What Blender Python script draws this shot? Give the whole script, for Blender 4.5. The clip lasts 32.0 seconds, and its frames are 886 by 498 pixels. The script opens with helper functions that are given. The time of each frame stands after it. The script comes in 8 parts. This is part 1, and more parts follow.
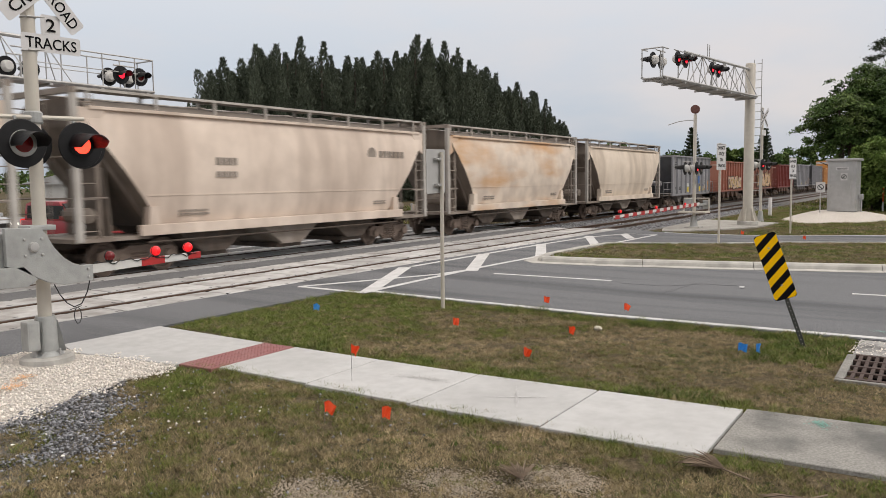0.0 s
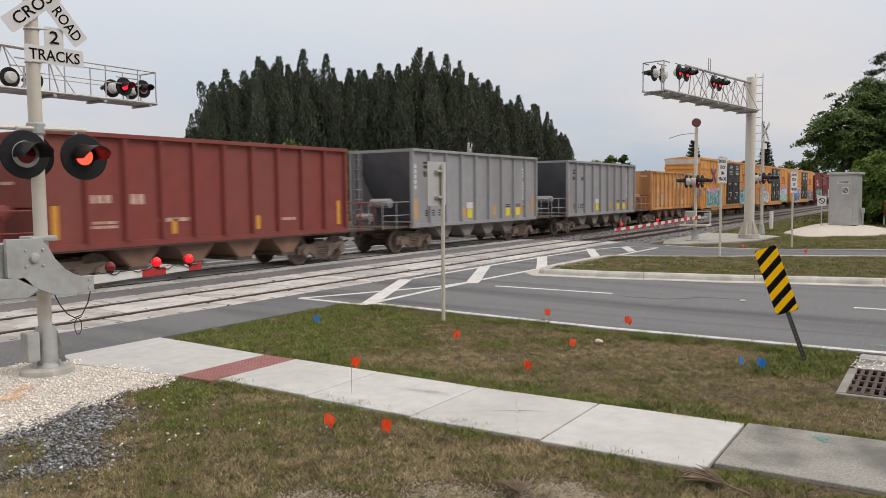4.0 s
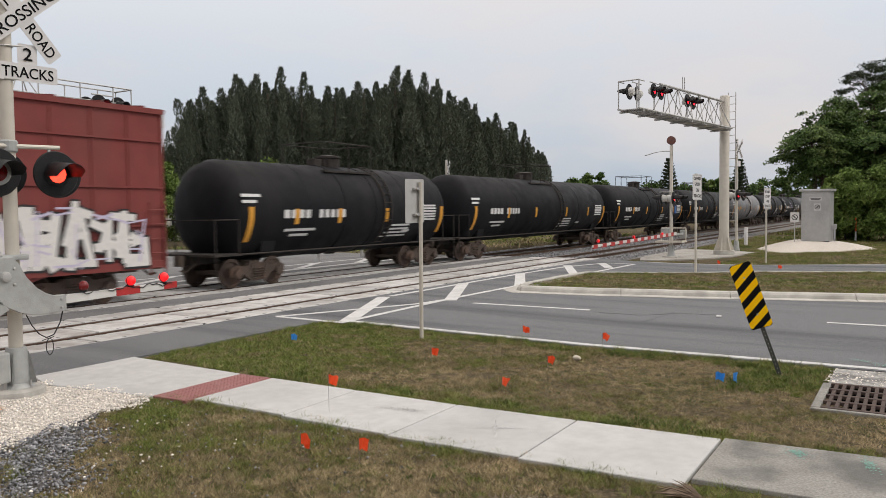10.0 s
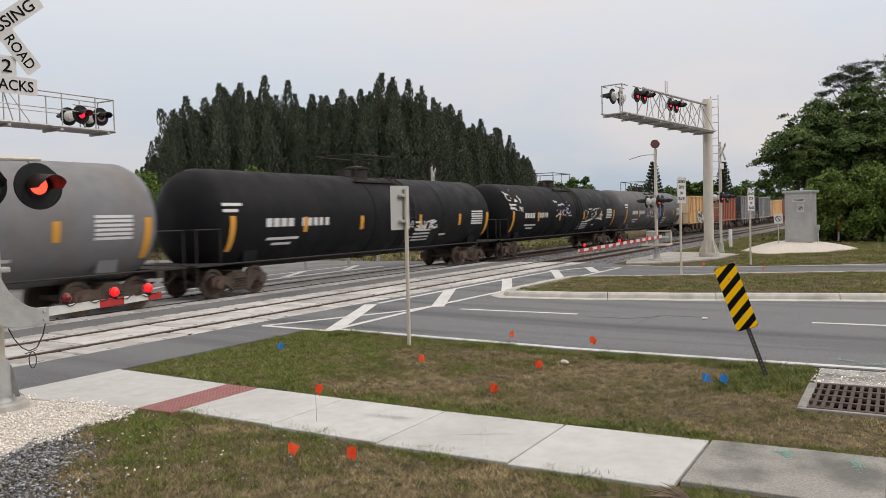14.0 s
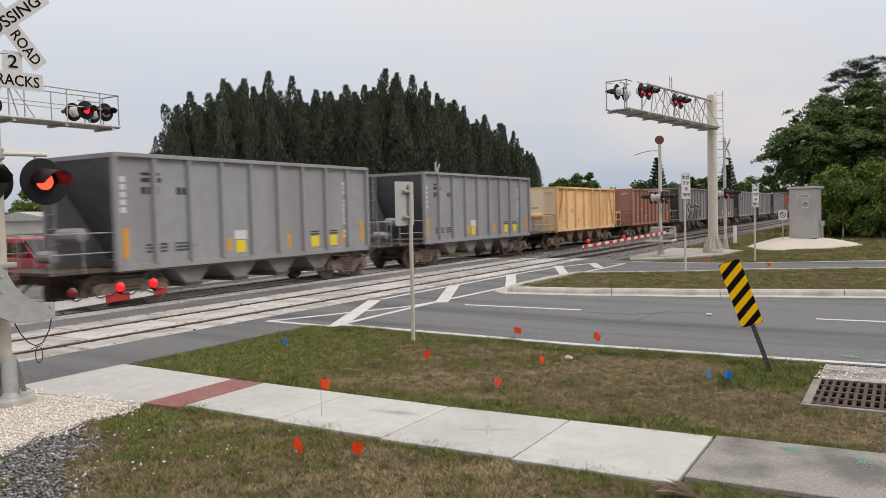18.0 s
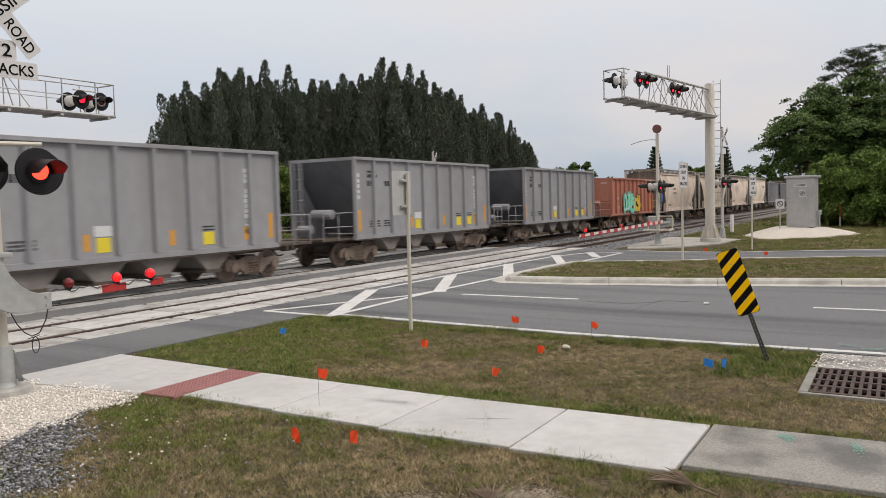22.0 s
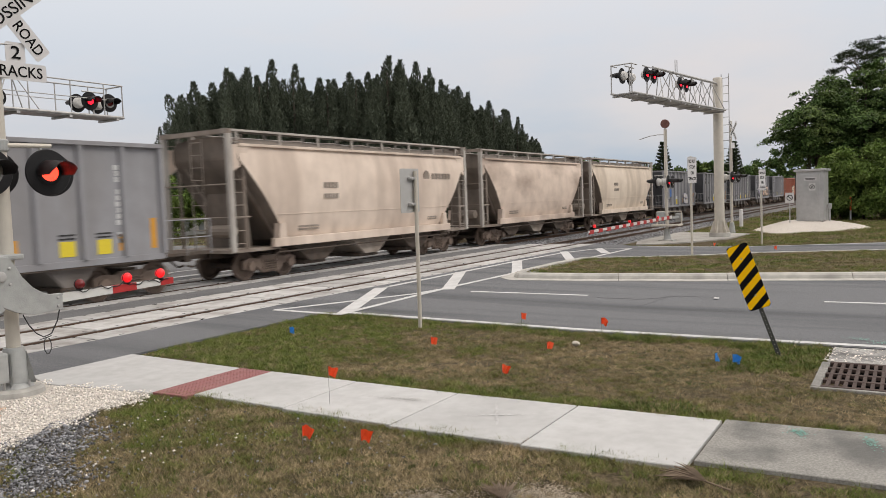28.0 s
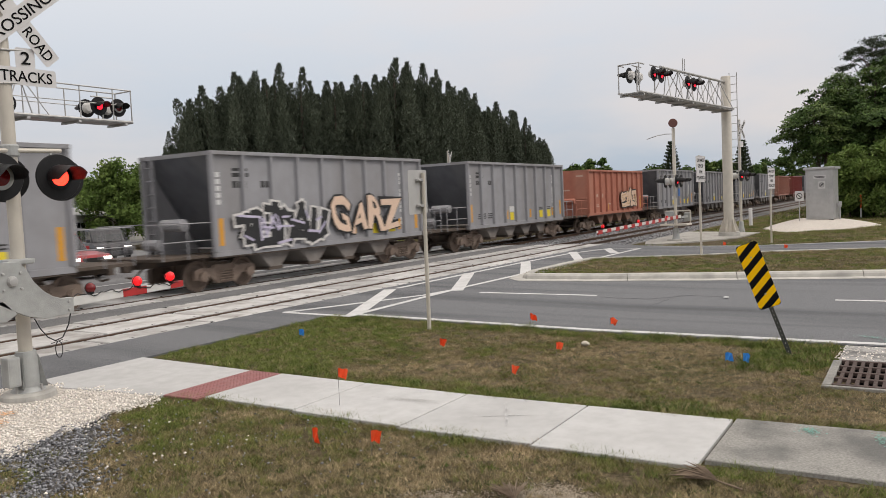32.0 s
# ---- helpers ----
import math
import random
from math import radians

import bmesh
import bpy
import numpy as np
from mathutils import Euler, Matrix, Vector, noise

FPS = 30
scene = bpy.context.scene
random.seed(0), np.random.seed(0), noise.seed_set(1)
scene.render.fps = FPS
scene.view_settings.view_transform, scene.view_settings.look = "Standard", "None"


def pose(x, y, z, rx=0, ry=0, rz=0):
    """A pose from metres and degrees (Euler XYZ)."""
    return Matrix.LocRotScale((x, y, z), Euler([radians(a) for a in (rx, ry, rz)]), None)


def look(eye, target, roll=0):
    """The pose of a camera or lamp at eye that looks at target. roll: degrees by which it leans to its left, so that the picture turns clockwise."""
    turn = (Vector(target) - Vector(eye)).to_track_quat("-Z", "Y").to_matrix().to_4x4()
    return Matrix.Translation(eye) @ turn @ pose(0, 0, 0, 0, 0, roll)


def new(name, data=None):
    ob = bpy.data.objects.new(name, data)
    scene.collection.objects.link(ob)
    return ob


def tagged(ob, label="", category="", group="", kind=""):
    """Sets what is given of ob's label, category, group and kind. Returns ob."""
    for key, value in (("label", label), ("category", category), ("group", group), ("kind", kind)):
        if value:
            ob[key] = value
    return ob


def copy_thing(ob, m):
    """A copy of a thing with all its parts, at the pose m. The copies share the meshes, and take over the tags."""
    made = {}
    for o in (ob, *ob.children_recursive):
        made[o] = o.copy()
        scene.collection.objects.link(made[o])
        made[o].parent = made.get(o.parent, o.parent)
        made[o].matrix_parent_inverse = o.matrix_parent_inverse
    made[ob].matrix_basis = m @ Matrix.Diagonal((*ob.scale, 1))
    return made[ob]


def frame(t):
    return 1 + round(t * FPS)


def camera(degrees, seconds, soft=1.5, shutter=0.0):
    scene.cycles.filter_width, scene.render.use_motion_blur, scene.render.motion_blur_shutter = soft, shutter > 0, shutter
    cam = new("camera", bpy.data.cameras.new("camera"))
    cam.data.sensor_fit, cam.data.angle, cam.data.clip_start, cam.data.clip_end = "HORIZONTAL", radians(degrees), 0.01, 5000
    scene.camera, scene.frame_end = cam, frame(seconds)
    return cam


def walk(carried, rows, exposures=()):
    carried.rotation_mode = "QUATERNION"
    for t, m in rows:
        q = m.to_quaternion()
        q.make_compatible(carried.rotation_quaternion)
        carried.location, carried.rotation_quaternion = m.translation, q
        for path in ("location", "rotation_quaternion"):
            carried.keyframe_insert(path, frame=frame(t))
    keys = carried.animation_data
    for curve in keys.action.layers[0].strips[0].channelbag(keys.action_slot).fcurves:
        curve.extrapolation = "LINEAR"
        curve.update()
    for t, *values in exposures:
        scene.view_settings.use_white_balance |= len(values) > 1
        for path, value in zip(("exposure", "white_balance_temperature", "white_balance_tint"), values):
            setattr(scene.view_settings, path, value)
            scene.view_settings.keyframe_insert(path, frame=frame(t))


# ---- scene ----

# The camera is held by hand at the roadside: it pans and tilts a little.
cam = camera(59.72, 32.0, soft=0.5, shutter=0.2)
WALK = [
    (0, look((0.047, 6.538, 2.272), (8.397, 11.973, 1.409), -0.80)),
    (0.5, look((0.046, 6.545, 2.270), (8.379, 12.006, 1.414), -0.79)),
    (1, look((0.040, 6.543, 2.271), (8.358, 12.029, 1.431), -0.81)),
    (1.5, look((0.041, 6.542, 2.272), (8.350, 12.046, 1.452), -0.77)),
    (2, look((0.035, 6.532, 2.276), (8.332, 12.058, 1.480), -0.74)),
    (2.5, look((0.039, 6.532, 2.272), (8.324, 12.079, 1.504), -0.63)),
    (3, look((0.045, 6.531, 2.273), (8.343, 12.062, 1.532), -0.53)),
    (3.5, look((0.052, 6.533, 2.276), (8.374, 12.031, 1.557), -0.52)),
    (5.5, look((0.051, 6.521, 2.271), (8.486, 11.846, 1.562), -0.85)),
    (6, look((0.056, 6.522, 2.271), (8.502, 11.828, 1.562), -0.85)),
    (6.5, look((0.065, 6.528, 2.267), (8.516, 11.828, 1.568), -0.82)),
    (7, look((0.053, 6.529, 2.268), (8.510, 11.822, 1.594), -0.70)),
    (7.5, look((0.063, 6.536, 2.265), (8.521, 11.831, 1.619), -0.55)),
    (8, look((0.059, 6.532, 2.267), (8.517, 11.830, 1.645), -0.50)),
    (8.5, look((0.056, 6.534, 2.271), (8.516, 11.832, 1.672), -0.54)),
    (9, look((0.054, 6.528, 2.275), (8.518, 11.822, 1.700), -0.62)),
    (9.5, look((0.065, 6.528, 2.274), (8.549, 11.795, 1.742), -0.69)),
    (10, look((0.058, 6.523, 2.275), (8.571, 11.746, 1.788), -0.71)),
    (10.5, look((0.062, 6.520, 2.276), (8.607, 11.694, 1.830), -0.78)),
    (11, look((0.069, 6.523, 2.274), (8.644, 11.651, 1.852), -0.88)),
    (11.5, look((0.069, 6.517, 2.273), (8.661, 11.617, 1.865), -1.05)),
    (12, look((0.072, 6.511, 2.275), (8.674, 11.595, 1.877), -1.20)),
    (12.5, look((0.075, 6.515, 2.276), (8.679, 11.595, 1.881), -1.20)),
    (13, look((0.069, 6.520, 2.276), (8.674, 11.599, 1.879), -1.24)),
    (13.5, look((0.072, 6.525, 2.273), (8.676, 11.605, 1.871), -1.35)),
    (14, look((0.078, 6.519, 2.272), (8.683, 11.597, 1.864), -1.53)),
    (14.5, look((0.077, 6.514, 2.277), (8.687, 11.583, 1.870), -1.68)),
    (16.5, look((0.064, 6.521, 2.274), (8.669, 11.598, 1.859), -1.43)),
    (17, look((0.061, 6.521, 2.272), (8.655, 11.615, 1.842), -1.38)),
    (17.5, look((0.055, 6.521, 2.273), (8.639, 11.631, 1.828), -1.41)),
    (18, look((0.060, 6.524, 2.272), (8.638, 11.642, 1.811), -1.47)),
    (18.5, look((0.066, 6.519, 2.274), (8.643, 11.637, 1.787), -1.49)),
    (19, look((0.073, 6.519, 2.269), (8.656, 11.625, 1.755), -1.44)),
    (19.5, look((0.072, 6.519, 2.269), (8.659, 11.615, 1.728), -1.37)),
    (20, look((0.075, 6.532, 2.268), (8.666, 11.619, 1.705), -1.38)),
    (20.5, look((0.081, 6.539, 2.263), (8.673, 11.624, 1.686), -1.43)),
    (21, look((0.078, 6.539, 2.269), (8.669, 11.623, 1.680), -1.51)),
    (21.5, look((0.083, 6.541, 2.264), (8.675, 11.624, 1.673), -1.57)),
    (22, look((0.077, 6.534, 2.269), (8.665, 11.622, 1.672), -1.56)),
    (22.5, look((0.082, 6.537, 2.264), (8.667, 11.630, 1.662), -1.59)),
    (23, look((0.081, 6.544, 2.264), (8.662, 11.643, 1.657), -1.68)),
    (23.5, look((0.075, 6.538, 2.265), (8.650, 11.645, 1.651), -1.83)),
    (24, look((0.071, 6.537, 2.267), (8.642, 11.650, 1.653), -2.03)),
    (24.5, look((0.062, 6.535, 2.267), (8.631, 11.652, 1.653), -2.15)),
    (25, look((0.072, 6.535, 2.263), (8.634, 11.664, 1.648), -2.26)),
    (25.5, look((0.075, 6.538, 2.264), (8.633, 11.673, 1.641), -2.17)),
    (27.5, look((0.083, 6.548, 2.267), (8.623, 11.713, 1.644), -2.01)),
    (28, look((0.078, 6.544, 2.266), (8.609, 11.724, 1.641), -2.15)),
    (28.5, look((0.075, 6.540, 2.259), (8.602, 11.727, 1.637), -2.30)),
    (29, look((0.075, 6.539, 2.264), (8.601, 11.727, 1.638), -2.41)),
    (29.5, look((0.067, 6.530, 2.263), (8.594, 11.717, 1.642), -2.52)),
    (30, look((0.069, 6.534, 2.262), (8.596, 11.722, 1.647), -2.57)),
    (30.5, look((0.071, 6.532, 2.262), (8.589, 11.735, 1.654), -2.64)),
    (31, look((0.071, 6.537, 2.261), (8.579, 11.757, 1.654), -2.66)),
    (31.5, look((0.072, 6.542, 2.260), (8.564, 11.788, 1.653), -2.68)),
    (32, look((0.071, 6.541, 2.259), (8.547, 11.813, 1.659), -2.66)),
]
walk(cam, WALK, exposures=((0.0, 0.24), (32.0, 0.24)))

# ---- sky and light: an overcast evening ----
SUN_EL, SUN_AZ = radians(46), radians(158)
world = bpy.data.worlds.new("overcast_sky")
world.use_nodes = True
scene.world = world
wt = world.node_tree
wt.nodes.clear()


def wnode(kind, **inputs):
    n = wt.nodes.new(kind)
    for k, v in inputs.items():
        n.inputs[k].default_value = v
    return n


w_out = wnode("ShaderNodeOutputWorld")
w_bg = wnode("ShaderNodeBackground")
w_sky = wt.nodes.new("ShaderNodeTexSky")
w_sky.sky_type = "NISHITA"
w_sky.sun_disc = False
w_sky.sun_elevation, w_sky.sun_rotation = SUN_EL, SUN_AZ
w_sky.dust_density, w_sky.air_density = 2.0, 1.0
w_scale = wnode("ShaderNodeMix")
w_scale.data_type, w_scale.blend_type = "RGBA", "MULTIPLY"
w_scale.inputs[0].default_value = 1.0
w_scale.inputs[7].default_value = (0.03, 0.03, 0.03, 1)
w_co = wt.nodes.new("ShaderNodeTexCoord")
w_sep = wt.nodes.new("ShaderNodeSeparateXYZ")
w_ramp = wt.nodes.new("ShaderNodeValToRGB")
for pos, col in ((0.0, (0.20, 0.236, 0.285)), (0.06, (0.22, 0.252, 0.298)), (0.15, (0.302, 0.297, 0.296)), (0.30, (0.362, 0.350, 0.332)), (0.5, (0.66, 0.60, 0.55)), (1.0, (0.84, 0.765, 0.69))):
    el = w_ramp.color_ramp.elements
    e = el[0] if pos == 0.0 else (el[1] if pos == 1.0 else el.new(pos))
    e.position, e.color = pos, (*col, 1)
w_map = wnode("ShaderNodeMapping")
w_map.inputs["Scale"].default_value = (1.8, 1.8, 6.0)
w_noise = wnode("ShaderNodeTexNoise", Scale=1.15, Detail=5.0, Roughness=0.55)
w_cr = wt.nodes.new("ShaderNodeValToRGB")
w_cr.color_ramp.elements[0].position, w_cr.color_ramp.elements[0].color = 0.40, (0, 0, 0, 1)
w_cr.color_ramp.elements[1].position, w_cr.color_ramp.elements[1].color = 0.72, (1, 1, 1, 1)
w_cloud = wnode("ShaderNodeMix")
w_cloud.data_type = "RGBA"
w_cloud.inputs[7].default_value = (0.405, 0.352, 0.325, 1)
w_fac = wt.nodes.new("ShaderNodeMath")
w_fac.operation = "MULTIPLY"
w_fac.inputs[1].default_value = 0.7
w_mix = wnode("ShaderNodeMix")
w_mix.data_type = "RGBA"
w_mix.inputs[0].default_value = 0.82
wl = wt.links.new
wl(w_co.outputs["Generated"], w_sep.inputs[0])
wl(w_sep.outputs["Z"], w_ramp.inputs[0])
wl(w_co.outputs["Generated"], w_map.inputs[0])
wl(w_map.outputs[0], w_noise.inputs["Vector"])
wl(w_noise.outputs[0], w_cr.inputs[0])
wl(w_cr.outputs[0], w_fac.inputs[0])
wl(w_fac.outputs[0], w_cloud.inputs[0])
wl(w_ramp.outputs[0], w_cloud.inputs[6])
wl(w_sky.outputs[0], w_scale.inputs[6])
wl(w_scale.outputs[2], w_mix.inputs[6])
wl(w_cloud.outputs[2], w_mix.inputs[7])
wl(w_mix.outputs[2], w_bg.inputs["Color"])
wl(w_bg.outputs[0], w_out.inputs["Surface"])
w_bg.inputs["Strength"].default_value = 2.0

sun_data = bpy.data.lights.new("sun", "SUN")
sun_data.energy, sun_data.angle, sun_data.color = 1.05, radians(25), (1.0, 0.95, 0.88)
sun = new("sun", sun_data)
sun.matrix_basis = look((14, -34, 38), (0, 0, 0))


# ---- materials ----
def material(name, base, rough=0.7, metal=0.0, second=None, grain=12.0, amount=0.5, third=None, patch=0.6, patch_amount=0.5,
             bump=0.15, bump_scale=60.0, spec=0.5, vary=0.0, streak=False, emit=None, island=False, coords="Object", stretch=None):
    """A surface with fine grain, larger patches or streaks, bump, and a shift from piece to piece."""
    m = bpy.data.materials.new(name)
    m.use_nodes = True
    nt = m.node_tree
    bsdf = nt.nodes["Principled BSDF"]
    link = nt.links.new
    co = nt.nodes.new("ShaderNodeTexCoord")
    source = co.outputs[coords]

    def mix(a, b, fac, mode="MIX"):
        n = nt.nodes.new("ShaderNodeMix")
        n.data_type, n.blend_type = "RGBA", mode
        for sock, v in ((n.inputs[6], a), (n.inputs[7], b)):
            if isinstance(v, tuple):
                sock.default_value = (*v, 1)
            else:
                link(v, sock)
        if isinstance(fac, float):
            n.inputs[0].default_value = fac
        else:
            link(fac, n.inputs[0])
        return n.outputs[2]

    def noise_of(scale, lo, hi, detail=6.0, squeeze=None):
        vec = source
        if squeeze:
            mp = nt.nodes.new("ShaderNodeMapping")
            mp.inputs["Scale"].default_value = squeeze
            link(source, mp.inputs[0])
            vec = mp.outputs[0]
        n = nt.nodes.new("ShaderNodeTexNoise")
        n.inputs["Scale"].default_value, n.inputs["Detail"].default_value = scale, detail
        link(vec, n.inputs["Vector"])
        r = nt.nodes.new("ShaderNodeMapRange")
        r.inputs["From Min"].default_value, r.inputs["From Max"].default_value = lo, hi
        link(n.outputs[0], r.inputs["Value"])
        return r.outputs[0]

    def times(sock, k):
        n = nt.nodes.new("ShaderNodeMath")
        n.operation = "MULTIPLY"
        n.inputs[1].default_value = k
        link(sock, n.inputs[0])
        return n.outputs[0]

    color = mix(tuple(base), tuple(second or [c * 0.7 for c in base]), times(noise_of(grain, 0.35, 0.7), amount))
    if third:
        big = noise_of(patch, 0.46, 0.66, squeeze=stretch or ((1.6, 1.6, 0.25) if streak else None))
        color = mix(color, tuple(third), times(big, patch_amount))
    if vary:
        if island:
            info = nt.nodes.new("ShaderNodeNewGeometry")
            rnd = info.outputs["Random Per Island"]
        else:
            info = nt.nodes.new("ShaderNodeObjectInfo")
            rnd = info.outputs["Random"]
        hsv = nt.nodes.new("ShaderNodeHueSaturation")
        r = nt.nodes.new("ShaderNodeMapRange")
        r.inputs["To Min"].default_value, r.inputs["To Max"].default_value = 1 - vary, 1 + vary
        link(rnd, r.inputs["Value"])
        link(r.outputs[0], hsv.inputs["Value"])
        link(color, hsv.inputs["Color"])
        color = hsv.outputs[0]
    link(color, bsdf.inputs["Base Color"])
    bsdf.inputs["Metallic"].default_value = metal
    bsdf.inputs["Specular IOR Level"].default_value = spec
    ro = nt.nodes.new("ShaderNodeMapRange")
    ro.inputs["To Min"].default_value, ro.inputs["To Max"].default_value = max(0.05, rough - 0.1), min(1, rough + 0.1)
    link(noise_of(grain * 0.7, 0.3, 0.7), ro.inputs["Value"])
    link(ro.outputs[0], bsdf.inputs["Roughness"])
    if bump:
        b = nt.nodes.new("ShaderNodeBump")
        b.inputs["Strength"].default_value, b.inputs["Distance"].default_value = bump, 0.02
        link(noise_of(bump_scale, 0.2, 0.8), b.inputs["Height"])
        link(b.outputs[0], bsdf.inputs["Normal"])
    if emit:
        bsdf.inputs["Emission Color"].default_value = (*emit[0], 1)
        bsdf.inputs["Emission Strength"].default_value = emit[1]
    return m


ASPHALT = material("asphalt", (0.113, 0.118, 0.128), 0.9, second=(0.22, 0.226, 0.236), grain=42, amount=0.85, third=(0.062, 0.066, 0.074), patch=0.6,
                   patch_amount=0.8, bump=0.5, bump_scale=160, stretch=(1.3, 0.10, 1.0))
ASPHALT_OLD = material("worn_asphalt", (0.15, 0.152, 0.158), 0.9, second=(0.2, 0.2, 0.2), grain=40, amount=0.7, third=(0.085, 0.088, 0.095), patch=0.5,
                       patch_amount=0.6, bump=0.4, bump_scale=160)
ROAD_PAINT = material("road_paint", (0.62, 0.62, 0.62), 0.7, second=(0.42, 0.42, 0.42), grain=9, amount=0.6, third=(0.36, 0.36, 0.36), patch=2.0, patch_amount=0.4)
CONCRETE_NEW = material("fresh_concrete", (0.485, 0.487, 0.485), 0.85, second=(0.385, 0.386, 0.384), grain=6, amount=0.6, third=(0.335, 0.333, 0.328), patch=0.9,
                        patch_amount=0.35, bump=0.12, bump_scale=220, vary=0.05, coords="Object")
CONCRETE_OLD = material("weathered_concrete", (0.33, 0.322, 0.30), 0.9, second=(0.17, 0.165, 0.153), grain=44, amount=0.8, third=(0.115, 0.115, 0.11), patch=1.5,
                        patch_amount=0.9, bump=0.4, bump_scale=150)
CONCRETE_KERB = material("kerb_concrete", (0.50, 0.485, 0.45), 0.85, second=(0.32, 0.31, 0.29), grain=4, amount=0.7, third=(0.22, 0.215, 0.2), patch=1.5, patch_amount=0.5)
PANEL = material("crossing_panel_concrete", (0.50, 0.495, 0.49), 0.85, second=(0.37, 0.364, 0.355), grain=5, amount=0.8, third=(0.20, 0.178, 0.16), patch=1.3,
                 patch_amount=0.6, bump=0.25, vary=0.17)
RED_MAT = material("red_tactile", (0.27, 0.110, 0.108), 0.8, second=(0.20, 0.085, 0.085), grain=14, amount=0.7, third=(0.30, 0.16, 0.15), patch=2, patch_amount=0.4)
SOIL = material("grassy_soil", (0.155, 0.122, 0.078), 0.95, second=(0.045, 0.038, 0.022), grain=20, amount=1.0, third=(0.05, 0.055, 0.02), patch=0.7,
                patch_amount=0.6, bump=1.0, bump_scale=55, spec=0.1)
BALLAST = material("ballast_bed", (0.20, 0.195, 0.19), 0.95, second=(0.09, 0.09, 0.09), grain=14, amount=1.0, third=(0.15, 0.13, 0.11), patch=0.6, bump=1.0, bump_scale=22)
RAIL = material("rail_steel", (0.09, 0.06, 0.045), 0.6, 0.6, second=(0.14, 0.08, 0.05), grain=10, amount=0.7)
RAIL_TOP = material("rail_head", (0.13, 0.10, 0.082), 0.5, 0.8, second=(0.18, 0.15, 0.13), grain=20)
DARK_GAP = material("rubber_flangeway", (0.018, 0.017, 0.016), 0.8, grain=30)
TIE = material("wooden_tie", (0.09, 0.07, 0.055), 0.9, second=(0.05, 0.04, 0.032), grain=8, vary=0.2)


# ---- mesh helpers ----
def bm_box(bm, x0, x1, y0, y1, z0, z1):
    vs = [bm.verts.new(p) for p in ((x0, y0, z0), (x1, y0, z0), (x1, y1, z0), (x0, y1, z0), (x0, y0, z1), (x1, y0, z1), (x1, y1, z1), (x0, y1, z1))]
    for f in ((0, 3, 2, 1), (4, 5, 6, 7), (0, 1, 5, 4), (1, 2, 6, 5), (2, 3, 7, 6), (3, 0, 4, 7)):
        bm.faces.new([vs[i] for i in f])
    return vs


def box(x0, x1, y0, y1, z0, z1, bevel=0.0):
    bm = bmesh.new()
    bm_box(bm, x0, x1, y0, y1, z0, z1)
    if bevel:
        bmesh.ops.bevel(bm, geom=bm.edges[:], offset=bevel, segments=2, affect="EDGES", profile=0.6)
    return bm


def bm_rod(bm, a, b, r, seg=8, r2=None):
    """A round bar from a to b."""
    a, b = Vector(a), Vector(b)
    q = (b - a).to_track_quat("Z", "Y")
    rings = []
    for p, rad in ((a, r), (b, r if r2 is None else r2)):
        rings.append([bm.verts.new(p + q @ Vector((rad * math.cos(2 * math.pi * i / seg), rad * math.sin(2 * math.pi * i / seg), 0))) for i in range(seg)])
    for i in range(seg):
        j = (i + 1) % seg
        bm.faces.new((rings[0][i], rings[0][j], rings[1][j], rings[1][i]))
    bm.faces.new(rings[0][::-1])
    bm.faces.new(rings[1])


def rod(a, b, r, seg=8, r2=None):
    bm = bmesh.new()
    bm_rod(bm, a, b, r, seg, r2)
    return bm


def bm_prism(bm, outline, axis, lo, hi):
    """An outline (pairs) drawn out along an axis: 'y' takes (x, z), 'x' takes (y, z), 'z' takes (x, y)."""
    def at(p, d):
        return {"y": (p[0], d, p[1]), "x": (d, p[0], p[1]), "z": (p[0], p[1], d)}[axis]
    a = [bm.verts.new(at(p, lo)) for p in outline]
    b = [bm.verts.new(at(p, hi)) for p in outline]
    n = len(outline)
    bm.faces.new(a[::-1])
    bm.faces.new(b)
    for i in range(n):
        bm.faces.new((a[i], a[(i + 1) % n], b[(i + 1) % n], b[i]))


def prism(outline, axis, lo, hi, bevel=0.0):
    bm = bmesh.new()
    bm_prism(bm, outline, axis, lo, hi)
    bmesh.ops.recalc_face_normals(bm, faces=bm.faces[:])
    if bevel:
        bmesh.ops.bevel(bm, geom=bm.edges[:], offset=bevel, segments=2, affect="EDGES", profile=0.6)
    return bm


def bm_lathe(bm, profile, seg=24, axis="z", at=(0, 0, 0)):
    """Radius and height pairs turned round an axis."""
    rings = []
    for r, h in profile:
        ring = []
        for i in range(seg):
            a = 2 * math.pi * i / seg
            c, s = r * math.cos(a), r * math.sin(a)
            p = {"z": (c, s, h), "y": (c, h, s), "x": (h, c, s)}[axis]
            ring.append(bm.verts.new(Vector(p) + Vector(at)))
        rings.append(ring)
    for a, b in zip(rings, rings[1:]):
        for i in range(seg):
            bm.faces.new((a[i], a[(i + 1) % seg], b[(i + 1) % seg], b[i]))
    bm.faces.new(rings[0][::-1])
    bm.faces.new(rings[-1])
    bmesh.ops.recalc_face_normals(bm, faces=bm.faces[:])


def lathe(profile, seg=24, axis="z", at=(0, 0, 0)):
    bm = bmesh.new()
    bm_lathe(bm, profile, seg, axis, at)
    return bm


def to_mesh(name, bm, mat, smooth=False):
    me = bpy.data.meshes.new(name)
    bm.to_mesh(me)
    bm.free()
    for mm in (mat if isinstance(mat, (list, tuple)) else [mat]):
        me.materials.append(mm)
    if smooth:
        me.shade_smooth()
        me.set_sharp_from_angle(angle=radians(40))
    return me


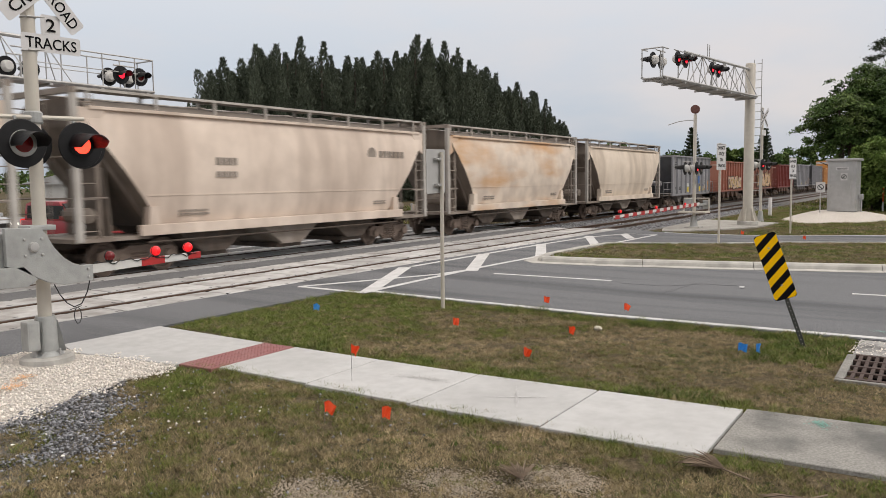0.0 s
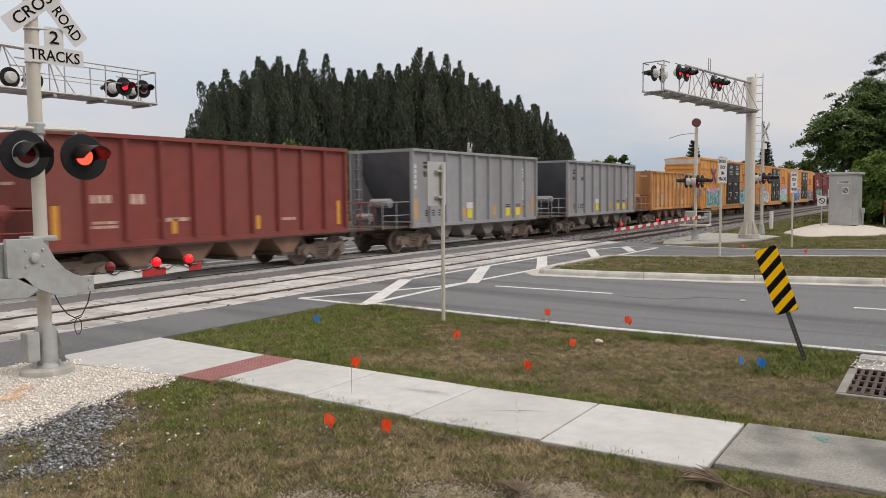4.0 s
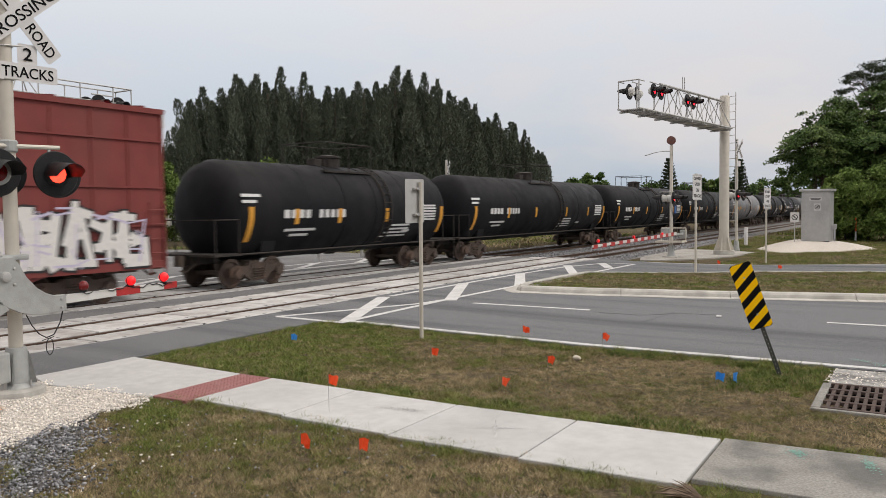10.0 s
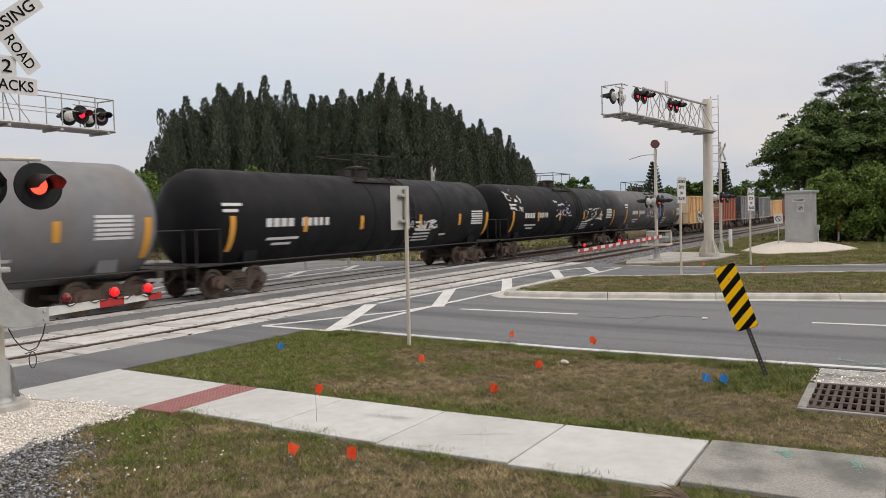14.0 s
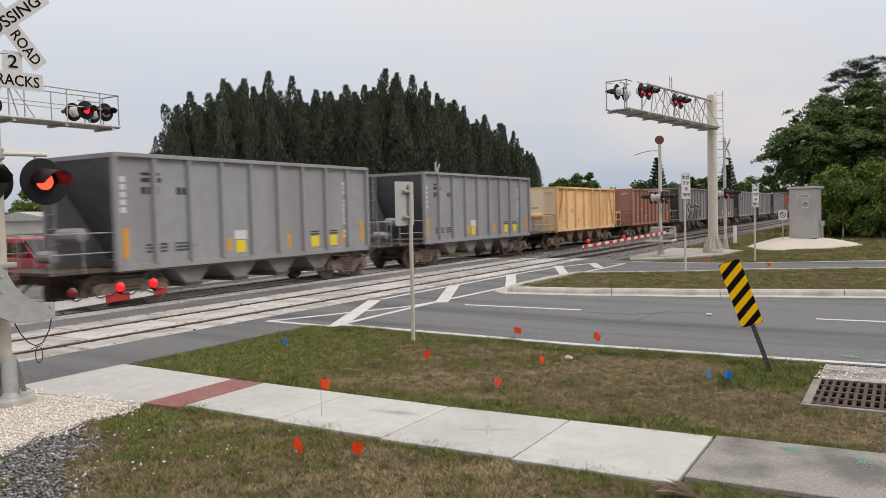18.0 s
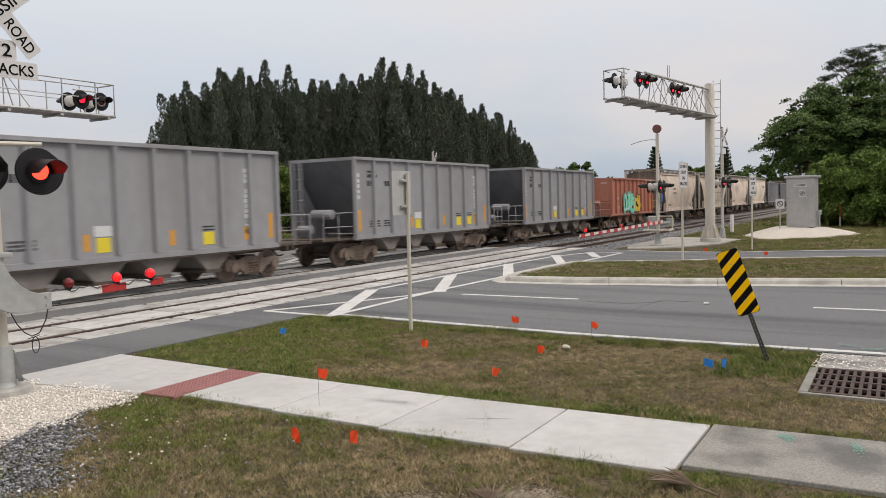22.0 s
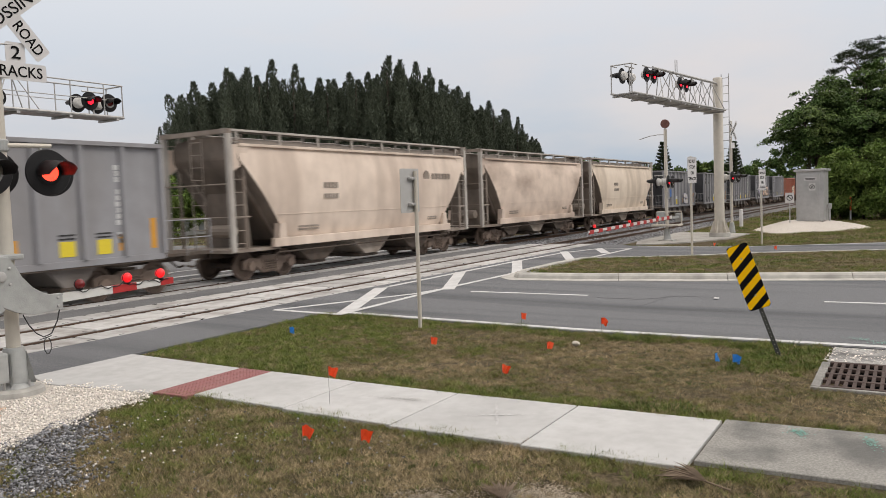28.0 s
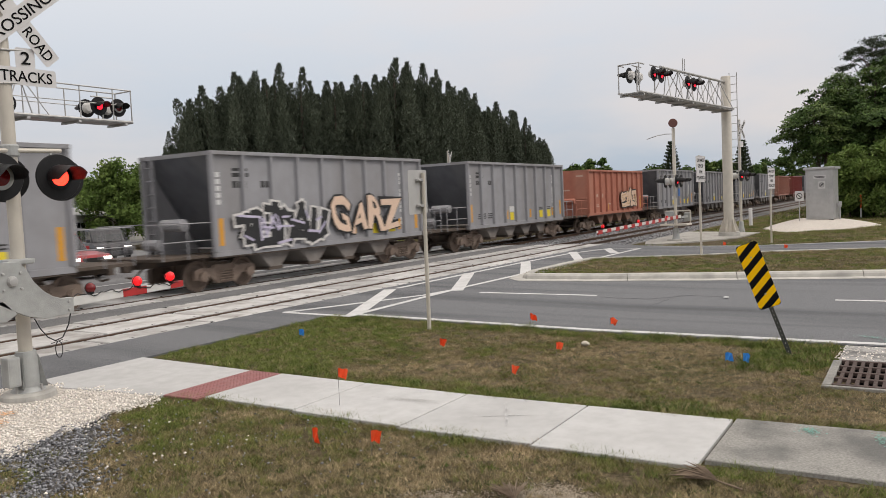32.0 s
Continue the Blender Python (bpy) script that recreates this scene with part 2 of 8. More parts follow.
def part(name, bm, mat, parent=None, label="", smooth=False, at=None):
    me = bm if isinstance(bm, bpy.types.Mesh) else to_mesh(name, bm, mat, smooth)
    ob = new(name, me)
    if parent:
        ob.parent = parent
    if at is not None:
        ob.matrix_basis = at if isinstance(at, Matrix) else Matrix.Translation(at)
    if label:
        tagged(ob, label)
    if name in SMALL_PRINT:
        tagged(ob, kind="stuff")
    return ob


SMALL_PRINT = {"lamp_cable", "graffiti", "outline", "fill", "end_rails", "roof_ribs", "emblem_letters", "number_print", "data_print", "door_print", "slogan_print", "lettering_print", "data_panel", "vertical_lettering", "stroke", "faded_lettering",
               "lettering", "emblem_letters", "notice_print", "roof_ribs", "walkway_brackets", "label_bars", "outline", "fill"}


def thing(name, label, category, at=None, group="", kind=""):
    ob = new(name)
    ob.empty_display_size = 0.3
    if at is not None:
        ob.matrix_basis = at if isinstance(at, Matrix) else Matrix.Translation(at)
    return tagged(ob, label, category, group, kind)


def numpy_mesh(name, verts, faces, mat):
    me = bpy.data.meshes.new(name)
    me.from_pydata(verts if isinstance(verts, list) else verts.tolist(), [], faces if isinstance(faces, list) else faces.tolist())
    me.materials.append(mat)
    return me


def word_master(text, outline):
    """Letters as a mesh standing in the xz plane, facing -y, of size 1."""
    cu = bpy.data.curves.new("lettering", "FONT")
    cu.body, cu.size, cu.extrude, cu.offset, cu.resolution_u = text, 1.4, .003, outline, 3
    ob = bpy.data.objects.new("lettering", cu)
    scene.collection.objects.link(ob)
    bpy.context.view_layer.update()
    me = bpy.data.meshes.new_from_object(ob.evaluated_get(bpy.context.evaluated_depsgraph_get()))
    bpy.data.objects.remove(ob)
    bpy.data.curves.remove(cu)
    me.transform(Matrix.Rotation(radians(90), 4, "X"))
    return me


# The words that can be read, made before the scene fills up.
WORDS = {(t, o): word_master(t, o) for t, o in [(t, .008) for t in ("RAIL", "ROAD", "CROSSING", "2", "TRACKS", "DO NOT", "STOP", "ON")] + [(t, o) for t in ("GARS", "SEPTR", "GREM", "GARZ") for o in (.11, .035)]}


# ---- the ground ----
Y_NEAR, Y_FAR, HALF_GAUGE = 20.7525, 25.27, 0.7525


def gz(y):
    """Height of the ground: the crossing lies a hand's width above the roadside."""
    if y >= 18.3:
        return 0.0
    return -0.10 * min(1.0, (18.3 - y) / 6.8)


def sheet(name, outline, mat, lift, label, thick=0.25, category="", cuts=(11.5, 14.0, 16.2, 18.3)):
    """A flat piece of ground with thickness that follows the height of the land."""
    bm = bmesh.new()
    f = bm.faces.new([bm.verts.new((x, y, 0)) for x, y in outline])
    for c in cuts:
        bmesh.ops.bisect_plane(bm, geom=bm.verts[:] + bm.edges[:] + bm.faces[:], plane_co=(0, c, 0), plane_no=(0, 1, 0))
    bmesh.ops.recalc_face_normals(bm, faces=bm.faces[:])
    if bm.faces[:][0].normal.z < 0:
        bmesh.ops.reverse_faces(bm, faces=bm.faces[:])
    ret = bmesh.ops.extrude_face_region(bm, geom=bm.faces[:])
    top = {v for v in ret["geom"] if isinstance(v, bmesh.types.BMVert)}
    for v in bm.verts:
        v.co.z = gz(v.co.y) + lift - (0 if v in top else thick)
    bmesh.ops.recalc_face_normals(bm, faces=bm.faces[:])
    ob = part(name, bm, mat)
    return tagged(ob, label, category or name.replace("_", " "), kind="structure")


def ground_sheet():
    xs = sorted({-3000, -800, -200, -60, -20, *range(-8, 70, 2), 90, 140, 260, 600, 1200, 3000})
    ys = sorted({-3000, -600, -100, -30, -10, 0, *[q * 0.5 for q in range(4, 42)], 17.7, 17.9, 23, 28.2, 28.5, 34, 44, 60, 90, 140, 260, 600, 1500, 3000})
    vs = []
    for x in xs:
        for y in ys:
            bumpy = 0.025 * noise.noise((x * 0.35, y * 0.35, 0)) if -8 < x < 70 and y < 17 else 0
            vs.append((x, y, gz(y) - 0.035 + bumpy - (0.6 if 17.9 <= y <= 28.2 else 0)))
    ny = len(ys)
    fs = [(i * ny + j, (i + 1) * ny + j, (i + 1) * ny + j + 1, i * ny + j + 1) for i in range(len(xs) - 1) for j in range(ny - 1)]
    ob = new("ground", numpy_mesh("ground", vs, fs, SOIL))
    ob.data.shade_smooth()
    return tagged(ob, "dry mown verge grass over sandy soil", "ground", kind="structure")


ground_sheet()
NEAR_EDGE, KERB = 12.72, [(19.85, 16.1), (20.2, 14.3), (20.83, 12.46), (21.45, 10.24), (22.26, 6.8), (24.5, -2), (29, -20), (40, -60)]
BACK = [(25.6, 16.4), (26.4, 14.84), (27.5, 13.0), (29.0, 11.4), (30.3, 8.0), (33.5, -2), (39, -20), (51, -60)]
FAR_EDGE = [(33.4, 17.2), (33.2, 15.5), (33.6, 12.8), (35.0, 10.2), (36.4, 7.1), (40, -2), (47, -20), (60, -60)]
sheet("road", [(NEAR_EDGE, -60), (NEAR_EDGE, 17.25), (2.0, 17.25), (2.0, 19.05), (34.5, 19.05), *FAR_EDGE], ASPHALT, 0.0, "grey asphalt road leading up to the level crossing", 0.75)
sheet("road_middle", [(2, 22.45), (34.5, 22.45), (34.5, 23.58), (2, 23.58)], ASPHALT_OLD, 0.0, "worn asphalt strip between the two tracks", 0.75, "road")
sheet("road_beyond", [(8.5, 26.97), (34.5, 26.97), (34.5, 34), (33, 60), (33, 160), (9, 160), (9, 34)], ASPHALT_OLD, 0.0, "asphalt road going on beyond the tracks", 0.75, "road")
sheet("median", [(x + .25, y - (.25 if y > 16 else 0)) for x, y in KERB[:7]] + [(x - .25, y - (.3 if y > 16 else 0)) for x, y in BACK[:7][::-1]], SOIL, 0.12, "grassed median island between the carriageways")


def strip(name, pts, width, lift, height, mat, label):
    """A band laid along a line of points, such as a kerb or a painted line."""
    bm = bmesh.new()
    rows = []
    for i, p in enumerate(pts):
        a, b = Vector(pts[max(i - 1, 0)]), Vector(pts[min(i + 1, len(pts) - 1)])
        d = (b - a).normalized()
        n = Vector((-d.y, d.x)) * width / 2
        z = gz(p[1]) + lift
        rows.append([bm.verts.new((p[0] + s * n.x, p[1] + s * n.y, z + h)) for s, h in ((-1, 0), (-1, height), (1, height), (1, 0))])
    for a, b in zip(rows, rows[1:]):
        for i in range(4):
            bm.faces.new((a[i], a[(i + 1) % 4], b[(i + 1) % 4], b[i]))
    bm.faces.new(rows[0])
    bm.faces.new(rows[-1][::-1])
    bmesh.ops.recalc_face_normals(bm, faces=bm.faces[:])
    return tagged(part(name, bm, mat), label, name.replace("_", " "), kind="structure")

# ---- painted lines ----
def painted(pts, width, label="white painted road line"):
    return strip("road_line", pts, width, 0.004, 0.006, ROAD_PAINT, label)


painted([(12.86, -30), (12.86, 11.5), (12.86, 16.7)], 0.16, "white edge line of the road")
painted([(17.15, 13.0), (16.85, 15.95)], 0.15, "white dashed lane line")
painted([(17.52, 8.05), (17.6, 5.0)], 0.15, "white dashed lane line")
painted([(12.55, 18.5), (14.6, 17.62), (16.0, 17.05), (17.5, 16.85)], 0.16)
painted([(12.55, 18.5), (12.6, 16.65)], 0.15)
painted([(12.6, 16.72), (17.5, 16.92), (21.3, 16.86), (25.6, 16.62), (31.5, 16.5)], 0.16, "white border line of the keep-clear box")
painted([(17.0, 18.6), (21.0, 18.62), (25.0, 18.6), (28.8, 18.45), (31.5, 17.75), (31.6, 16.5)], 0.16, "white border line of the keep-clear box")
for x0 in (12.75, 17.0, 21.1, 25.5, 29.1):
    k = 4.0 if x0 < 28 else 2.2
    painted([(x0, 16.72), (x0 + k, 16.72 + (1.92 if k > 3 else 1.1))], 0.34, "wide white diagonal bar of the keep-clear box")
painted([(26.2, 16.2), (26.9, 14.6), (28.0, 12.8), (29.6, 11.1), (30.9, 7.8), (34, -2)], 0.14, "white edge line of the road")
painted([(33.0, 16.6), (32.9, 15.3), (33.3, 12.7), (34.7, 10.0), (36.1, 6.9)], 0.14, "white edge line of the road")
painted([(14.5, 27.9), (30.5, 27.9)], 0.35, "white line beyond the tracks")
painted([(13.5, 28.3), (14.0, 60)], 0.14, "white edge line beyond the tracks")
for x0 in (15.5, 19.5, 23.5, 27.5):
    painted([(x0, 27.95), (x0 + 3.4, 29.7)], 0.3, "wide white diagonal bar beyond the tracks")
painted([(15.2, 29.8), (31, 29.7)], 0.15, "white line beyond the tracks")


# ---- kerb of the median, in cast lengths ----
def kerb(name, line, side, length, label):
    root = thing(name, label, "kerb", kind="structure")
    pts = [Vector((*p, 0)) for p in line]
    pos, seg = [], 0.0
    for a, b in zip(pts, pts[1:]):
        n = max(1, round((b - a).length / 0.5))
        pos += [a.lerp(b, i / n) for i in range(n)]
    pos.append(pts[-1])
    step = max(2, round(length / 0.5))
    for s in range(0, len(pos) - 1, step):
        bm = bmesh.new()
        chunk = pos[s:s + step + 1]
        rings = []
        for i, p in enumerate(chunk):
            k = s + i
            d = (pos[min(k + 1, len(pos) - 1)] - pos[max(k - 1, 0)]).normalized()
            n = Vector((-d.y, d.x, 0)) * side
            q = p + d * (0.008 if i == 0 else (-0.008 if i == len(chunk) - 1 else 0))
            z = gz(p.y)
            rings.append([bm.verts.new((q.x + n.x * o, q.y + n.y * o, z + h)) for o, h in
                          ((-0.38, -0.2), (-0.38, 0.012), (0.0, 0.02), (0.035, 0.10), (0.09, 0.145), (0.30, 0.155), (0.33, 0.14), (0.33, -0.2))])
        for a, b in zip(rings, rings[1:]):
            for i in range(8):
                bm.faces.new((a[i], a[(i + 1) % 8], b[(i + 1) % 8], b[i]))
        bm.faces.new(rings[0])
        bm.faces.new(rings[-1][::-1])
        bmesh.ops.recalc_face_normals(bm, faces=bm.faces[:])
        part("kerb_stone", bm, CONCRETE_KERB, root)
    return root


KERB_NOSE = [(25.6, 16.45), (23.5, 16.62), (21.0, 16.6), (20.1, 16.35)]
kerb("kerb", KERB_NOSE + KERB[:6], 1, 3.0, "pale concrete kerb and gutter along the median")
kerb("kerb", BACK[:6], -1, 3.0, "pale concrete kerb on the far side of the median")

# ---- pavement: cast slabs, a red tactile strip and a ramp ----
sidewalk = thing("pavement", "pale concrete pavement beside the road, cast in square slabs", "pavement", kind="structure")


def slab(name, outline, mat, label="", lift=0.012):
    bm = bmesh.new()
    bot = [bm.verts.new((x, y, gz(y) - 0.1)) for x, y in outline]
    top = [bm.verts.new((x, y, gz(y) + lift)) for x, y in outline]
    n = len(outline)
    bm.faces.new(top)
    for i in range(n):
        bm.faces.new((bot[i], bot[(i + 1) % n], top[(i + 1) % n], top[i]))
    bmesh.ops.recalc_face_normals(bm, faces=bm.faces[:])
    ed = [e for e in bm.edges if all(v in top for v in e.verts)]
    bmesh.ops.bevel(bm, geom=ed, offset=0.008, segments=1, affect="EDGES")
    return part(name, bm, mat, sidewalk, label)


g = 0.010
joints = (8.19, 9.745, 11.28, 12.79, 14.27)
for a, b in zip(joints, joints[1:]):
    slab("slab", [(6.66, a + g), (8.19 - (a - 8.2) * 0.03, a + g), (8.19 - (b - 8.2) * 0.03, b - g), (6.62, b - g)], CONCRETE_NEW)
slab("tactile_strip", [(6.5, 14.27 + g), (8.0, 14.27 + g), (7.97, 14.85 - g), (6.45, 14.85 - g)], RED_MAT, "dull red tactile strip with raised dots")
slab("ramp", [(6.42, 14.85 + g), (7.97, 14.85 + g), (7.96, 17.24), (6.3, 17.24), (6.1, 16.6)], CONCRETE_NEW)
for a, b in ((6.6, 8.18), (5.0, 6.59), (3.4, 4.99), (1.8, 3.39)):
    slab("slab", [(6.9, a + g), (8.32, a + g), (8.24, b - g), (6.86, b - g)], CONCRETE_OLD, "stained old concrete slab")
bm = bmesh.new()
for i in range(9):
    for j in range(24):
        x, y = 6.54 + j * 0.0605, 14.31 + i * 0.0605
        zt = gz(y) + 0.012
        r = [bm.verts.new((x + dx * 0.012, y + dy * 0.012, zt - 0.002)) for dx, dy in ((-1, -1), (1, -1), (1, 1), (-1, 1))]
        t = [bm.verts.new((x + dx * 0.007, y + dy * 0.007, zt + 0.005)) for dx, dy in ((-1, -1), (1, -1), (1, 1), (-1, 1))]
        bm.faces.new(t)
        for k in range(4):
            bm.faces.new((r[k], r[(k + 1) % 4], t[(k + 1) % 4], t[k]))
tagged(part("tactile_dots", bm, RED_MAT, sidewalk), kind="stuff")

# ---- tracks ----
def track(name, yc, label):
    root = thing(name, label, "railway track", kind="structure")
    for s in (-1, 1):
        y = yc + s * HALF_GAUGE
        for x0, x1 in ((-60, 120), (120, 420)):
            bm = bmesh.new()
            bm_prism(bm, [(y - .075, -.172), (y + .075, -.172), (y + .07, -.155), (y + .012, -.14), (y + .01, -.045), (y + .036, -.03), (y + .036, -.006), (y + .03, -.001), (y - .03, -.001), (y - .036, -.006), (y - .036, -.03), (y - .01, -.045), (y - .012, -.14), (y - .07, -.155)], "x", x0, x1)
            bmesh.ops.recalc_face_normals(bm, faces=bm.faces[:])
            part("rail", bm, RAIL, root)
            part("rail_head", box(x0, x1, y - .026, y + .026, -.002, .003), RAIL_TOP, root, "worn bright running surface")
    tie = to_mesh("tie", box(-.11, .11, -1.3, 1.3, -.34, -.165, 0.012), TIE)
    for i in range(96):
        part("tie", tie, None, root, at=pose(34.8 + i * 0.51, yc + random.uniform(-.03, .03), 0, 0, 0, random.uniform(-1, 1)))
    for s, lo, hi in ((-1, -1.66, -.93), (0, -.57, .57), (1, .93, 1.69)):
        x, k = 2.0 + 0.7 * s, 0
        while x < 34.3:
            x2 = min(x + 2.44, 34.5)
            bm = box(x + .035, x2 - .035, yc + lo, yc + hi, -.2, 0.0)
            ed = [e for e in bm.edges if all(v.co.z > -.01 for v in e.verts)]
            bmesh.ops.bevel(bm, geom=ed, offset=0.015, segments=1, affect="EDGES")
            part("crossing_panel", bm, PANEL, root)
            x, k = x2, k + 1
    bm = bmesh.new()
    for lo, hi in ((-1.66, -.90), (-.60, .60), (.90, 1.69)):
        for yy in (lo + .07, hi - .07):
            x = 2.4
            while x < 34:
                bm_box(bm, x, x + random.uniform(.08, .15), yc + yy - .014, yc + yy + .014, -.02, .003)
                x += random.uniform(.52, .70)
    tagged(part("lifting_slot", bm, DARK_GAP, root), kind="stuff")
    for s in (-1, 1):
        y = yc + s * HALF_GAUGE
        part("flangeway", box(1.5, 34.5, y - .2, y + .2, -.22, -.06), DARK_GAP, root, "dark rubber filler beside the rail")
    return root


track("railway_track", Y_NEAR, "railway track set in concrete panels across the road")
track("railway_track", Y_FAR, "railway track carrying the freight train")
for x0, x1 in ((-60, 2.0), (34.5, 420)):
    bm = bmesh.new()
    prof = [(17.6, -.14), (18.9, -.15), (22.6, -.15), (23.4, -.15), (27.3, -.15), (28.8, -.3), (28.8, -.8), (17.0, -.8), (17.0, -.3)]
    bm_prism(bm, prof, "x", x0, x1)
    bmesh.ops.recalc_face_normals(bm, faces=bm.faces[:])
    tagged(part("ballast_bed", bm, BALLAST), "grey crushed-stone ballast under the tracks", "ballast", kind="structure")

# ---- the freight train ----
def paint(name, base, dirt=(0.12, 0.09, 0.07), rust=(0.20, 0.09, 0.04), dirt_amount=0.55, rust_amount=0.4, rough=0.65, grain=2.2, spec=0.35, stretch=None):
    return material(name, base, rough, spec=spec, second=dirt, grain=grain, amount=dirt_amount, third=rust, patch=0.55, patch_amount=rust_amount, streak=True, bump=0.06, bump_scale=30, stretch=stretch)


GREY_PAINT = paint("grey_car_paint", (0.300, 0.300, 0.318), (0.228, 0.227, 0.236), (0.20, 0.188, 0.183), 0.55, 0.45)
# Car grey darkened by hand for the shade on the recessed slope sheets.
SLOPE_GREY = paint("shaded_slope_grey_paint", (0.135, 0.142, 0.158), (0.09, 0.094, 0.104), (0.20, 0.20, 0.205), 0.6, 0.4)
BROWN_PAINT = paint("oxide_brown_paint", (0.41, 0.155, 0.105), (0.28, 0.105, 0.074), (0.43, 0.22, 0.16), 0.6, 0.45)
BROWN_DULL = paint("dull_brown_paint", (0.33, 0.15, 0.11), (0.21, 0.10, 0.078), (0.38, 0.22, 0.165), 0.65, 0.5)
RED_PAINT = paint("red_oxide_paint", (0.22, 0.048, 0.04), (0.13, 0.035, 0.03), (0.18, 0.08, 0.06), 0.5, 0.35)
YELLOW_PAINT = paint("faded_yellow_paint", (0.81, 0.53, 0.265), (0.63, 0.385, 0.185), (0.36, 0.17, 0.07), 0.55, 0.5)
CREAM_END = paint("bleached_cream_paint", (0.84, 0.71, 0.53), (0.68, 0.55, 0.39), (0.45, 0.29, 0.16), 0.45, 0.35)
ORANGE_PAINT = paint("rusty_orange_paint", (0.60, 0.325, 0.13), (0.47, 0.20, 0.075), (0.26, 0.11, 0.05), 0.8, 0.75, grain=1.5)
BOXCAR_YELLOW = paint("boxcar_yellow_paint", (0.70, 0.335, 0.090), (0.60, 0.28, 0.080), (0.46, 0.21, 0.070), 0.4, 0.3)
BOXCAR_RED = paint("boxcar_maroon_paint", (0.195, 0.040, 0.036), (0.135, 0.031, 0.028), (0.17, 0.06, 0.05), 0.5, 0.35)
DOOR_BLACK = paint("black_door_paint", (0.022, 0.022, 0.026), (0.04, 0.04, 0.042), (0.06, 0.055, 0.05), 0.5, 0.3)
WHITE_PAINT = paint("white_top_paint", (0.62, 0.62, 0.62), (0.4, 0.39, 0.37), (0.3, 0.25, 0.2), 0.4, 0.3)
BEIGE_A = paint("dusty_beige_paint", (0.74, 0.625, 0.53), (0.56, 0.46, 0.385), (0.42, 0.33, 0.27), 0.65, 0.6, grain=1.4)
BEIGE_B = paint("rust_streaked_beige_paint", (0.75, 0.645, 0.54), (0.50, 0.415, 0.35), (0.56, 0.30, 0.12), 0.7, 0.8, grain=1.2, stretch=(0.45, 1.0, 1.5))
BEIGE_C = paint("pale_cream_paint", (0.76, 0.655, 0.545), (0.60, 0.505, 0.41), (0.38, 0.30, 0.23), 0.6, 0.5, grain=1.2)
BEIGE_D = paint("grey_beige_paint", (0.74, 0.615, 0.52), (0.54, 0.435, 0.365), (0.31, 0.235, 0.19), 0.7, 0.8, grain=1.3, stretch=(0.6, 1.0, 1.1))
CAGE = paint("dirty_frame_paint", (0.33, 0.285, 0.245), (0.18, 0.15, 0.125), (0.13, 0.085, 0.06), 0.7, 0.5)
TANK_BLACK = paint("black_tank_paint", (0.009, 0.0095, 0.012), (0.014, 0.014, 0.0155), (0.026, 0.024, 0.024), 0.6, 0.3, 0.6, spec=0.12)
TANK_GREY = paint("grey_tank_paint", (0.165, 0.168, 0.180), (0.115, 0.116, 0.122), (0.15, 0.115, 0.09), 0.6, 0.45, 0.5)
TANK_DARK = paint("dark_grey_tank_paint", (0.075, 0.078, 0.082), (0.05, 0.05, 0.05), (0.08, 0.065, 0.055), 0.6, 0.4, 0.5)
# Dark roof and hatch colour; it makes a dark band below the walkway.
ROOF_DARK = paint("dark_roof_paint", (0.17, 0.145, 0.125), (0.10, 0.085, 0.075), (0.24, 0.21, 0.18), 0.7, 0.5)
TANK_UNDER = material("black_tank_fittings", (0.022, 0.020, 0.019), 0.8, 0.1, second=(0.05, 0.036, 0.028), grain=6, amount=0.6)
# Rusty grime, with the shade below the car mixed into the colour.
RUSTY_CHUTE_SHADE = paint("rusty_shaded_chute_paint", (0.205, 0.118, 0.085), (0.125, 0.075, 0.055), (0.33, 0.20, 0.13), 0.7, 0.5, grain=3.0)
CHUTE = paint("dusty_chute_paint", (0.235, 0.215, 0.20), (0.15, 0.128, 0.112), (0.11, 0.085, 0.07), 0.7, 0.6)
# Brown grime, darkened further for the shade inside the end recess.
END_GRIME_SHADE = paint("grimy_shaded_end_sheet", (0.20, 0.165, 0.135), (0.11, 0.09, 0.075), (0.30, 0.25, 0.21), 0.7, 0.5)
WALKWAY = paint("pale_walkway_steel", (0.50, 0.475, 0.44), (0.34, 0.31, 0.28), (0.22, 0.18, 0.15), 0.6, 0.4)
UNDER = material("grimy_steel", (0.085, 0.070, 0.058), 0.85, 0.1, second=(0.13, 0.088, 0.064), grain=6, amount=0.8, third=(0.03, 0.026, 0.024), patch=3)
TRUCK_STEEL = material("dusty_truck_steel", (0.22, 0.167, 0.135), 0.85, 0.1, second=(0.125, 0.092, 0.073), grain=6, amount=0.8, third=(0.22, 0.165, 0.13), patch=3)
WHEEL_STEEL = material("wheel_steel", (0.19, 0.14, 0.11), 0.7, 0.2, second=(0.10, 0.075, 0.06), grain=5)
LETTER_WHITE = material("white_lettering", (0.62, 0.62, 0.62), 0.7, grain=20)
LETTER_CREAM = material("faded_cream_lettering", (0.56, 0.42, 0.34), 0.7, second=(0.42, 0.24, 0.18), grain=14, amount=0.9)
LETTER_BLACK = material("black_lettering", (0.03, 0.03, 0.03), 0.7, grain=20)
LETTER_FADED = material("faded_brown_lettering", (0.24, 0.105, 0.035), 0.7, second=(0.42, 0.20, 0.06), grain=16, amount=0.9)
LETTER_YELLOW = material("ochre_lettering", (0.5, 0.26, 0.03), 0.7, grain=20)
LETTER_RED = material("red_lettering", (0.42, 0.07, 0.05), 0.7, grain=20)
REFLECTOR = material("orange_yellow_reflector", (0.62, 0.30, 0.03), 0.5, second=(0.5, 0.23, 0.03), grain=20)
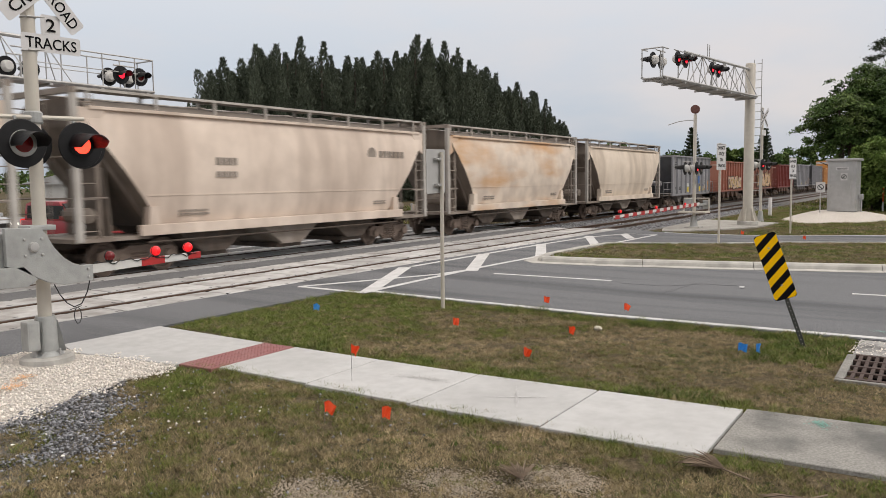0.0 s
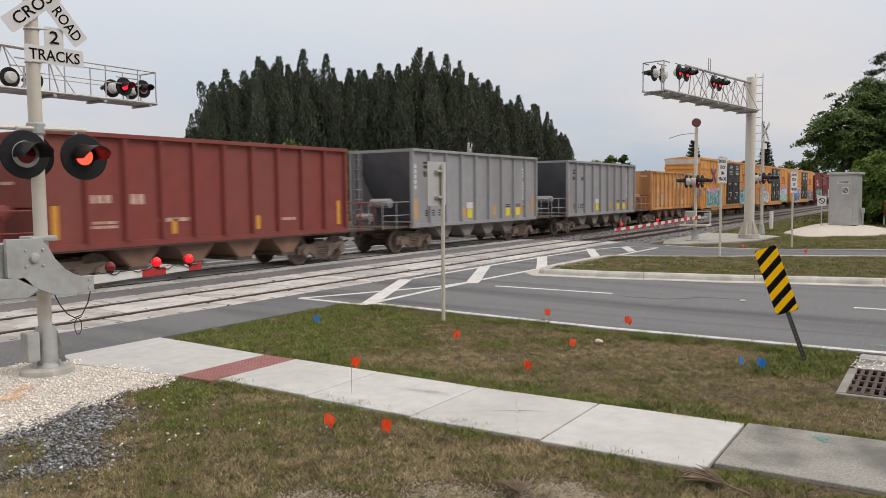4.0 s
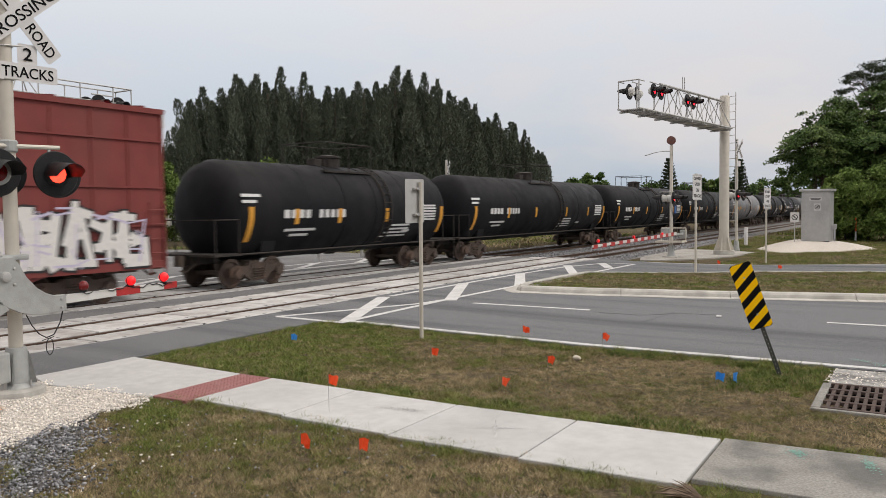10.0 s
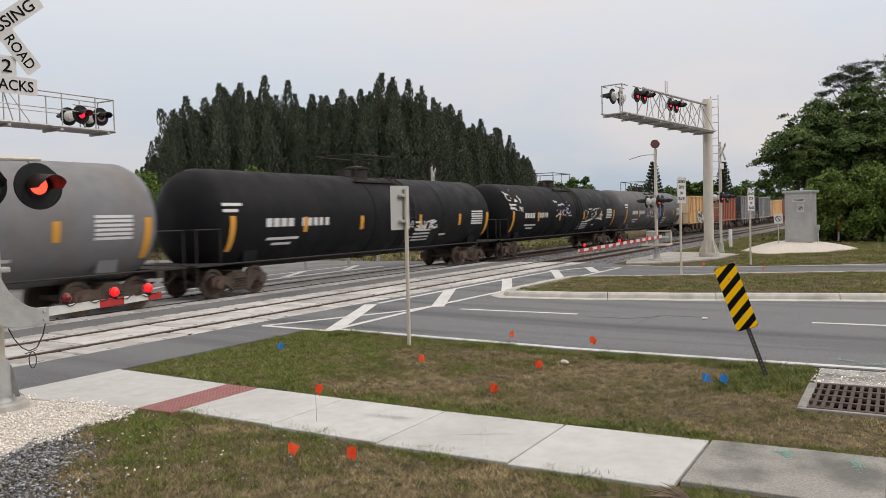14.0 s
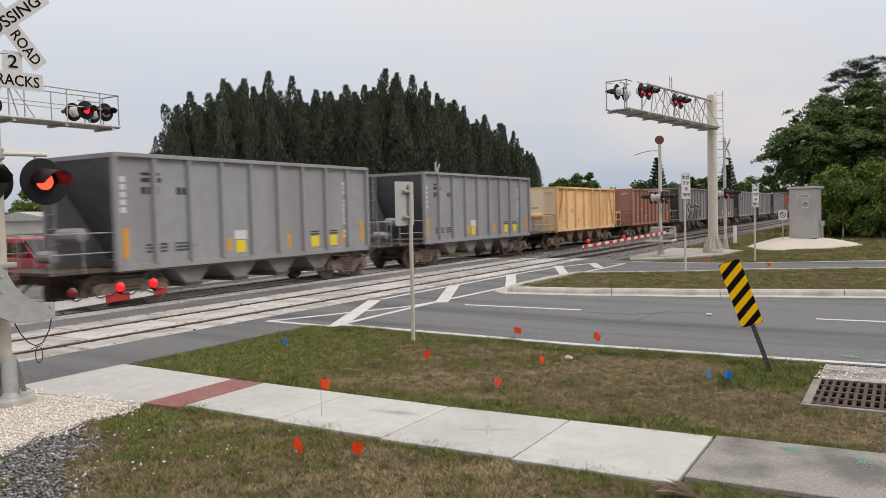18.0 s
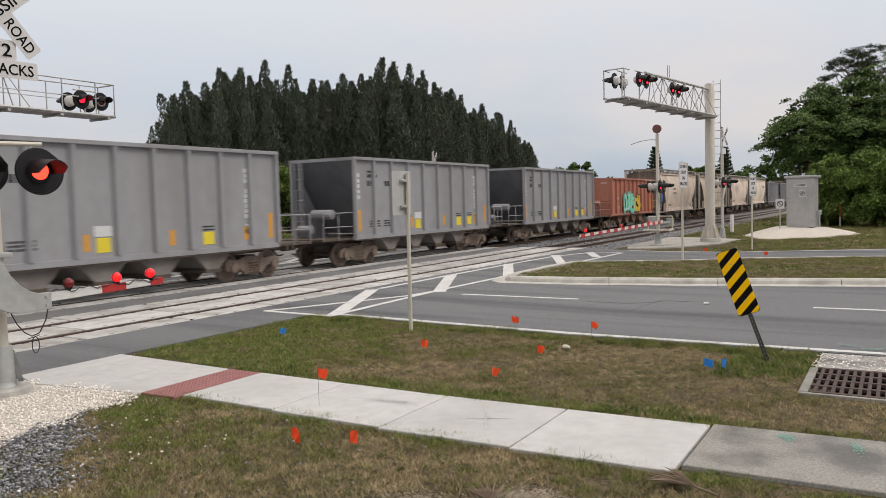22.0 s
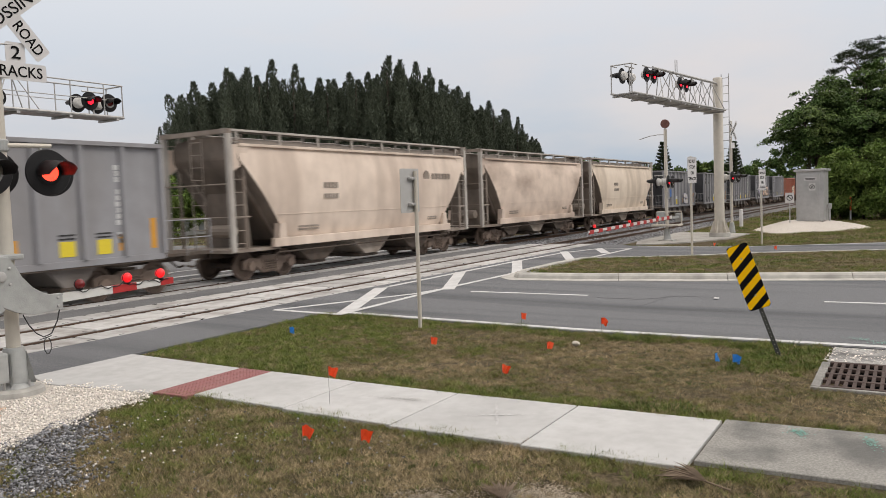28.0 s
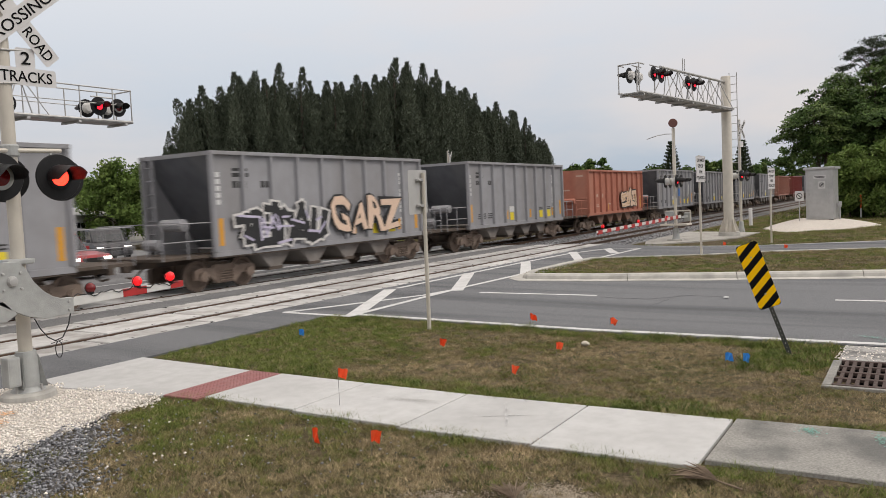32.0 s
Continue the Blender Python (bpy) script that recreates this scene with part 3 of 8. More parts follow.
LABEL_YELLOW = material("yellow_label", (0.72, 0.58, 0.03), 0.6, second=(0.6, 0.46, 0.03), grain=20)
GRAF = {n: material(n + "_spray_paint", c, 0.6, second=tuple(0.8 * v for v in c), grain=8) for n, c in dict(
    white=(0.66, 0.64, 0.62), black=(0.015, 0.015, 0.017), blue=(0.03, 0.10, 0.38), cyan=(0.08, 0.42, 0.52), pink=(0.58, 0.25, 0.40), teal=(0.05, 0.35, 0.33),
    tan=(0.55, 0.36, 0.18), mint=(0.16, 0.62, 0.42), gold=(0.65, 0.42, 0.03), navy=(0.02, 0.035, 0.13), red=(0.5, 0.06, 0.05), sky=(0.45, 0.62, 0.78), lilac=(0.52, 0.48, 0.62), peach=(0.68, 0.50, 0.38)).items()}

V = 23.0
TRAIN = []


def wheel_mesh(mat):
    bm = bmesh.new()
    bm_lathe(bm, [(.05, -.09), (.10, -.085), (.12, -.03), (.33, -.02), (.36, -.075), (.42, -.075), (.425, .03), (.455, .05), (.455, .068), (.36, .07), (.33, .03), (.12, .04), (.05, .05)], 28, "y")
    return to_mesh("wheel", bm, mat, True)


def side_frame_mesh(s, mat):
    bm = bmesh.new()
    y0, y1 = (-1.08, -.94) if s < 0 else (.94, 1.08)
    bm_prism(bm, [(-1.16, .36), (-1.16, .62), (-.95, .70), (-.5, .66), (-.36, .74), (.36, .74), (.5, .66), (.95, .70), (1.16, .62), (1.16, .36), (.98, .33), (.66, .45), (.34, .20), (-.34, .20), (-.66, .45), (-.98, .33)], "y", y0, y1)
    for cx in (-.89, .89):
        bm_lathe(bm, [(.13, 0), (.16, .03), (.15, .10), (.07, .12)] if s > 0 else [(.07, -.12), (.15, -.10), (.16, -.03), (.13, 0)], 14, "y", (cx, s * 1.08, .44))
    for cx in (-.17, 0, .17):
        for k in range(5):
            bm_lathe(bm, [(.065, 0), (.075, .02), (.065, .04)], 10, "z", (cx, s * 1.10, .25 + k * .075))
    bm_box(bm, -.34, -.26, y0 - .02, y1 + .02, .20, .72)
    bm_box(bm, .26, .34, y0 - .02, y1 + .02, .20, .72)
    return to_mesh("side_frame", bm, mat)


def truck_mesh():
    bm = bmesh.new()
    bm_box(bm, -.22, .22, -.95, .95, .42, .80)
    bm_lathe(bm, [(.3, .80), (.3, .95)], 16, "z")
    for cx in (-.89, .89):
        bm_rod(bm, (cx, -1.0, .445), (cx, 1.0, .445), .08, 10)
    bm_box(bm, -.75, .75, -.12, .12, .30, .40)
    return to_mesh("truck", bm, UNDER)


OILY_STEEL = material("oily_truck_steel", (0.085, 0.060, 0.048), 0.75, 0.15, second=(0.045, 0.034, 0.028), grain=6, amount=0.8, third=(0.14, 0.085, 0.06), patch=3)
TRUCK = truck_mesh()
DUSTY_GEAR = (wheel_mesh(WHEEL_STEEL), side_frame_mesh(-1, TRUCK_STEEL), side_frame_mesh(1, TRUCK_STEEL))
OILY_GEAR = (wheel_mesh(OILY_STEEL), side_frame_mesh(-1, OILY_STEEL), side_frame_mesh(1, OILY_STEEL))


def add_truck(car, x, gear=DUSTY_GEAR):
    t = part("truck", TRUCK, None, car, "rust-brown two-axle truck" if gear is DUSTY_GEAR else "oily black-brown two-axle truck", at=(x, 0, 0))
    for frame_mesh in gear[1:]:
        part("side_frame", frame_mesh, None, t)
    for cx in (-.89, .89):
        for s in (-1, 1):
            part("wheel", gear[0], None, t, at=pose(cx, s * .7525, .445, 0, 0, 0 if s > 0 else 180))
    return t


def coupler_mesh():
    bm = bmesh.new()
    bm_box(bm, -.5, .32, -.1, .1, .78, .98)
    bm_box(bm, .30, .50, -.17, .1, .72, 1.04)
    bm_box(bm, .42, .56, .02, .16, .74, 1.02)
    bm_rod(bm, (.1, .3, .8), (.35, .22, .55), .03)
    bm_rod(bm, (.35, .22, .55), (.5, .1, .6), .03)
    return to_mesh("coupler", bm, UNDER)


COUPLER = coupler_mesh()


def add_couplers(car, half):
    part("coupler", COUPLER, None, car, at=(half - .5, 0, 0))
    part("coupler", COUPLER, None, car, at=pose(-half + .5, 0, 0, 0, 0, 180))


def ladder(x, y, z0, z1, width, along, r=.016):
    """Rungs and stiles; along 'x' for a side ladder, 'y' for one on the end."""
    bm = bmesh.new()
    dx, dy = (width, 0) if along == "x" else (0, width)
    bm_rod(bm, (x, y, z0), (x, y, z1), r * 1.2, 6)
    bm_rod(bm, (x + dx, y + dy, z0), (x + dx, y + dy, z1), r * 1.2, 6)
    n = max(2, round((z1 - z0) / .38))
    for i in range(n):
        z = z0 + (i + .5) * (z1 - z0) / n
        bm_rod(bm, (x, y, z), (x + dx, y + dy, z), r, 6)
    return bm


def bars(rects, y, mat_thick=.004):
    """Raised painted bars on a car's near side: x0, x1, z0, z1."""
    bm = bmesh.new()
    for x0, x1, z0, z1 in rects:
        bm_box(bm, x0, x1, y - mat_thick, y + .002, z0, z1)
    return bm


def lettering(x, z, w, h, lines, fill=0.62, rnd=None):
    """Rows of unreadable stencilled writing as plain bars."""
    rnd = rnd or random.Random(int(x * 100) + int(z * 37))
    out, lh = [], h / lines
    for i in range(lines):
        cx = x
        while cx < x + w:
            k = rnd.uniform(.6, 1.6) * lh
            out.append((cx, min(cx + k, x + w), z + i * lh + lh * (1 - fill) / 2, z + i * lh + lh * (1 + fill) / 2))
            cx += k + lh * .35
    return out


def word(text, mat, outline=.008):
    me = WORDS[text, outline].copy()
    me.materials.clear()
    me.materials.append(mat)
    return me


def fit_word(me, w, h):
    xs, zs = [v.co.x for v in me.vertices], [v.co.z for v in me.vertices]
    me.transform(Matrix.Translation((-min(xs), 0, -min(zs))))
    me.transform(Matrix.Diagonal((w / (max(xs) - min(xs)), 1, h / (max(zs) - min(zs)), 1)))
    return me


def wild(me, w, h):
    """Letters that lean and swell as sprayed ones do."""
    for v in me.vertices:
        k, z = v.co.x / w, v.co.z / h
        v.co.z = h * (z * (1 + .10 * math.sin(11 * k + 1)) + .06 * math.sin(15 * k))
        v.co.x += h * (.09 * math.sin(5 * z + 9 * k) + .07 * z * math.sin(8 * k))
    return me


STROKES = (((0, 0, .5, 1), (.5, 1, 1, 0), (.25, .4, .8, .4)), ((1, .95, .1, .9), (.1, .9, .15, .55), (.15, .55, .9, .45), (.9, .45, .85, .05), (.85, .05, 0, .1)),
           ((1, 1, 0, 1), (0, 1, 0, 0), (0, 0, 1, 0), (0, .5, .8, .5)), ((0, 0, 0, 1), (0, 1, .9, .9), (.9, .9, .8, .5), (.8, .5, .1, .5), (.4, .5, 1, 0)),
           ((0, 1, .05, 0), (.05, 0, .95, .05), (.95, .05, 1, 1)), ((0, 0, .1, 1), (.1, 1, .55, .3), (.55, .3, 1, 1), (1, 1, .95, 0)),
           ((.5, 1, 0, .6), (0, .6, .1, .1), (.1, .1, .6, 0), (.6, 0, 1, .4), (1, .4, .5, 1)), ((.5, 1, .45, 0), (-.1, .95, 1.1, .9), (.1, .3, .8, .1)))


def tag_shapes(seed, w, h, count, thick, slim=False, below=None):
    """Interlocking thick spray-painted strokes, like wild writing nobody can read; below cuts them off at a height."""
    rnd = random.Random(seed)
    bm = bmesh.new()
    step, level = w / count, 0
    for i in range(count):
        one, two = rnd.sample(STROKES, 2)
        glyph = [(1 - a if i % 2 else a, 1 - b if i % 3 == 1 else b, 1 - c if i % 2 else c, 1 - d if i % 3 == 1 else d) for a, b, c, d in one[:3]] + list(two[-2:])
        slant, grow, low = rnd.uniform(-.15, .22) * step, rnd.uniform(.86, 1.16), rnd.uniform(-.07, .06) * h
        for x0, z0, x1, z1 in glyph:
            jig = [rnd.uniform(-.2, .2) for _ in range(4)]
            fat = rnd.uniform(.8, 1.3)
            if slim and rnd.random() < .35:
                continue
            p = Vector((i * step + (x0 * .86 + .07 + jig[0]) * step + slant * z0, low + (z0 * grow + jig[1] * .6) * h))
            q = Vector((i * step + (x1 * .86 + .07 + jig[2]) * step + slant * z1, low + (z1 * grow + jig[3] * .6) * h))
            d = (q - p).normalized()
            n, e = Vector((-d.y, d.x)) * thick * fat, d * thick * .8
            level += 1
            yy = -.00015 * level
            bm.faces.new([bm.verts.new((v.x, yy, v.y)) for v in (p - e + n * .8, p - e - n * .9, q + e - n, q + e + n)])
    if below is not None:
        bmesh.ops.bisect_plane(bm, geom=bm.verts[:] + bm.edges[:] + bm.faces[:], plane_co=(0, 0, below * h), plane_no=(.06, 0, 1), clear_outer=True)
    return bm


def blob_cloud(seed, w, h):
    rnd = random.Random(seed)
    n = 40
    bm = bmesh.new()
    pts = []
    for k in range(n):
        a = 2 * math.pi * k / n
        c, s = math.cos(a), math.sin(a)
        ex = abs(c) ** .35 * (1 if c > 0 else -1)
        ez = abs(s) ** .35 * (1 if s > 0 else -1)
        j = 1 + rnd.uniform(-.09, .06)
        pts.append(bm.verts.new((w / 2 + w / 2 * ex * j, 0, h / 2 + h / 2 * ez * j)))
    bm.faces.new(pts)
    return bm


def graffiti(car, x, z, w, h, y, colors, seed, count=None, text=""):
    """A spray-painted piece on a car's near side: an optional ground colour, outlined letters and thin accents."""
    y -= .004
    count = count or max(3, round(w / .95))
    ground, edge, fill = colors[:3]
    if text:
        g = part("graffiti", wild(fit_word(word(text, GRAF[edge], .11), w * .98, h), w, h), None, car, "spray-painted graffiti", at=(x, y, z))
        part("fill", wild(fit_word(word(text, GRAF[fill], .035), w * .94, h * .91), w * .96, h * .95), None, g, at=(.02 * w, -.012, .045 * h))
        return g
    count = round(count * 1.25)
    t = min(.20 * w / count, .12 * h)
    hh = h * .70
    z += .08 * h
    if ground:
        g = part("graffiti", blob_cloud(seed, w, h), GRAF[ground], car, "spray-painted graffiti", at=(x, y, z))
        part("outline", tag_shapes(seed, w * .95, hh, count, t * 1.5), GRAF[edge], g, at=(.02 * w, -.004, .06 * h))
    else:
        g = part("graffiti", tag_shapes(seed, w * .95, hh, count, t * 1.5), GRAF[edge], car, "spray-painted graffiti", at=(x + .02 * w, y - .004, z + .06 * h))
    off = (.02 * w, 0, .06 * h) if ground else (0, 0, 0)
    part("fill", tag_shapes(seed, w * .95, hh, count, t * .95), GRAF[fill], g, at=(off[0], -.010, off[2]))
    if len(colors) > 4:
        part("fill", tag_shapes(seed, w * .95, hh, count, t * .95, below=.5), GRAF[colors[4]], g, at=(off[0], -.0125, off[2]))
    if len(colors) > 3:
        part("stroke", tag_shapes(seed, w * .95, hh, count, t * .24, True), GRAF[colors[3]], g, at=(off[0] + t * .12, -.016, off[2] + t * .1))
    return g


def car_at(u0, u1, name, label, category, group):
    car = thing(name, label, category, (0, Y_FAR, 0), group)
    TRAIN.append((car, (u0 + u1) / 2))
    return car, (u1 - u0) / 2


YS = -1.52


def open_hopper_shell(car, hl, top, mat, floor=1.12, ribs=10, bays=4, braces=False, flat_end=False):
    """Open-top hopper car: ribbed side sheets, sloping end sheets, sill, chutes, end platforms."""
    for s in (-1, 1):
        part("side_sheet", box(-hl, hl, min(s * 1.46, s * 1.42), max(s * 1.46, s * 1.42), floor, top - .06), mat, car)
        part("top_chord", box(-hl - .03, hl + .03, min(s * 1.585, s * 1.38), max(s * 1.585, s * 1.38), top - .11, top, .012), mat, car)
        part("side_sill", box(-hl, hl, min(s * 1.52, s * 1.36), max(s * 1.52, s * 1.36), floor - .13, floor + .03, .01), mat, car)
        rib = None
        for i in range(ribs):
            x = -hl + .035 + i * (2 * hl - .07) / (ribs - 1)
            if rib is None:
                rib = to_mesh("rib", prism([(-.085, s * 1.46), (-.05, s * 1.575), (.05, s * 1.575), (.085, s * 1.46)][::-s], "z", floor + .03, top - .11), mat)
            part("rib", rib, None, car, at=(x, 0, 0))
    for s in (-1, 1):
        x = s * hl
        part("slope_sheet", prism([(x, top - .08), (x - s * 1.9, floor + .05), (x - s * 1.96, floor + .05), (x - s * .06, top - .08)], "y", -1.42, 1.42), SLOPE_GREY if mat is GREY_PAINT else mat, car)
        part("end_chord", box(min(x, x - s * .1), max(x, x - s * .1), -1.5, 1.5, top - .12, top), mat, car)
        end_mat = CREAM_END if mat is YELLOW_PAINT else mat
        if flat_end:
            part("end_sheet", box(min(x - s * .01, x - s * .05), max(x - s * .01, x - s * .05), -1.415, 1.415, floor - .08, top - .1), end_mat, car, "flat steel end wall")
            part("end_stiffener", box(min(x, x + s * .05), max(x, x + s * .05), -1.40, 1.40, floor + .9, floor + 1.0, .01), end_mat, car)
            part("end_panel", box(min(x, x + s * .03), max(x, x + s * .03), .15, 1.38, floor + .05, floor + .85, .008), end_mat, car)
            part("data_print", box(min(x, x + s * .008), max(x, x + s * .008), -1.2, -.75, top - .42, top - .30), LETTER_CREAM, car)
            part("data_print", box(min(x, x + s * .008), max(x, x + s * .008), -.3, .3, top - 1.25, top - 1.17), LETTER_CREAM, car)
        for y in (1.1,) if not flat_end else (-1.43, 1.43):
            part("end_post", rod((x - s * .02, y, .95), (x - s * .02, y, top - .1), .05, 6), mat, car)
        part("end_platform", box(min(x, x + s * 1.75), max(x, x + s * 1.75), -1.35, 1.35, 1.0, 1.08), UNDER, car)
        for y in (-1.38, 1.38):
            k = 1 if y > 0 else -1
            bm = bmesh.new()
            bm_rod(bm, (x + s * 1.7, y, 1.0), (x + s * 1.7, y, 2.0), .02, 6)
            bm_rod(bm, (x + s * 1.7, y, 2.0), (x, y, 2.0), .02, 6)
            bm_rod(bm, (x + s * 1.7, y, 2.0), (x + s * 1.7, .75 * k, 2.0), .02, 6)
            bm_rod(bm, (x + s * 1.7, .75 * k, 2.0), (x + s * 1.7, .75 * k, 1.0), .02, 6)
            part("handrail", bm, mat, car)
            part("middle_rail", rod((x + s * 1.7, y, 1.5), (x, y, 1.5), .018, 6), mat, car)
            part("rail_post", rod((x + s * .85, y, 1.0), (x + s * .85, y, 2.0), .02, 6), mat, car)
        part("ladder", ladder(x + s * .04, .92, 1.1, top - .15, .38, "y"), mat, car)
    part("brake_cylinder", lathe([(.05, -.35), (.16, -.33), (.16, .3), (.05, .33)], 12, "y", (-hl - .8, 0.2, 1.4)), mat, car)
    part("brake_reservoir", lathe([(.04, -.5), (.18, -.45), (.18, .45), (.04, .5)], 12, "y", (-hl - .45, -.35, 1.95)), mat, car)
    part("centre_sill", box(-hl - 1.6, hl + 1.6, -.2, .2, .78, 1.05), UNDER, car)
    # Added dark strip in place of the shadow line below each side sill.
    for s in (-1, 1):
        part("sill_flange", box(-hl + .02, hl - .02, min(s * 1.50, s * 1.40), max(s * 1.50, s * 1.40), floor - .17, floor - .13), UNDER, car)
    w = 2 * (hl - 1.7) / bays
    for i in range(bays):
        x = -hl + 1.7 + w * (i + .5)
        part("hopper_chute", prism([(x - w * .47, floor), (x + w * .47, floor), (x + .22, .48), (x - .22, .48)], "y", -1.28, 1.28), RUSTY_CHUTE_SHADE if flat_end else CHUTE, car)
        part("chute_gate", box(x - .3, x + .3, -1.3, 1.3, .40, .50), UNDER, car)
    if braces:
        for s in (-1, 1):
            bm = bmesh.new()
            a, b = s * (hl - .05), s * (hl - 1.0)
            bm_prism(bm, [(a, floor + .1), (a - s * .12, floor + .1), (b - s * .06, top - .15), (b + s * .06, top - .15)][:: s], "y", -1.535, -1.48)
            bmesh.ops.recalc_face_normals(bm, faces=bm.faces[:])
            part("diagonal_brace", bm, mat, car)
    add_truck(car, -hl + .75)
    add_truck(car, hl - .75)
    add_couplers(car, hl + 1.95)


def grey_marks(car, hl, top, labels=3):
    y = -1.462
    part("vertical_lettering", bars([(hl - 1.42 + .02 * (i % 3), hl - 1.20, 1.5 + i * .155, 1.62 + i * .155) for i in range(13) if i not in (2, 9)], y), LETTER_WHITE, car, "white vertical lettering bars")
    part("vertical_lettering", bars([(-hl + .2, -hl + .36, 2.5 + i * .2, 2.64 + i * .2) for i in range(5)], y), LETTER_WHITE, car)
    part("number_print", bars([(-hl + .85, -hl + 1.5, 3.3, 3.42), (-hl + .85, -hl + 1.45, 3.48, 3.56)] + [(-hl + .85 + i * .2, -hl + 1.0 + i * .2, 2.98, 3.18) for i in range(3)] + [(-hl + 2.0 + i * .2, -hl + 2.15 + i * .2, 2.98, 3.18) for i in range(3)], y), LETTER_BLACK, car, "dark number bars")
    part("data_print", bars(lettering(-hl + .95, 1.4, .7, .28, 3) + lettering(-hl + 1.9, 1.4, .7, .28, 3), y), LETTER_BLACK, car)
    for x in (-hl + .32, -hl + 3.88, -hl + 6.5, -hl + 9.3, hl - .32):
        big = abs(abs(x) - hl) < .5
        part("reflector", bars([(x - .09, x + .09, 1.3, 2.1 if big else 1.72)], y), REFLECTOR, car, "orange reflective strip")
    for x in (-hl + 4.35, -hl + 7.8, -hl + 8.8)[:labels]:
        part("label_plate", bars([(x - .2, x + .2, 1.25, 1.62)], y, .01), LABEL_YELLOW, car, "yellow label plate")
        part("label_plate", bars([(x - .22, x + .22, 1.66, 1.70), (x - .22, x + .22, 1.75, 1.79)], y, .01), LETTER_BLACK, car)
    part("label_plate", bars([(-hl + 4.10, -hl + 4.60, 1.65, 1.92)], y, .012), LETTER_WHITE, car, "white label plate")


def grey_hopper(u0, u1, piece=None, labels=3):
    car, hl = car_at(u0, u1, "open_hopper_car", "grey ribbed open hopper car with orange reflectors" + (", spray-painted" if piece else ""), "freight car", "cars of the freight train")
    open_hopper_shell(car, hl, 4.05, GREY_PAINT)
    grey_marks(car, hl, 4.05, labels)
    if piece:
        piece(car, hl)
    return car


def brown_hopper(u0, u1, mat=None, top=3.85, piece=None, label="oxide-brown ribbed open hopper car, weathered", braces=False, ribs=11):
    car, hl = car_at(u0, u1, "open_hopper_car", label, "freight car", "cars of the freight train")
    open_hopper_shell(car, hl, top, mat or BROWN_PAINT, floor=1.16, ribs=ribs, braces=braces, flat_end=True)
    y = -1.462
    part("number_print", bars([(-hl + 1.15 + i * .22, -hl + 1.31 + i * .22, 2.14, 2.34) for i in range(3)] + [(-hl + 2.3 + i * .22, -hl + 2.47 + i * .22, 2.1, 2.36) for i in range(2)] + lettering(-hl + 1.1, 1.5, .8, .22, 2) + lettering(-hl + 3.1, 1.6, 1.0, .16, 1) + lettering(hl - 3.2, 1.5, .8, .14, 1), y), LETTER_CREAM, car)
    for x, zt in ((-hl + .3, 2.1), (-hl + 3.6, 1.7), (-hl + 6.6, 1.7), (hl - .35, 2.1)):
        part("reflector", bars([(x - .08, x + .08, 1.3, zt)], y), REFLECTOR, car, "orange reflective strip")
    if piece:
        piece(car, hl)
    return car


def rusty_marks(car, hl):
    """Beige repaint squares and cream stencil panels on the rusty orange car."""
    beige, cream = GRAF["tan"], LETTER_CREAM
    for i in range(3):
        x = .35 + i * 1.1
        part("repaint_patch", bars([(x, x + .82, 2.55, 3.35)], -1.462), beige, car, "square beige repaint patch")
    for x0, x1, z0, z1 in ((-hl + 1.35, -hl + 2.1, 1.3, 1.8), (-hl + 2.35, -hl + 3.2, 1.35, 2.45), (-.9, -.65, 1.5, 1.95), (1.05, 1.3, 1.35, 1.9), (1.7, 2.2, 1.4, 1.95), (hl - 2.4, hl - 1.75, 1.35, 1.75)):
        part("stencil_panel", bars([(x0, x1, z0, z1)], -1.462), cream, car, "cream stencil panel")


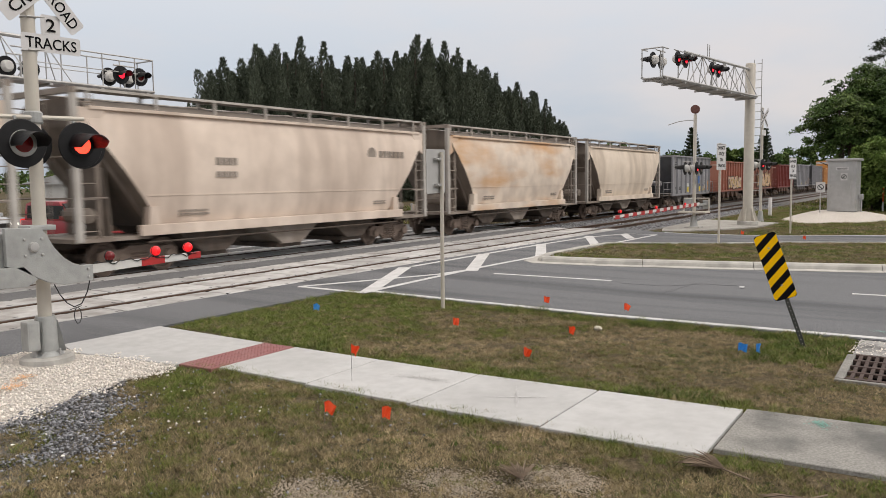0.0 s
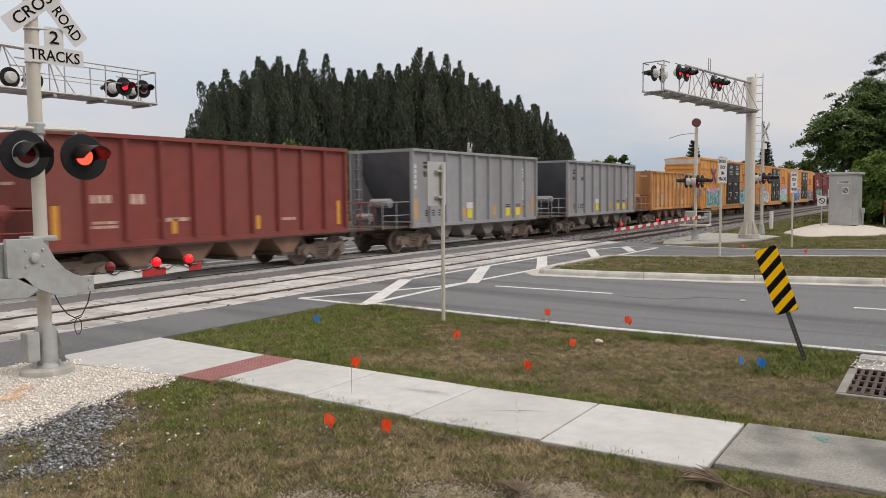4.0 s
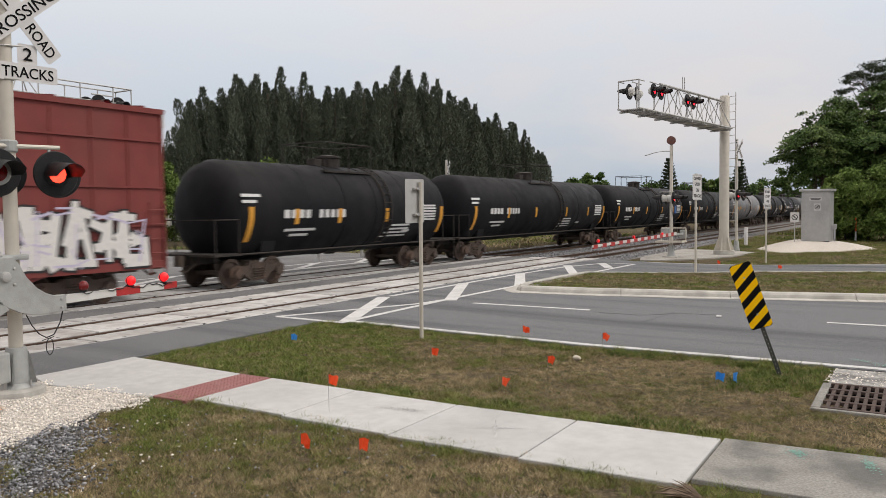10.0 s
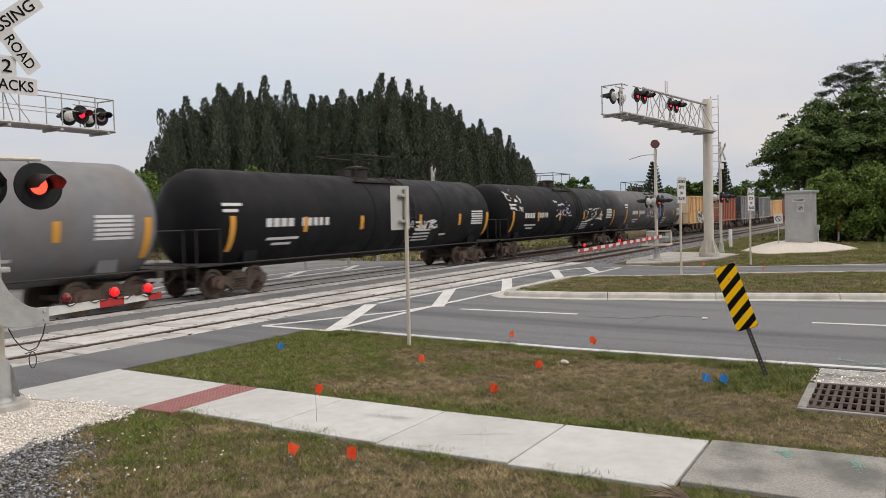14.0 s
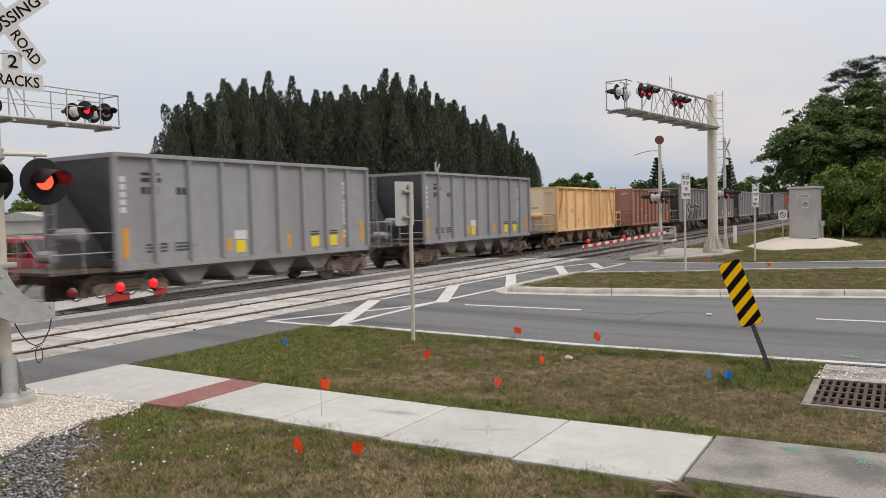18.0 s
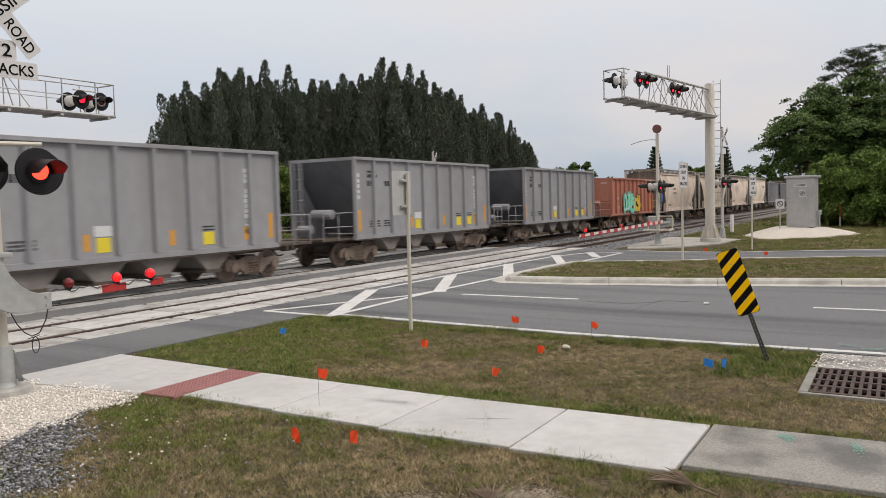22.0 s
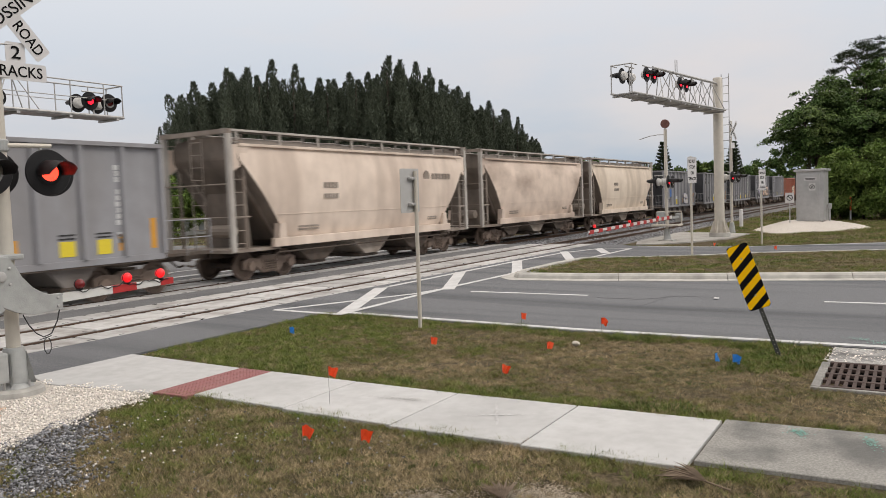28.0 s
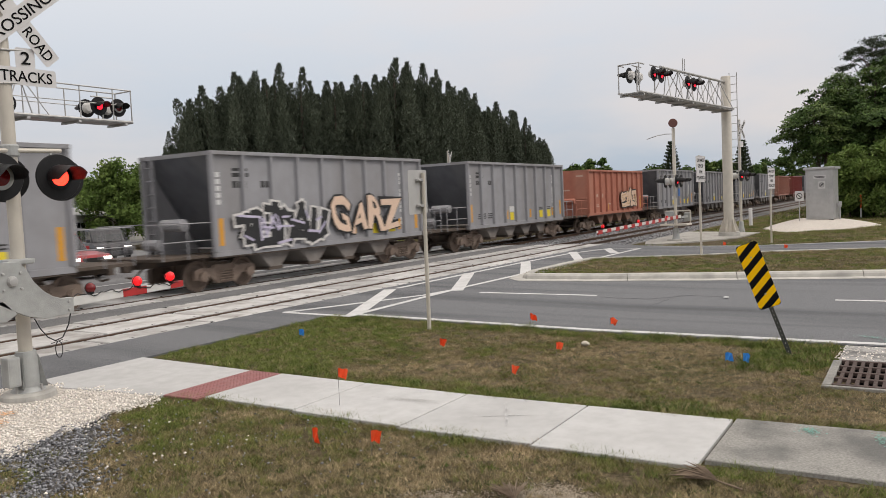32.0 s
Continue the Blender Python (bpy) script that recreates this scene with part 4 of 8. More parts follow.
def covered_hopper(u0, u1, mat, label, marks=0):
    """Covered hopper: bulging sides cut away at the ends, roof walkway, end cages."""
    car, hl = car_at(u0, u1, "covered_hopper_car", label, "freight car", "cars of the freight train")
    bm = bmesh.new()
    def half(z):
        k = (z - 1.2) / 3.0
        return 1.60 - .26 * max(0, (.55 - k) / .55) ** 2 - .22 * max(0, (k - .55) / .45) ** 2
    xs = [-hl + .45, -hl + .7, -hl + 1.3, -hl + 1.9, -hl + 2.5, 0, hl - 2.5, hl - 1.9, hl - 1.3, hl - .7, hl - .45]
    rings = []
    for x in xs:
        d = hl - .45 - abs(x)
        zmin = 1.2 + max(0, (2.05 - d)) / 2.05 * 2.55
        ring = []
        for s in (-1, 1):
            col = []
            for i in range(13):
                z = zmin + (4.2 - zmin) * i / 12
                col.append((s * half(z), z))
            ring += col if s < 0 else col[::-1]
            if s < 0:
                ring += [(-1.15, 4.38), (-.6, 4.46), (.6, 4.46), (1.15, 4.38)]
        rings.append([bm.verts.new((x, y, z)) for y, z in ring])
    n = len(rings[0])
    for a, b in zip(rings, rings[1:]):
        for i in range(n):
            bm.faces.new((a[i], a[(i + 1) % n], b[(i + 1) % n], b[i]))
    bm.faces.new(rings[0])
    bm.faces.new(rings[-1][::-1])
    bmesh.ops.recalc_face_normals(bm, faces=bm.faces[:])
    # Faces turned to the ends take the colour that holds the recess shade.
    for f in bm.faces:
        f.material_index = 1 if f.calc_center_median().z > 4.25 else (2 if abs(f.normal.x) > .25 else 0)
    part("body", bm, [mat, ROOF_DARK, END_GRIME_SHADE], car, smooth=True)
    for s in (-1, 1):
        part("side_sill", box(-hl + 1.75, hl - 1.75, min(s * 1.56, s * 1.40), max(s * 1.56, s * 1.40), 1.0, 1.28, .015), mat, car)
        part("side_seam", box(-hl + 2.0, hl - 2.0, min(s * (half(2.03) + .012), s * 1.35), max(s * (half(2.03) + .012), s * 1.35), 2.02, 2.05), mat, car)
        part("eave_rail", box(-hl + .5, hl - .5, min(s * 1.5, s * 1.36), max(s * 1.5, s * 1.36), 4.14, 4.22, .01), mat, car)
        bm = bmesh.new()
        bm_box(bm, -hl + .1, hl - .1, s * .95 - .3, s * .95 + .3, 4.62, 4.645)
        bm_box(bm, -hl + .1, hl - .1, s * 1.27 - .02, s * 1.27 + .02, 4.60, 4.665)
        part("roof_walkway", bm, WALKWAY, car, "grey grating walkway on the roof")
        bm = bmesh.new()
        bm_box(bm, -.035, .035, s * 1.27 - .03, s * 1.27 + .03, 4.2, 4.62)
        bm_box(bm, -.04, .04, s * .62 - .03, s * .62 + .03, 4.40, 4.62)
        bm_box(bm, -.03, .03, min(s * .62, s * 1.27), max(s * .62, s * 1.27), 4.58, 4.62)
        bracket = to_mesh("walkway_bracket", bm, WALKWAY)
        for i in range(8):
            part("walkway_bracket", bracket, None, car, at=(-hl + .6 + i * (2 * hl - 1.2) / 7, 0, 0))
    for i in range(4):
        x = -2.7 + 1.8 * i
        part("roof_hatch", lathe([(.42, 4.45), (.44, 4.50), (.38, 4.55)], 16, "z", (x, 0, 0)), ROOF_DARK, car)
    for s in (-1, 1):
        x = s * hl
        for y in (-1.42, 1.42):
            part("corner_post", box(min(x - s * .05, x - s * .22), max(x - s * .05, x - s * .22), y - .07, y + .07, .95, 4.62), WALKWAY, car)
            part("gusset", prism([(x - s * .2, 4.18), (x - s * 1.0, 4.18), (x - s * .74, 3.78), (x - s * .48, 3.5), (x - s * .2, 3.36)][::s], "y", y - .04, y + .04), mat, car)
            part("inner_post", rod((x - s * .70, y, 1.0), (x - s * .70, y, 3.8), .04, 6), CAGE, car)
            part("ladder", ladder(x - s * .22, y, 1.0, 4.5, -s * .42, "x"), CAGE, car)
            part("bolster_post", prism([(x - s * 2.35, 1.0), (x - s * 1.95, 1.0), (x - s * 2.05, 1.75), (x - s * 2.3, 1.75)][::-1 if s > 0 else 1], "y", y - .13, y + .13), mat, car)
        part("end_bulkhead", prism([(-1.0, .95), (1.0, .95), (.75, 3.6), (-.75, 3.6)], "x", min(x - s * 1.25, x - s * 1.3), max(x - s * 1.25, x - s * 1.3)), END_GRIME_SHADE, car)
        part("end_platform", box(min(x, x - s * 2.1), max(x, x - s * 2.1), -1.45, 1.45, .92, 1.02), CAGE, car)
        part("end_beam", box(min(x - s * .04, x - s * .2), max(x - s * .04, x - s * .2), -1.5, 1.5, 4.5, 4.64), CAGE, car)
        part("ladder", ladder(x - s * .1, -.3, 1.05, 4.5, .5, "y"), CAGE, car)
        for y in (-1.1, 1.0):
            part("slope_brace", prism([(x - s * .5, 3.7), (x - s * 2.4, 1.05), (x - s * 2.55, 1.05), (x - s * .6, 3.7)], "y", y, y + .1), CAGE, car)
        bm = bmesh.new()
        bm_rod(bm, (x - s * .1, -1.4, 2.0), (x - s * .1, 1.4, 2.0), .025, 6)
        bm_rod(bm, (x - s * .1, -1.4, 3.0), (x - s * .1, 1.4, 3.0), .025, 6)
        for y in (-1.42, 1.42):
            bm_rod(bm, (x - s * .15, y, 2.0), (x - s * .9, y, 2.0), .025, 6)
        part("end_rails", bm, CAGE, car)
    part("brake_reservoir", lathe([(.05, -.5), (.2, -.45), (.2, .45), (.05, .5)], 12, "y", (-hl + .9, -.2, 1.55)), CAGE, car)
    part("brake_cylinder", lathe([(.05, -.4), (.15, -.38), (.15, .4), (.05, .42)], 12, "x", (hl - 1.1, -.7, 1.35)), CAGE, car)
    part("centre_sill", box(-hl + .3, hl - .3, -.22, .22, .72, 1.0), UNDER, car)
    for i in range(3):
        x = (i - 1) * 3.1
        part("hopper_bay", prism([(x - 1.5, 1.2), (x + 1.5, 1.2), (x + .42, .42), (x - .42, .42)], "y", -1.3, 1.3), CAGE if i % 2 else UNDER, car)
        part("outlet_gate", box(x - .55, x + .55, -1.15, 1.15, .30, .44), UNDER, car)
    part("brake_pipe", rod((-hl + 2, -1.45, .82), (hl - 2, -1.45, .82), .03, 6), UNDER, car)
    add_truck(car, -hl + 2.0)
    add_truck(car, hl - 2.0)
    add_couplers(car, hl + .52)
    y = -half(3.0) - .012
    if marks == 1:
        bm = bmesh.new()
        bm_lathe(bm, [(.24, 0), (.24, .006)], 16, "y", (hl - 3.6, -half(3.3) - .01, 3.3))
        part("emblem", bm, CAGE, car, "faded round emblem")
        part("faded_lettering", bars([(hl - 3.2 + i * .26, hl - 3.0 + i * .26, 3.18, 3.42) for i in range(6)], -half(3.3) - .012, .01), CAGE, car)
    if marks:
        part("number_print", bars([(-hl + 4.2 + i * .2, -hl + 4.35 + i * .2, 2.85, 3.05) for i in range(4)] + [(-hl + 4.2 + i * .2, -hl + 4.35 + i * .2, 2.5, 2.66) for i in range(3 + marks)], y, .012), CAGE, car, "dark stencilled number bars")
    part("data_print", bars(lettering(-hl + 3.0, 1.45, 1.0, .2, 2) + lettering(hl - 3.4, 1.5, .7, .16, 2), -half(1.55) - .012, .012), CAGE, car)
    return car


def boxcar(u0, u1, mat, label, maroon=False, pieces=()):
    car, hl = car_at(u0, u1, "boxcar", label, "freight car", "cars of the freight train")
    part("body", box(-hl, hl, -1.47, 1.47, 1.0, 5.02, .02), mat, car)
    part("roof", prism([(-1.53, 5.02), (1.53, 5.02), (1.53, 5.08), (0, 5.2), (-1.53, 5.08)], "x", -hl - .04, hl + .04), mat, car, "shallow pitched metal roof")
    bm = bmesh.new()
    for i in range(16):
        x = -hl + .6 + i * (2 * hl - 1.2) / 15
        bm_prism(bm, [(-1.5, 5.08), (1.5, 5.08), (1.5, 5.13), (0, 5.245), (-1.5, 5.13)], "x", x - .04, x + .04)
    bmesh.ops.recalc_face_normals(bm, faces=bm.faces[:])
    part("roof_ribs", bm, mat, car)
    door = (-.25 * hl, .17 * hl) if not maroon else (0.02 * hl, .35 * hl)
    d0, d1 = (-.08 * hl, .42 * hl) if not maroon else (-.12 * hl, .30 * hl)
    for s in (-1, 1):
        ya, yb = sorted((s * 1.47, s * 1.53))
        part("eave_rail", box(-hl, hl, ya, sorted((s * 1.47, s * 1.55))[1] if s > 0 else yb, 4.94, 5.06) if s > 0 else box(-hl, hl, -1.55, -1.47, 4.94, 5.06), mat, car)
        part("side_sill", box(-hl + .05, hl - .05, min(s * 1.53, s * 1.35), max(s * 1.53, s * 1.35), .86, 1.06), mat, car)
        part("sill_beam", prism([(-hl + 3.2, .9), (-hl + 4.2, .66), (hl - 4.2, .66), (hl - 3.2, .9)], "y", min(s * 1.48, s * 1.38), max(s * 1.48, s * 1.38)), mat, car)
        post = to_mesh("side_post", box(-.035, .035, min(s * 1.47, s * 1.505), max(s * 1.47, s * 1.505), 1.06, 4.94, .01), mat)
        for i in range(20):
            x = -hl + .06 + i * (2 * hl - .12) / 19
            if not (d0 - .1 < x < d1 + .1):
                part("side_post", post, None, car, at=(x, 0, 0))
        for z in (2.0, 3.0, 4.22):
            for a, b in ((-hl + .1, d0 - .05), (d1 + .05, hl - .1)):
                part("side_rib", box(a, b, min(s * 1.525, s * 1.47), max(s * 1.525, s * 1.47), z - .025, z + .025), mat, car)
        mid = (d0 + d1) / 2
        for a, b in ((d0, mid - .01), (mid + .01, d1)):
            dr = part("plug_door", box(a, b, min(s * 1.56, s * 1.47), max(s * 1.56, s * 1.47), 1.1, 4.85, .015), DOOR_BLACK if not maroon else mat, car, "black sliding plug door" if not maroon else "maroon sliding plug door")
            for z in (1.7, 2.35, 3.05, 3.8):
                part("door_rib", box(a + .06, b - .06, min(s * 1.60, s * 1.56), max(s * 1.60, s * 1.56), z - .04, z + .04), DOOR_BLACK if not maroon else mat, dr)
            for k in (.3, .7):
                xx = a + (b - a) * k
                part("lock_rod", rod((xx, s * 1.61, 1.15), (xx, s * 1.61, 3.2), .025, 6), DOOR_BLACK if not maroon else mat, dr)
        part("door_rail", box(d0 - 2.6, d1 + 2.6, min(s * 1.6, s * 1.5), max(s * 1.6, s * 1.5), .99, 1.08), mat, car)
        if s < 0:
            w = LETTER_WHITE
            if not maroon:
                rects = []
                for a in (d0, mid):
                    rects += [(a + .55, a + 1.75, 4.35 + i * .13, 4.41 + i * .13) for i in range(3)] + [(a + .55, a + 1.75, 3.85 + i * .13, 3.91 + i * .13) for i in range(3)]
                    rects += lettering(a + .3, 2.85, .7, .24, 2) + lettering(a + .2, 1.5, .8, .2, 2) + lettering(a + .5, 2.1, 1.0, .12, 1)
                    rects += [(a + 1.1, a + 1.35, 1.85, 2.1)]
                part("door_print", bars(rects, -1.605, .006), w, car, "white notice bars on the doors")
                part("door_placard", bars([(d0 + .75, d0 + .95, 1.75, 1.95), (mid + .3, mid + .5, 1.7, 1.9)], -1.605, .008), LETTER_RED, car)
                x = (d0 + -hl) / 2 - .3
                for c, arms in ((GRAF["red"], ((-1, 0), (1, 0))), (GRAF["blue"], ((0, 1), (0, -1)))):
                    for ax, az in arms:
                        b2 = bmesh.new()
                        for sg in (-1, 1):
                            tipx, tipz = (ax * .85, sg * .62) if ax else (sg * .85, az * .62)
                            wx, wz = (0, sg * -.2) if ax else (sg * -.22, 0)
                            quad = [(x + ax * .06, 3.68 + az * .06), (x + tipx, 3.68 + tipz), (x + tipx + wx, 3.68 + tipz + wz), (x + ax * .26, 3.68 + az * .2)]
                            bm_prism(b2, quad, "y", -1.532, -1.5)
                        bmesh.ops.recalc_face_normals(b2, faces=b2.faces[:])
                        part("emblem_bar", b2, c, car, "red and blue crossed emblem")
                part("number_print", bars([(-hl + 1.0 + i * .32, -hl + 1.22 + i * .32, 3.05, 3.3) for i in range(2)] + [(-hl + 1.0 + i * .3, -hl + 1.22 + i * .3, 2.35, 2.6) for i in range(4)] + lettering(-hl + 3.9, 3.2, .7, .3, 2) + lettering(-hl + 1.0, 3.6, .7, .3, 2) + lettering(x + 1.2, 3.5, .8, .3, 2), -1.472), LETTER_FADED, car)
                part("emblem_letters", bars([(d1 + 1.6, d1 + 3.1, 3.82, 3.98), (d1 + 1.95, d1 + 2.13, 3.28, 3.84), (d1 + 2.55, d1 + 2.73, 3.28, 3.84), (d1 + 3.2, d1 + 3.75, 3.36, 3.9)], -1.512, .006), LETTER_RED, car, "faded red emblem")
                part("slogan_print", bars(lettering(d1 + .7, 3.1, 4.2, .14, 1, .8) + [(d1 + 1.9, d1 + 1.95, 4.42, 4.62), (d1 + 1.95, d1 + 2.6, 4.42, 4.46)] + lettering(d1 + 2.6, 2.2, .6, .4, 4) + lettering(d1 + 3.6, 2.2, .6, .4, 4), -1.472), LETTER_FADED, car)
            else:
                part("number_print", bars([(-hl + 2.0 + i * .55, -hl + 2.38 + i * .55, 3.55, 3.9) for i in range(3)] + [(-hl + 2.0 + i * .42, -hl + 2.3 + i * .42, 3.0, 3.35) for i in range(5)] + lettering(-hl + 2.0, 2.0, 1.5, .4, 3), -1.472), w, car)
                part("door_print", bars(lettering(d0 + .3, 4.35, .8, .2, 2) + lettering(mid + .3, 4.3, .7, .3, 3) + lettering(mid + 1.0, 1.4, .7, .5, 4), -1.565, .006), w, car)
    for s in (-1, 1):
        x = s * hl
        for i in range(10):
            part("end_corrugation", box(min(x, x + s * .07), max(x, x + s * .07), -1.4, 1.4, 1.2 + i * .37, 1.36 + i * .37, .02), mat, car)
        part("end_top_band", box(min(x, x + s * .075), max(x, x + s * .075), -1.45, 1.45, 4.62, 5.02), WHITE_PAINT, car, "white band at the top of the end wall")
        part("ladder", ladder(x + s * .1, -1.35, .8, 2.6, .45, "y"), mat, car)
        part("ladder", ladder(x - s * .1, -1.56, .7, 2.6, -s * .45, "x"), mat, car)
        part("crossover_step", box(min(x, x + s * .35), max(x, x + s * .35), -.9, .9, 1.02, 1.06), UNDER, car)
    part("hand_brake_wheel", lathe([(.28, 0), (.3, .02), (.28, .04)], 16, "x", (-hl - .14, .6, 2.6)), UNDER, car)
    part("centre_sill", box(-hl, hl, -.25, .25, .7, 1.0), UNDER, car)
    for i in range(4):
        x = -4.5 + 3 * i
        part("air_tank", lathe([(.04, -.45), (.17, -.42), (.17, .42), (.04, .45)], 10, "x", (x, -.8 if i % 2 else .8, .75)), UNDER, car)
    add_truck(car, -hl + 2.4, OILY_GEAR)
    add_truck(car, hl - 2.4, OILY_GEAR)
    add_couplers(car, hl + .9)
    for g_ in pieces:
        graffiti(car, *g_[:3], g_[3] * .85, *g_[4:])
    return car


def tank_car(u0, u1, mat, label, band=True, tags=(), yellow=False):
    car, hl = car_at(u0, u1, "tank_car", label, "tank car", "cars of the freight train")
    R, zc = 1.60, 2.39
    hb = hl - .6
    prof = [(.02, -hb), (.75, -hb + .06), (1.23, -hb + .22), (1.49, -hb + .42), (R, -hb + .72), (R, hb - .72), (1.49, hb - .42), (1.23, hb - .22), (.75, hb - .06), (.02, hb)]
    part("tank_shell", lathe(prof, 40, "x", (0, 0, zc)), mat, car, smooth=True)
    for x in ((-.9, .9) if band else ()):
        part("tank_band", lathe([(R + .005, x - .06), (R + .02, x - .05), (R + .02, x + .05), (R + .005, x + .06)], 40, "x", (0, 0, zc)), mat, car)
    for x in (-hb * .45, hb * .45):
        part("weld_seam", lathe([(R + .002, x - .02), (R + .008, x - .015), (R + .008, x + .015), (R + .002, x + .02)], 40, "x", (0, 0, zc)), mat, car)
    part("manway", lathe([(.45, zc + R - .1), (.45, zc + R + .28), (.5, zc + R + .3), (.5, zc + R + .36), (.2, zc + R + .42)], 18, "z", (0, 0, 0)), TANK_UNDER, car)
    part("valve_box", box(-.95, -.55, -.2, .2, zc + R - .06, zc + R + .25, .03), TANK_UNDER, car)
    part("top_platform", box(-1.35, 1.35, -1.0, 1.0, zc + R - .28, zc + R - .22), TANK_UNDER, car)
    bm = bmesh.new()
    for x in (-1.35, 0, 1.35):
        for y in (-1.0, 1.0):
            bm_rod(bm, (x, y, zc + R - .25), (x, y, zc + R + .78), .02, 6)
    for z in (zc + R + .78,):
        for y in (-1.0, 1.0):
            bm_rod(bm, (-1.35, y, z), (1.35, y, z), .022, 6)
        for x in (-1.35, 1.35):
            bm_rod(bm, (x, -1.0, z), (x, 1.0, z), .022, 6)
    part("platform_rail", bm, TANK_UNDER, car)
    for xl in (1.35, 1.80):
        bm = bmesh.new()
        arc = [Vector((xl, -(R + .05) * math.cos(a), zc + (R + .05) * math.sin(a))) for a in [-.85 + .2 * q for q in range(12)]]
        for p, q in zip(arc, arc[1:]):
            bm_rod(bm, p, q, .028, 6)
        part("ladder_stile", bm, TANK_UNDER, car)
    for q in range(12):
        a = -.85 + .2 * q
        part("ladder_rung", rod((1.35, -(R + .06) * math.cos(a), zc + (R + .06) * math.sin(a)), (1.80, -(R + .06) * math.cos(a), zc + (R + .06) * math.sin(a)), .018, 6), TANK_UNDER, car)
    for s in (-1, 1):
        x = s * hl
        part("end_sill", box(min(x - s * .1, x - s * 3.0), max(x - s * .1, x - s * 3.0), -.3, .3, .75, 1.08), TANK_UNDER, car)
        part("end_platform", box(min(x - s * .02, x - s * 1.1), max(x - s * .02, x - s * 1.1), -1.45, 1.45, 1.02, 1.08), TANK_UNDER, car)
        part("saddle", prism([(-1.2, 1.08), (1.2, 1.08), (1.35, 1.9), (.8, 1.5), (0, 1.2), (-.8, 1.5), (-1.35, 1.9)], "x", x - s * 2.4 - .3, x - s * 2.4 + .3), mat, car)
        for y in (-1.42, 1.42):
            bm = bmesh.new()
            bm_rod(bm, (x - s * .08, y, .4), (x - s * .08, y, 2.1), .02, 6)
            bm_rod(bm, (x - s * .08, y, 2.1), (x - s * 1.0, y, 2.1), .02, 6)
            bm_rod(bm, (x - s * 1.0, y, 1.05), (x - s * 1.0, y, 2.1), .02, 6)
            part("side_handrail", bm, TANK_UNDER, car)
        part("end_handrail", rod((x - s * .08, -1.42, 2.1), (x - s * .08, 1.42, 2.1), .02, 6), TANK_UNDER, car)
        part("reflector", lathe_arc(x - s * 1.37, R + .006, zc, -.66, .06, .11), REFLECTOR, car, "curved yellow reflective strip")
    part("side_rail", rod((-hl + 1, -1.40, 1.05), (hl - 1, -1.40, 1.05), .03, 6), TANK_UNDER, car)
    part("bottom_outlet", lathe([(.2, .75), (.25, 1.0), (.3, 1.15)], 12, "z", (0, 0, 0)), TANK_UNDER, car)
    part("air_tank", lathe([(.04, -.5), (.2, -.45), (.2, .45), (.04, .5)], 10, "y", (-hl + 1.8, 0, 1.35)), TANK_UNDER, car)
    for x in (-hb * .55, -hb * .2, hb * .25, hb * .62):
        part("reflector", lathe_arc(x, R + .006, zc, -.30, .02, .10), REFLECTOR, car, "yellow reflective strip")
    ink = LETTER_WHITE if not yellow else LETTER_YELLOW
    part("lettering_print", curved_bars([(-hb + 2.2 + i * .34, -hb + 2.46 + i * .34, .0, .17) for i in range(4)] + [(-hb + 3.9 + i * .3, -hb + 4.1 + i * .3, .0, .17) for i in range(5)] + [(-hb + 2.3, -hb + 3.8, -.28, -.22), (-hb + 2.6, -hb + 3.5, -.40, -.34)], R, zc), ink, car, "stencilled lettering bars")
    part("data_panel", curved_bars([(hb - 2.35, hb - 1.25, -.12 + i * .07, -.075 + i * .07) for i in range(6)] + [(2.0 - .18 * (3 - i), 3.2, -.55 + i * .1, -.50 + i * .1) for i in range(4)] + [(-hb + .4, -hb + 1.2, .42, .48), (-hb + .4, -hb + 1.0, .30, .36)] + [(hb * .45, hb * .45 + .5, -.42, -.36)], R, zc), LETTER_WHITE, car, "white data bars")
    for tg in tags:
        x, a0, w, h, colour, seed = tg
        bm = tag_shapes(seed, w, h, max(3, round(w / .45)), .035)
        for v in bm.verts:
            a = a0 + v.co.z / R
            v.co = (x + v.co.x, -(R + .008) * math.cos(a), zc + (R + .008) * math.sin(a))
        part("graffiti", bm, GRAF[colour], car, "spray-painted tag")
    add_truck(car, -hl + 2.1, OILY_GEAR)
    add_truck(car, hl - 2.1, OILY_GEAR)
    add_couplers(car, hl + .12)
    return car


def lathe_arc(x, r, zc, a0, a1, w):
    """A thin strip on the near side of a tank, from angle a0 to a1."""
    bm = bmesh.new()
    prev = None
    for i in range(9):
        a = a0 + (a1 - a0) * i / 8
        cur = [bm.verts.new((x + d, -r * math.cos(a), zc + r * math.sin(a))) for d in (-w, w)]
        if prev:
            bm.faces.new((prev[0], prev[1], cur[1], cur[0]))
        prev = cur
    return bm


def curved_bars(rects, r, zc):
    bm = bmesh.new()
    for x0, x1, a0, a1 in rects:
        v = []
        for a in (a0 - .17, a1 - .17):
            v += [bm.verts.new((x, -(r + .006) * math.cos(a), zc + (r + .006) * math.sin(a))) for x in (x0, x1)]
        bm.faces.new((v[0], v[1], v[3], v[2]))
    return bm


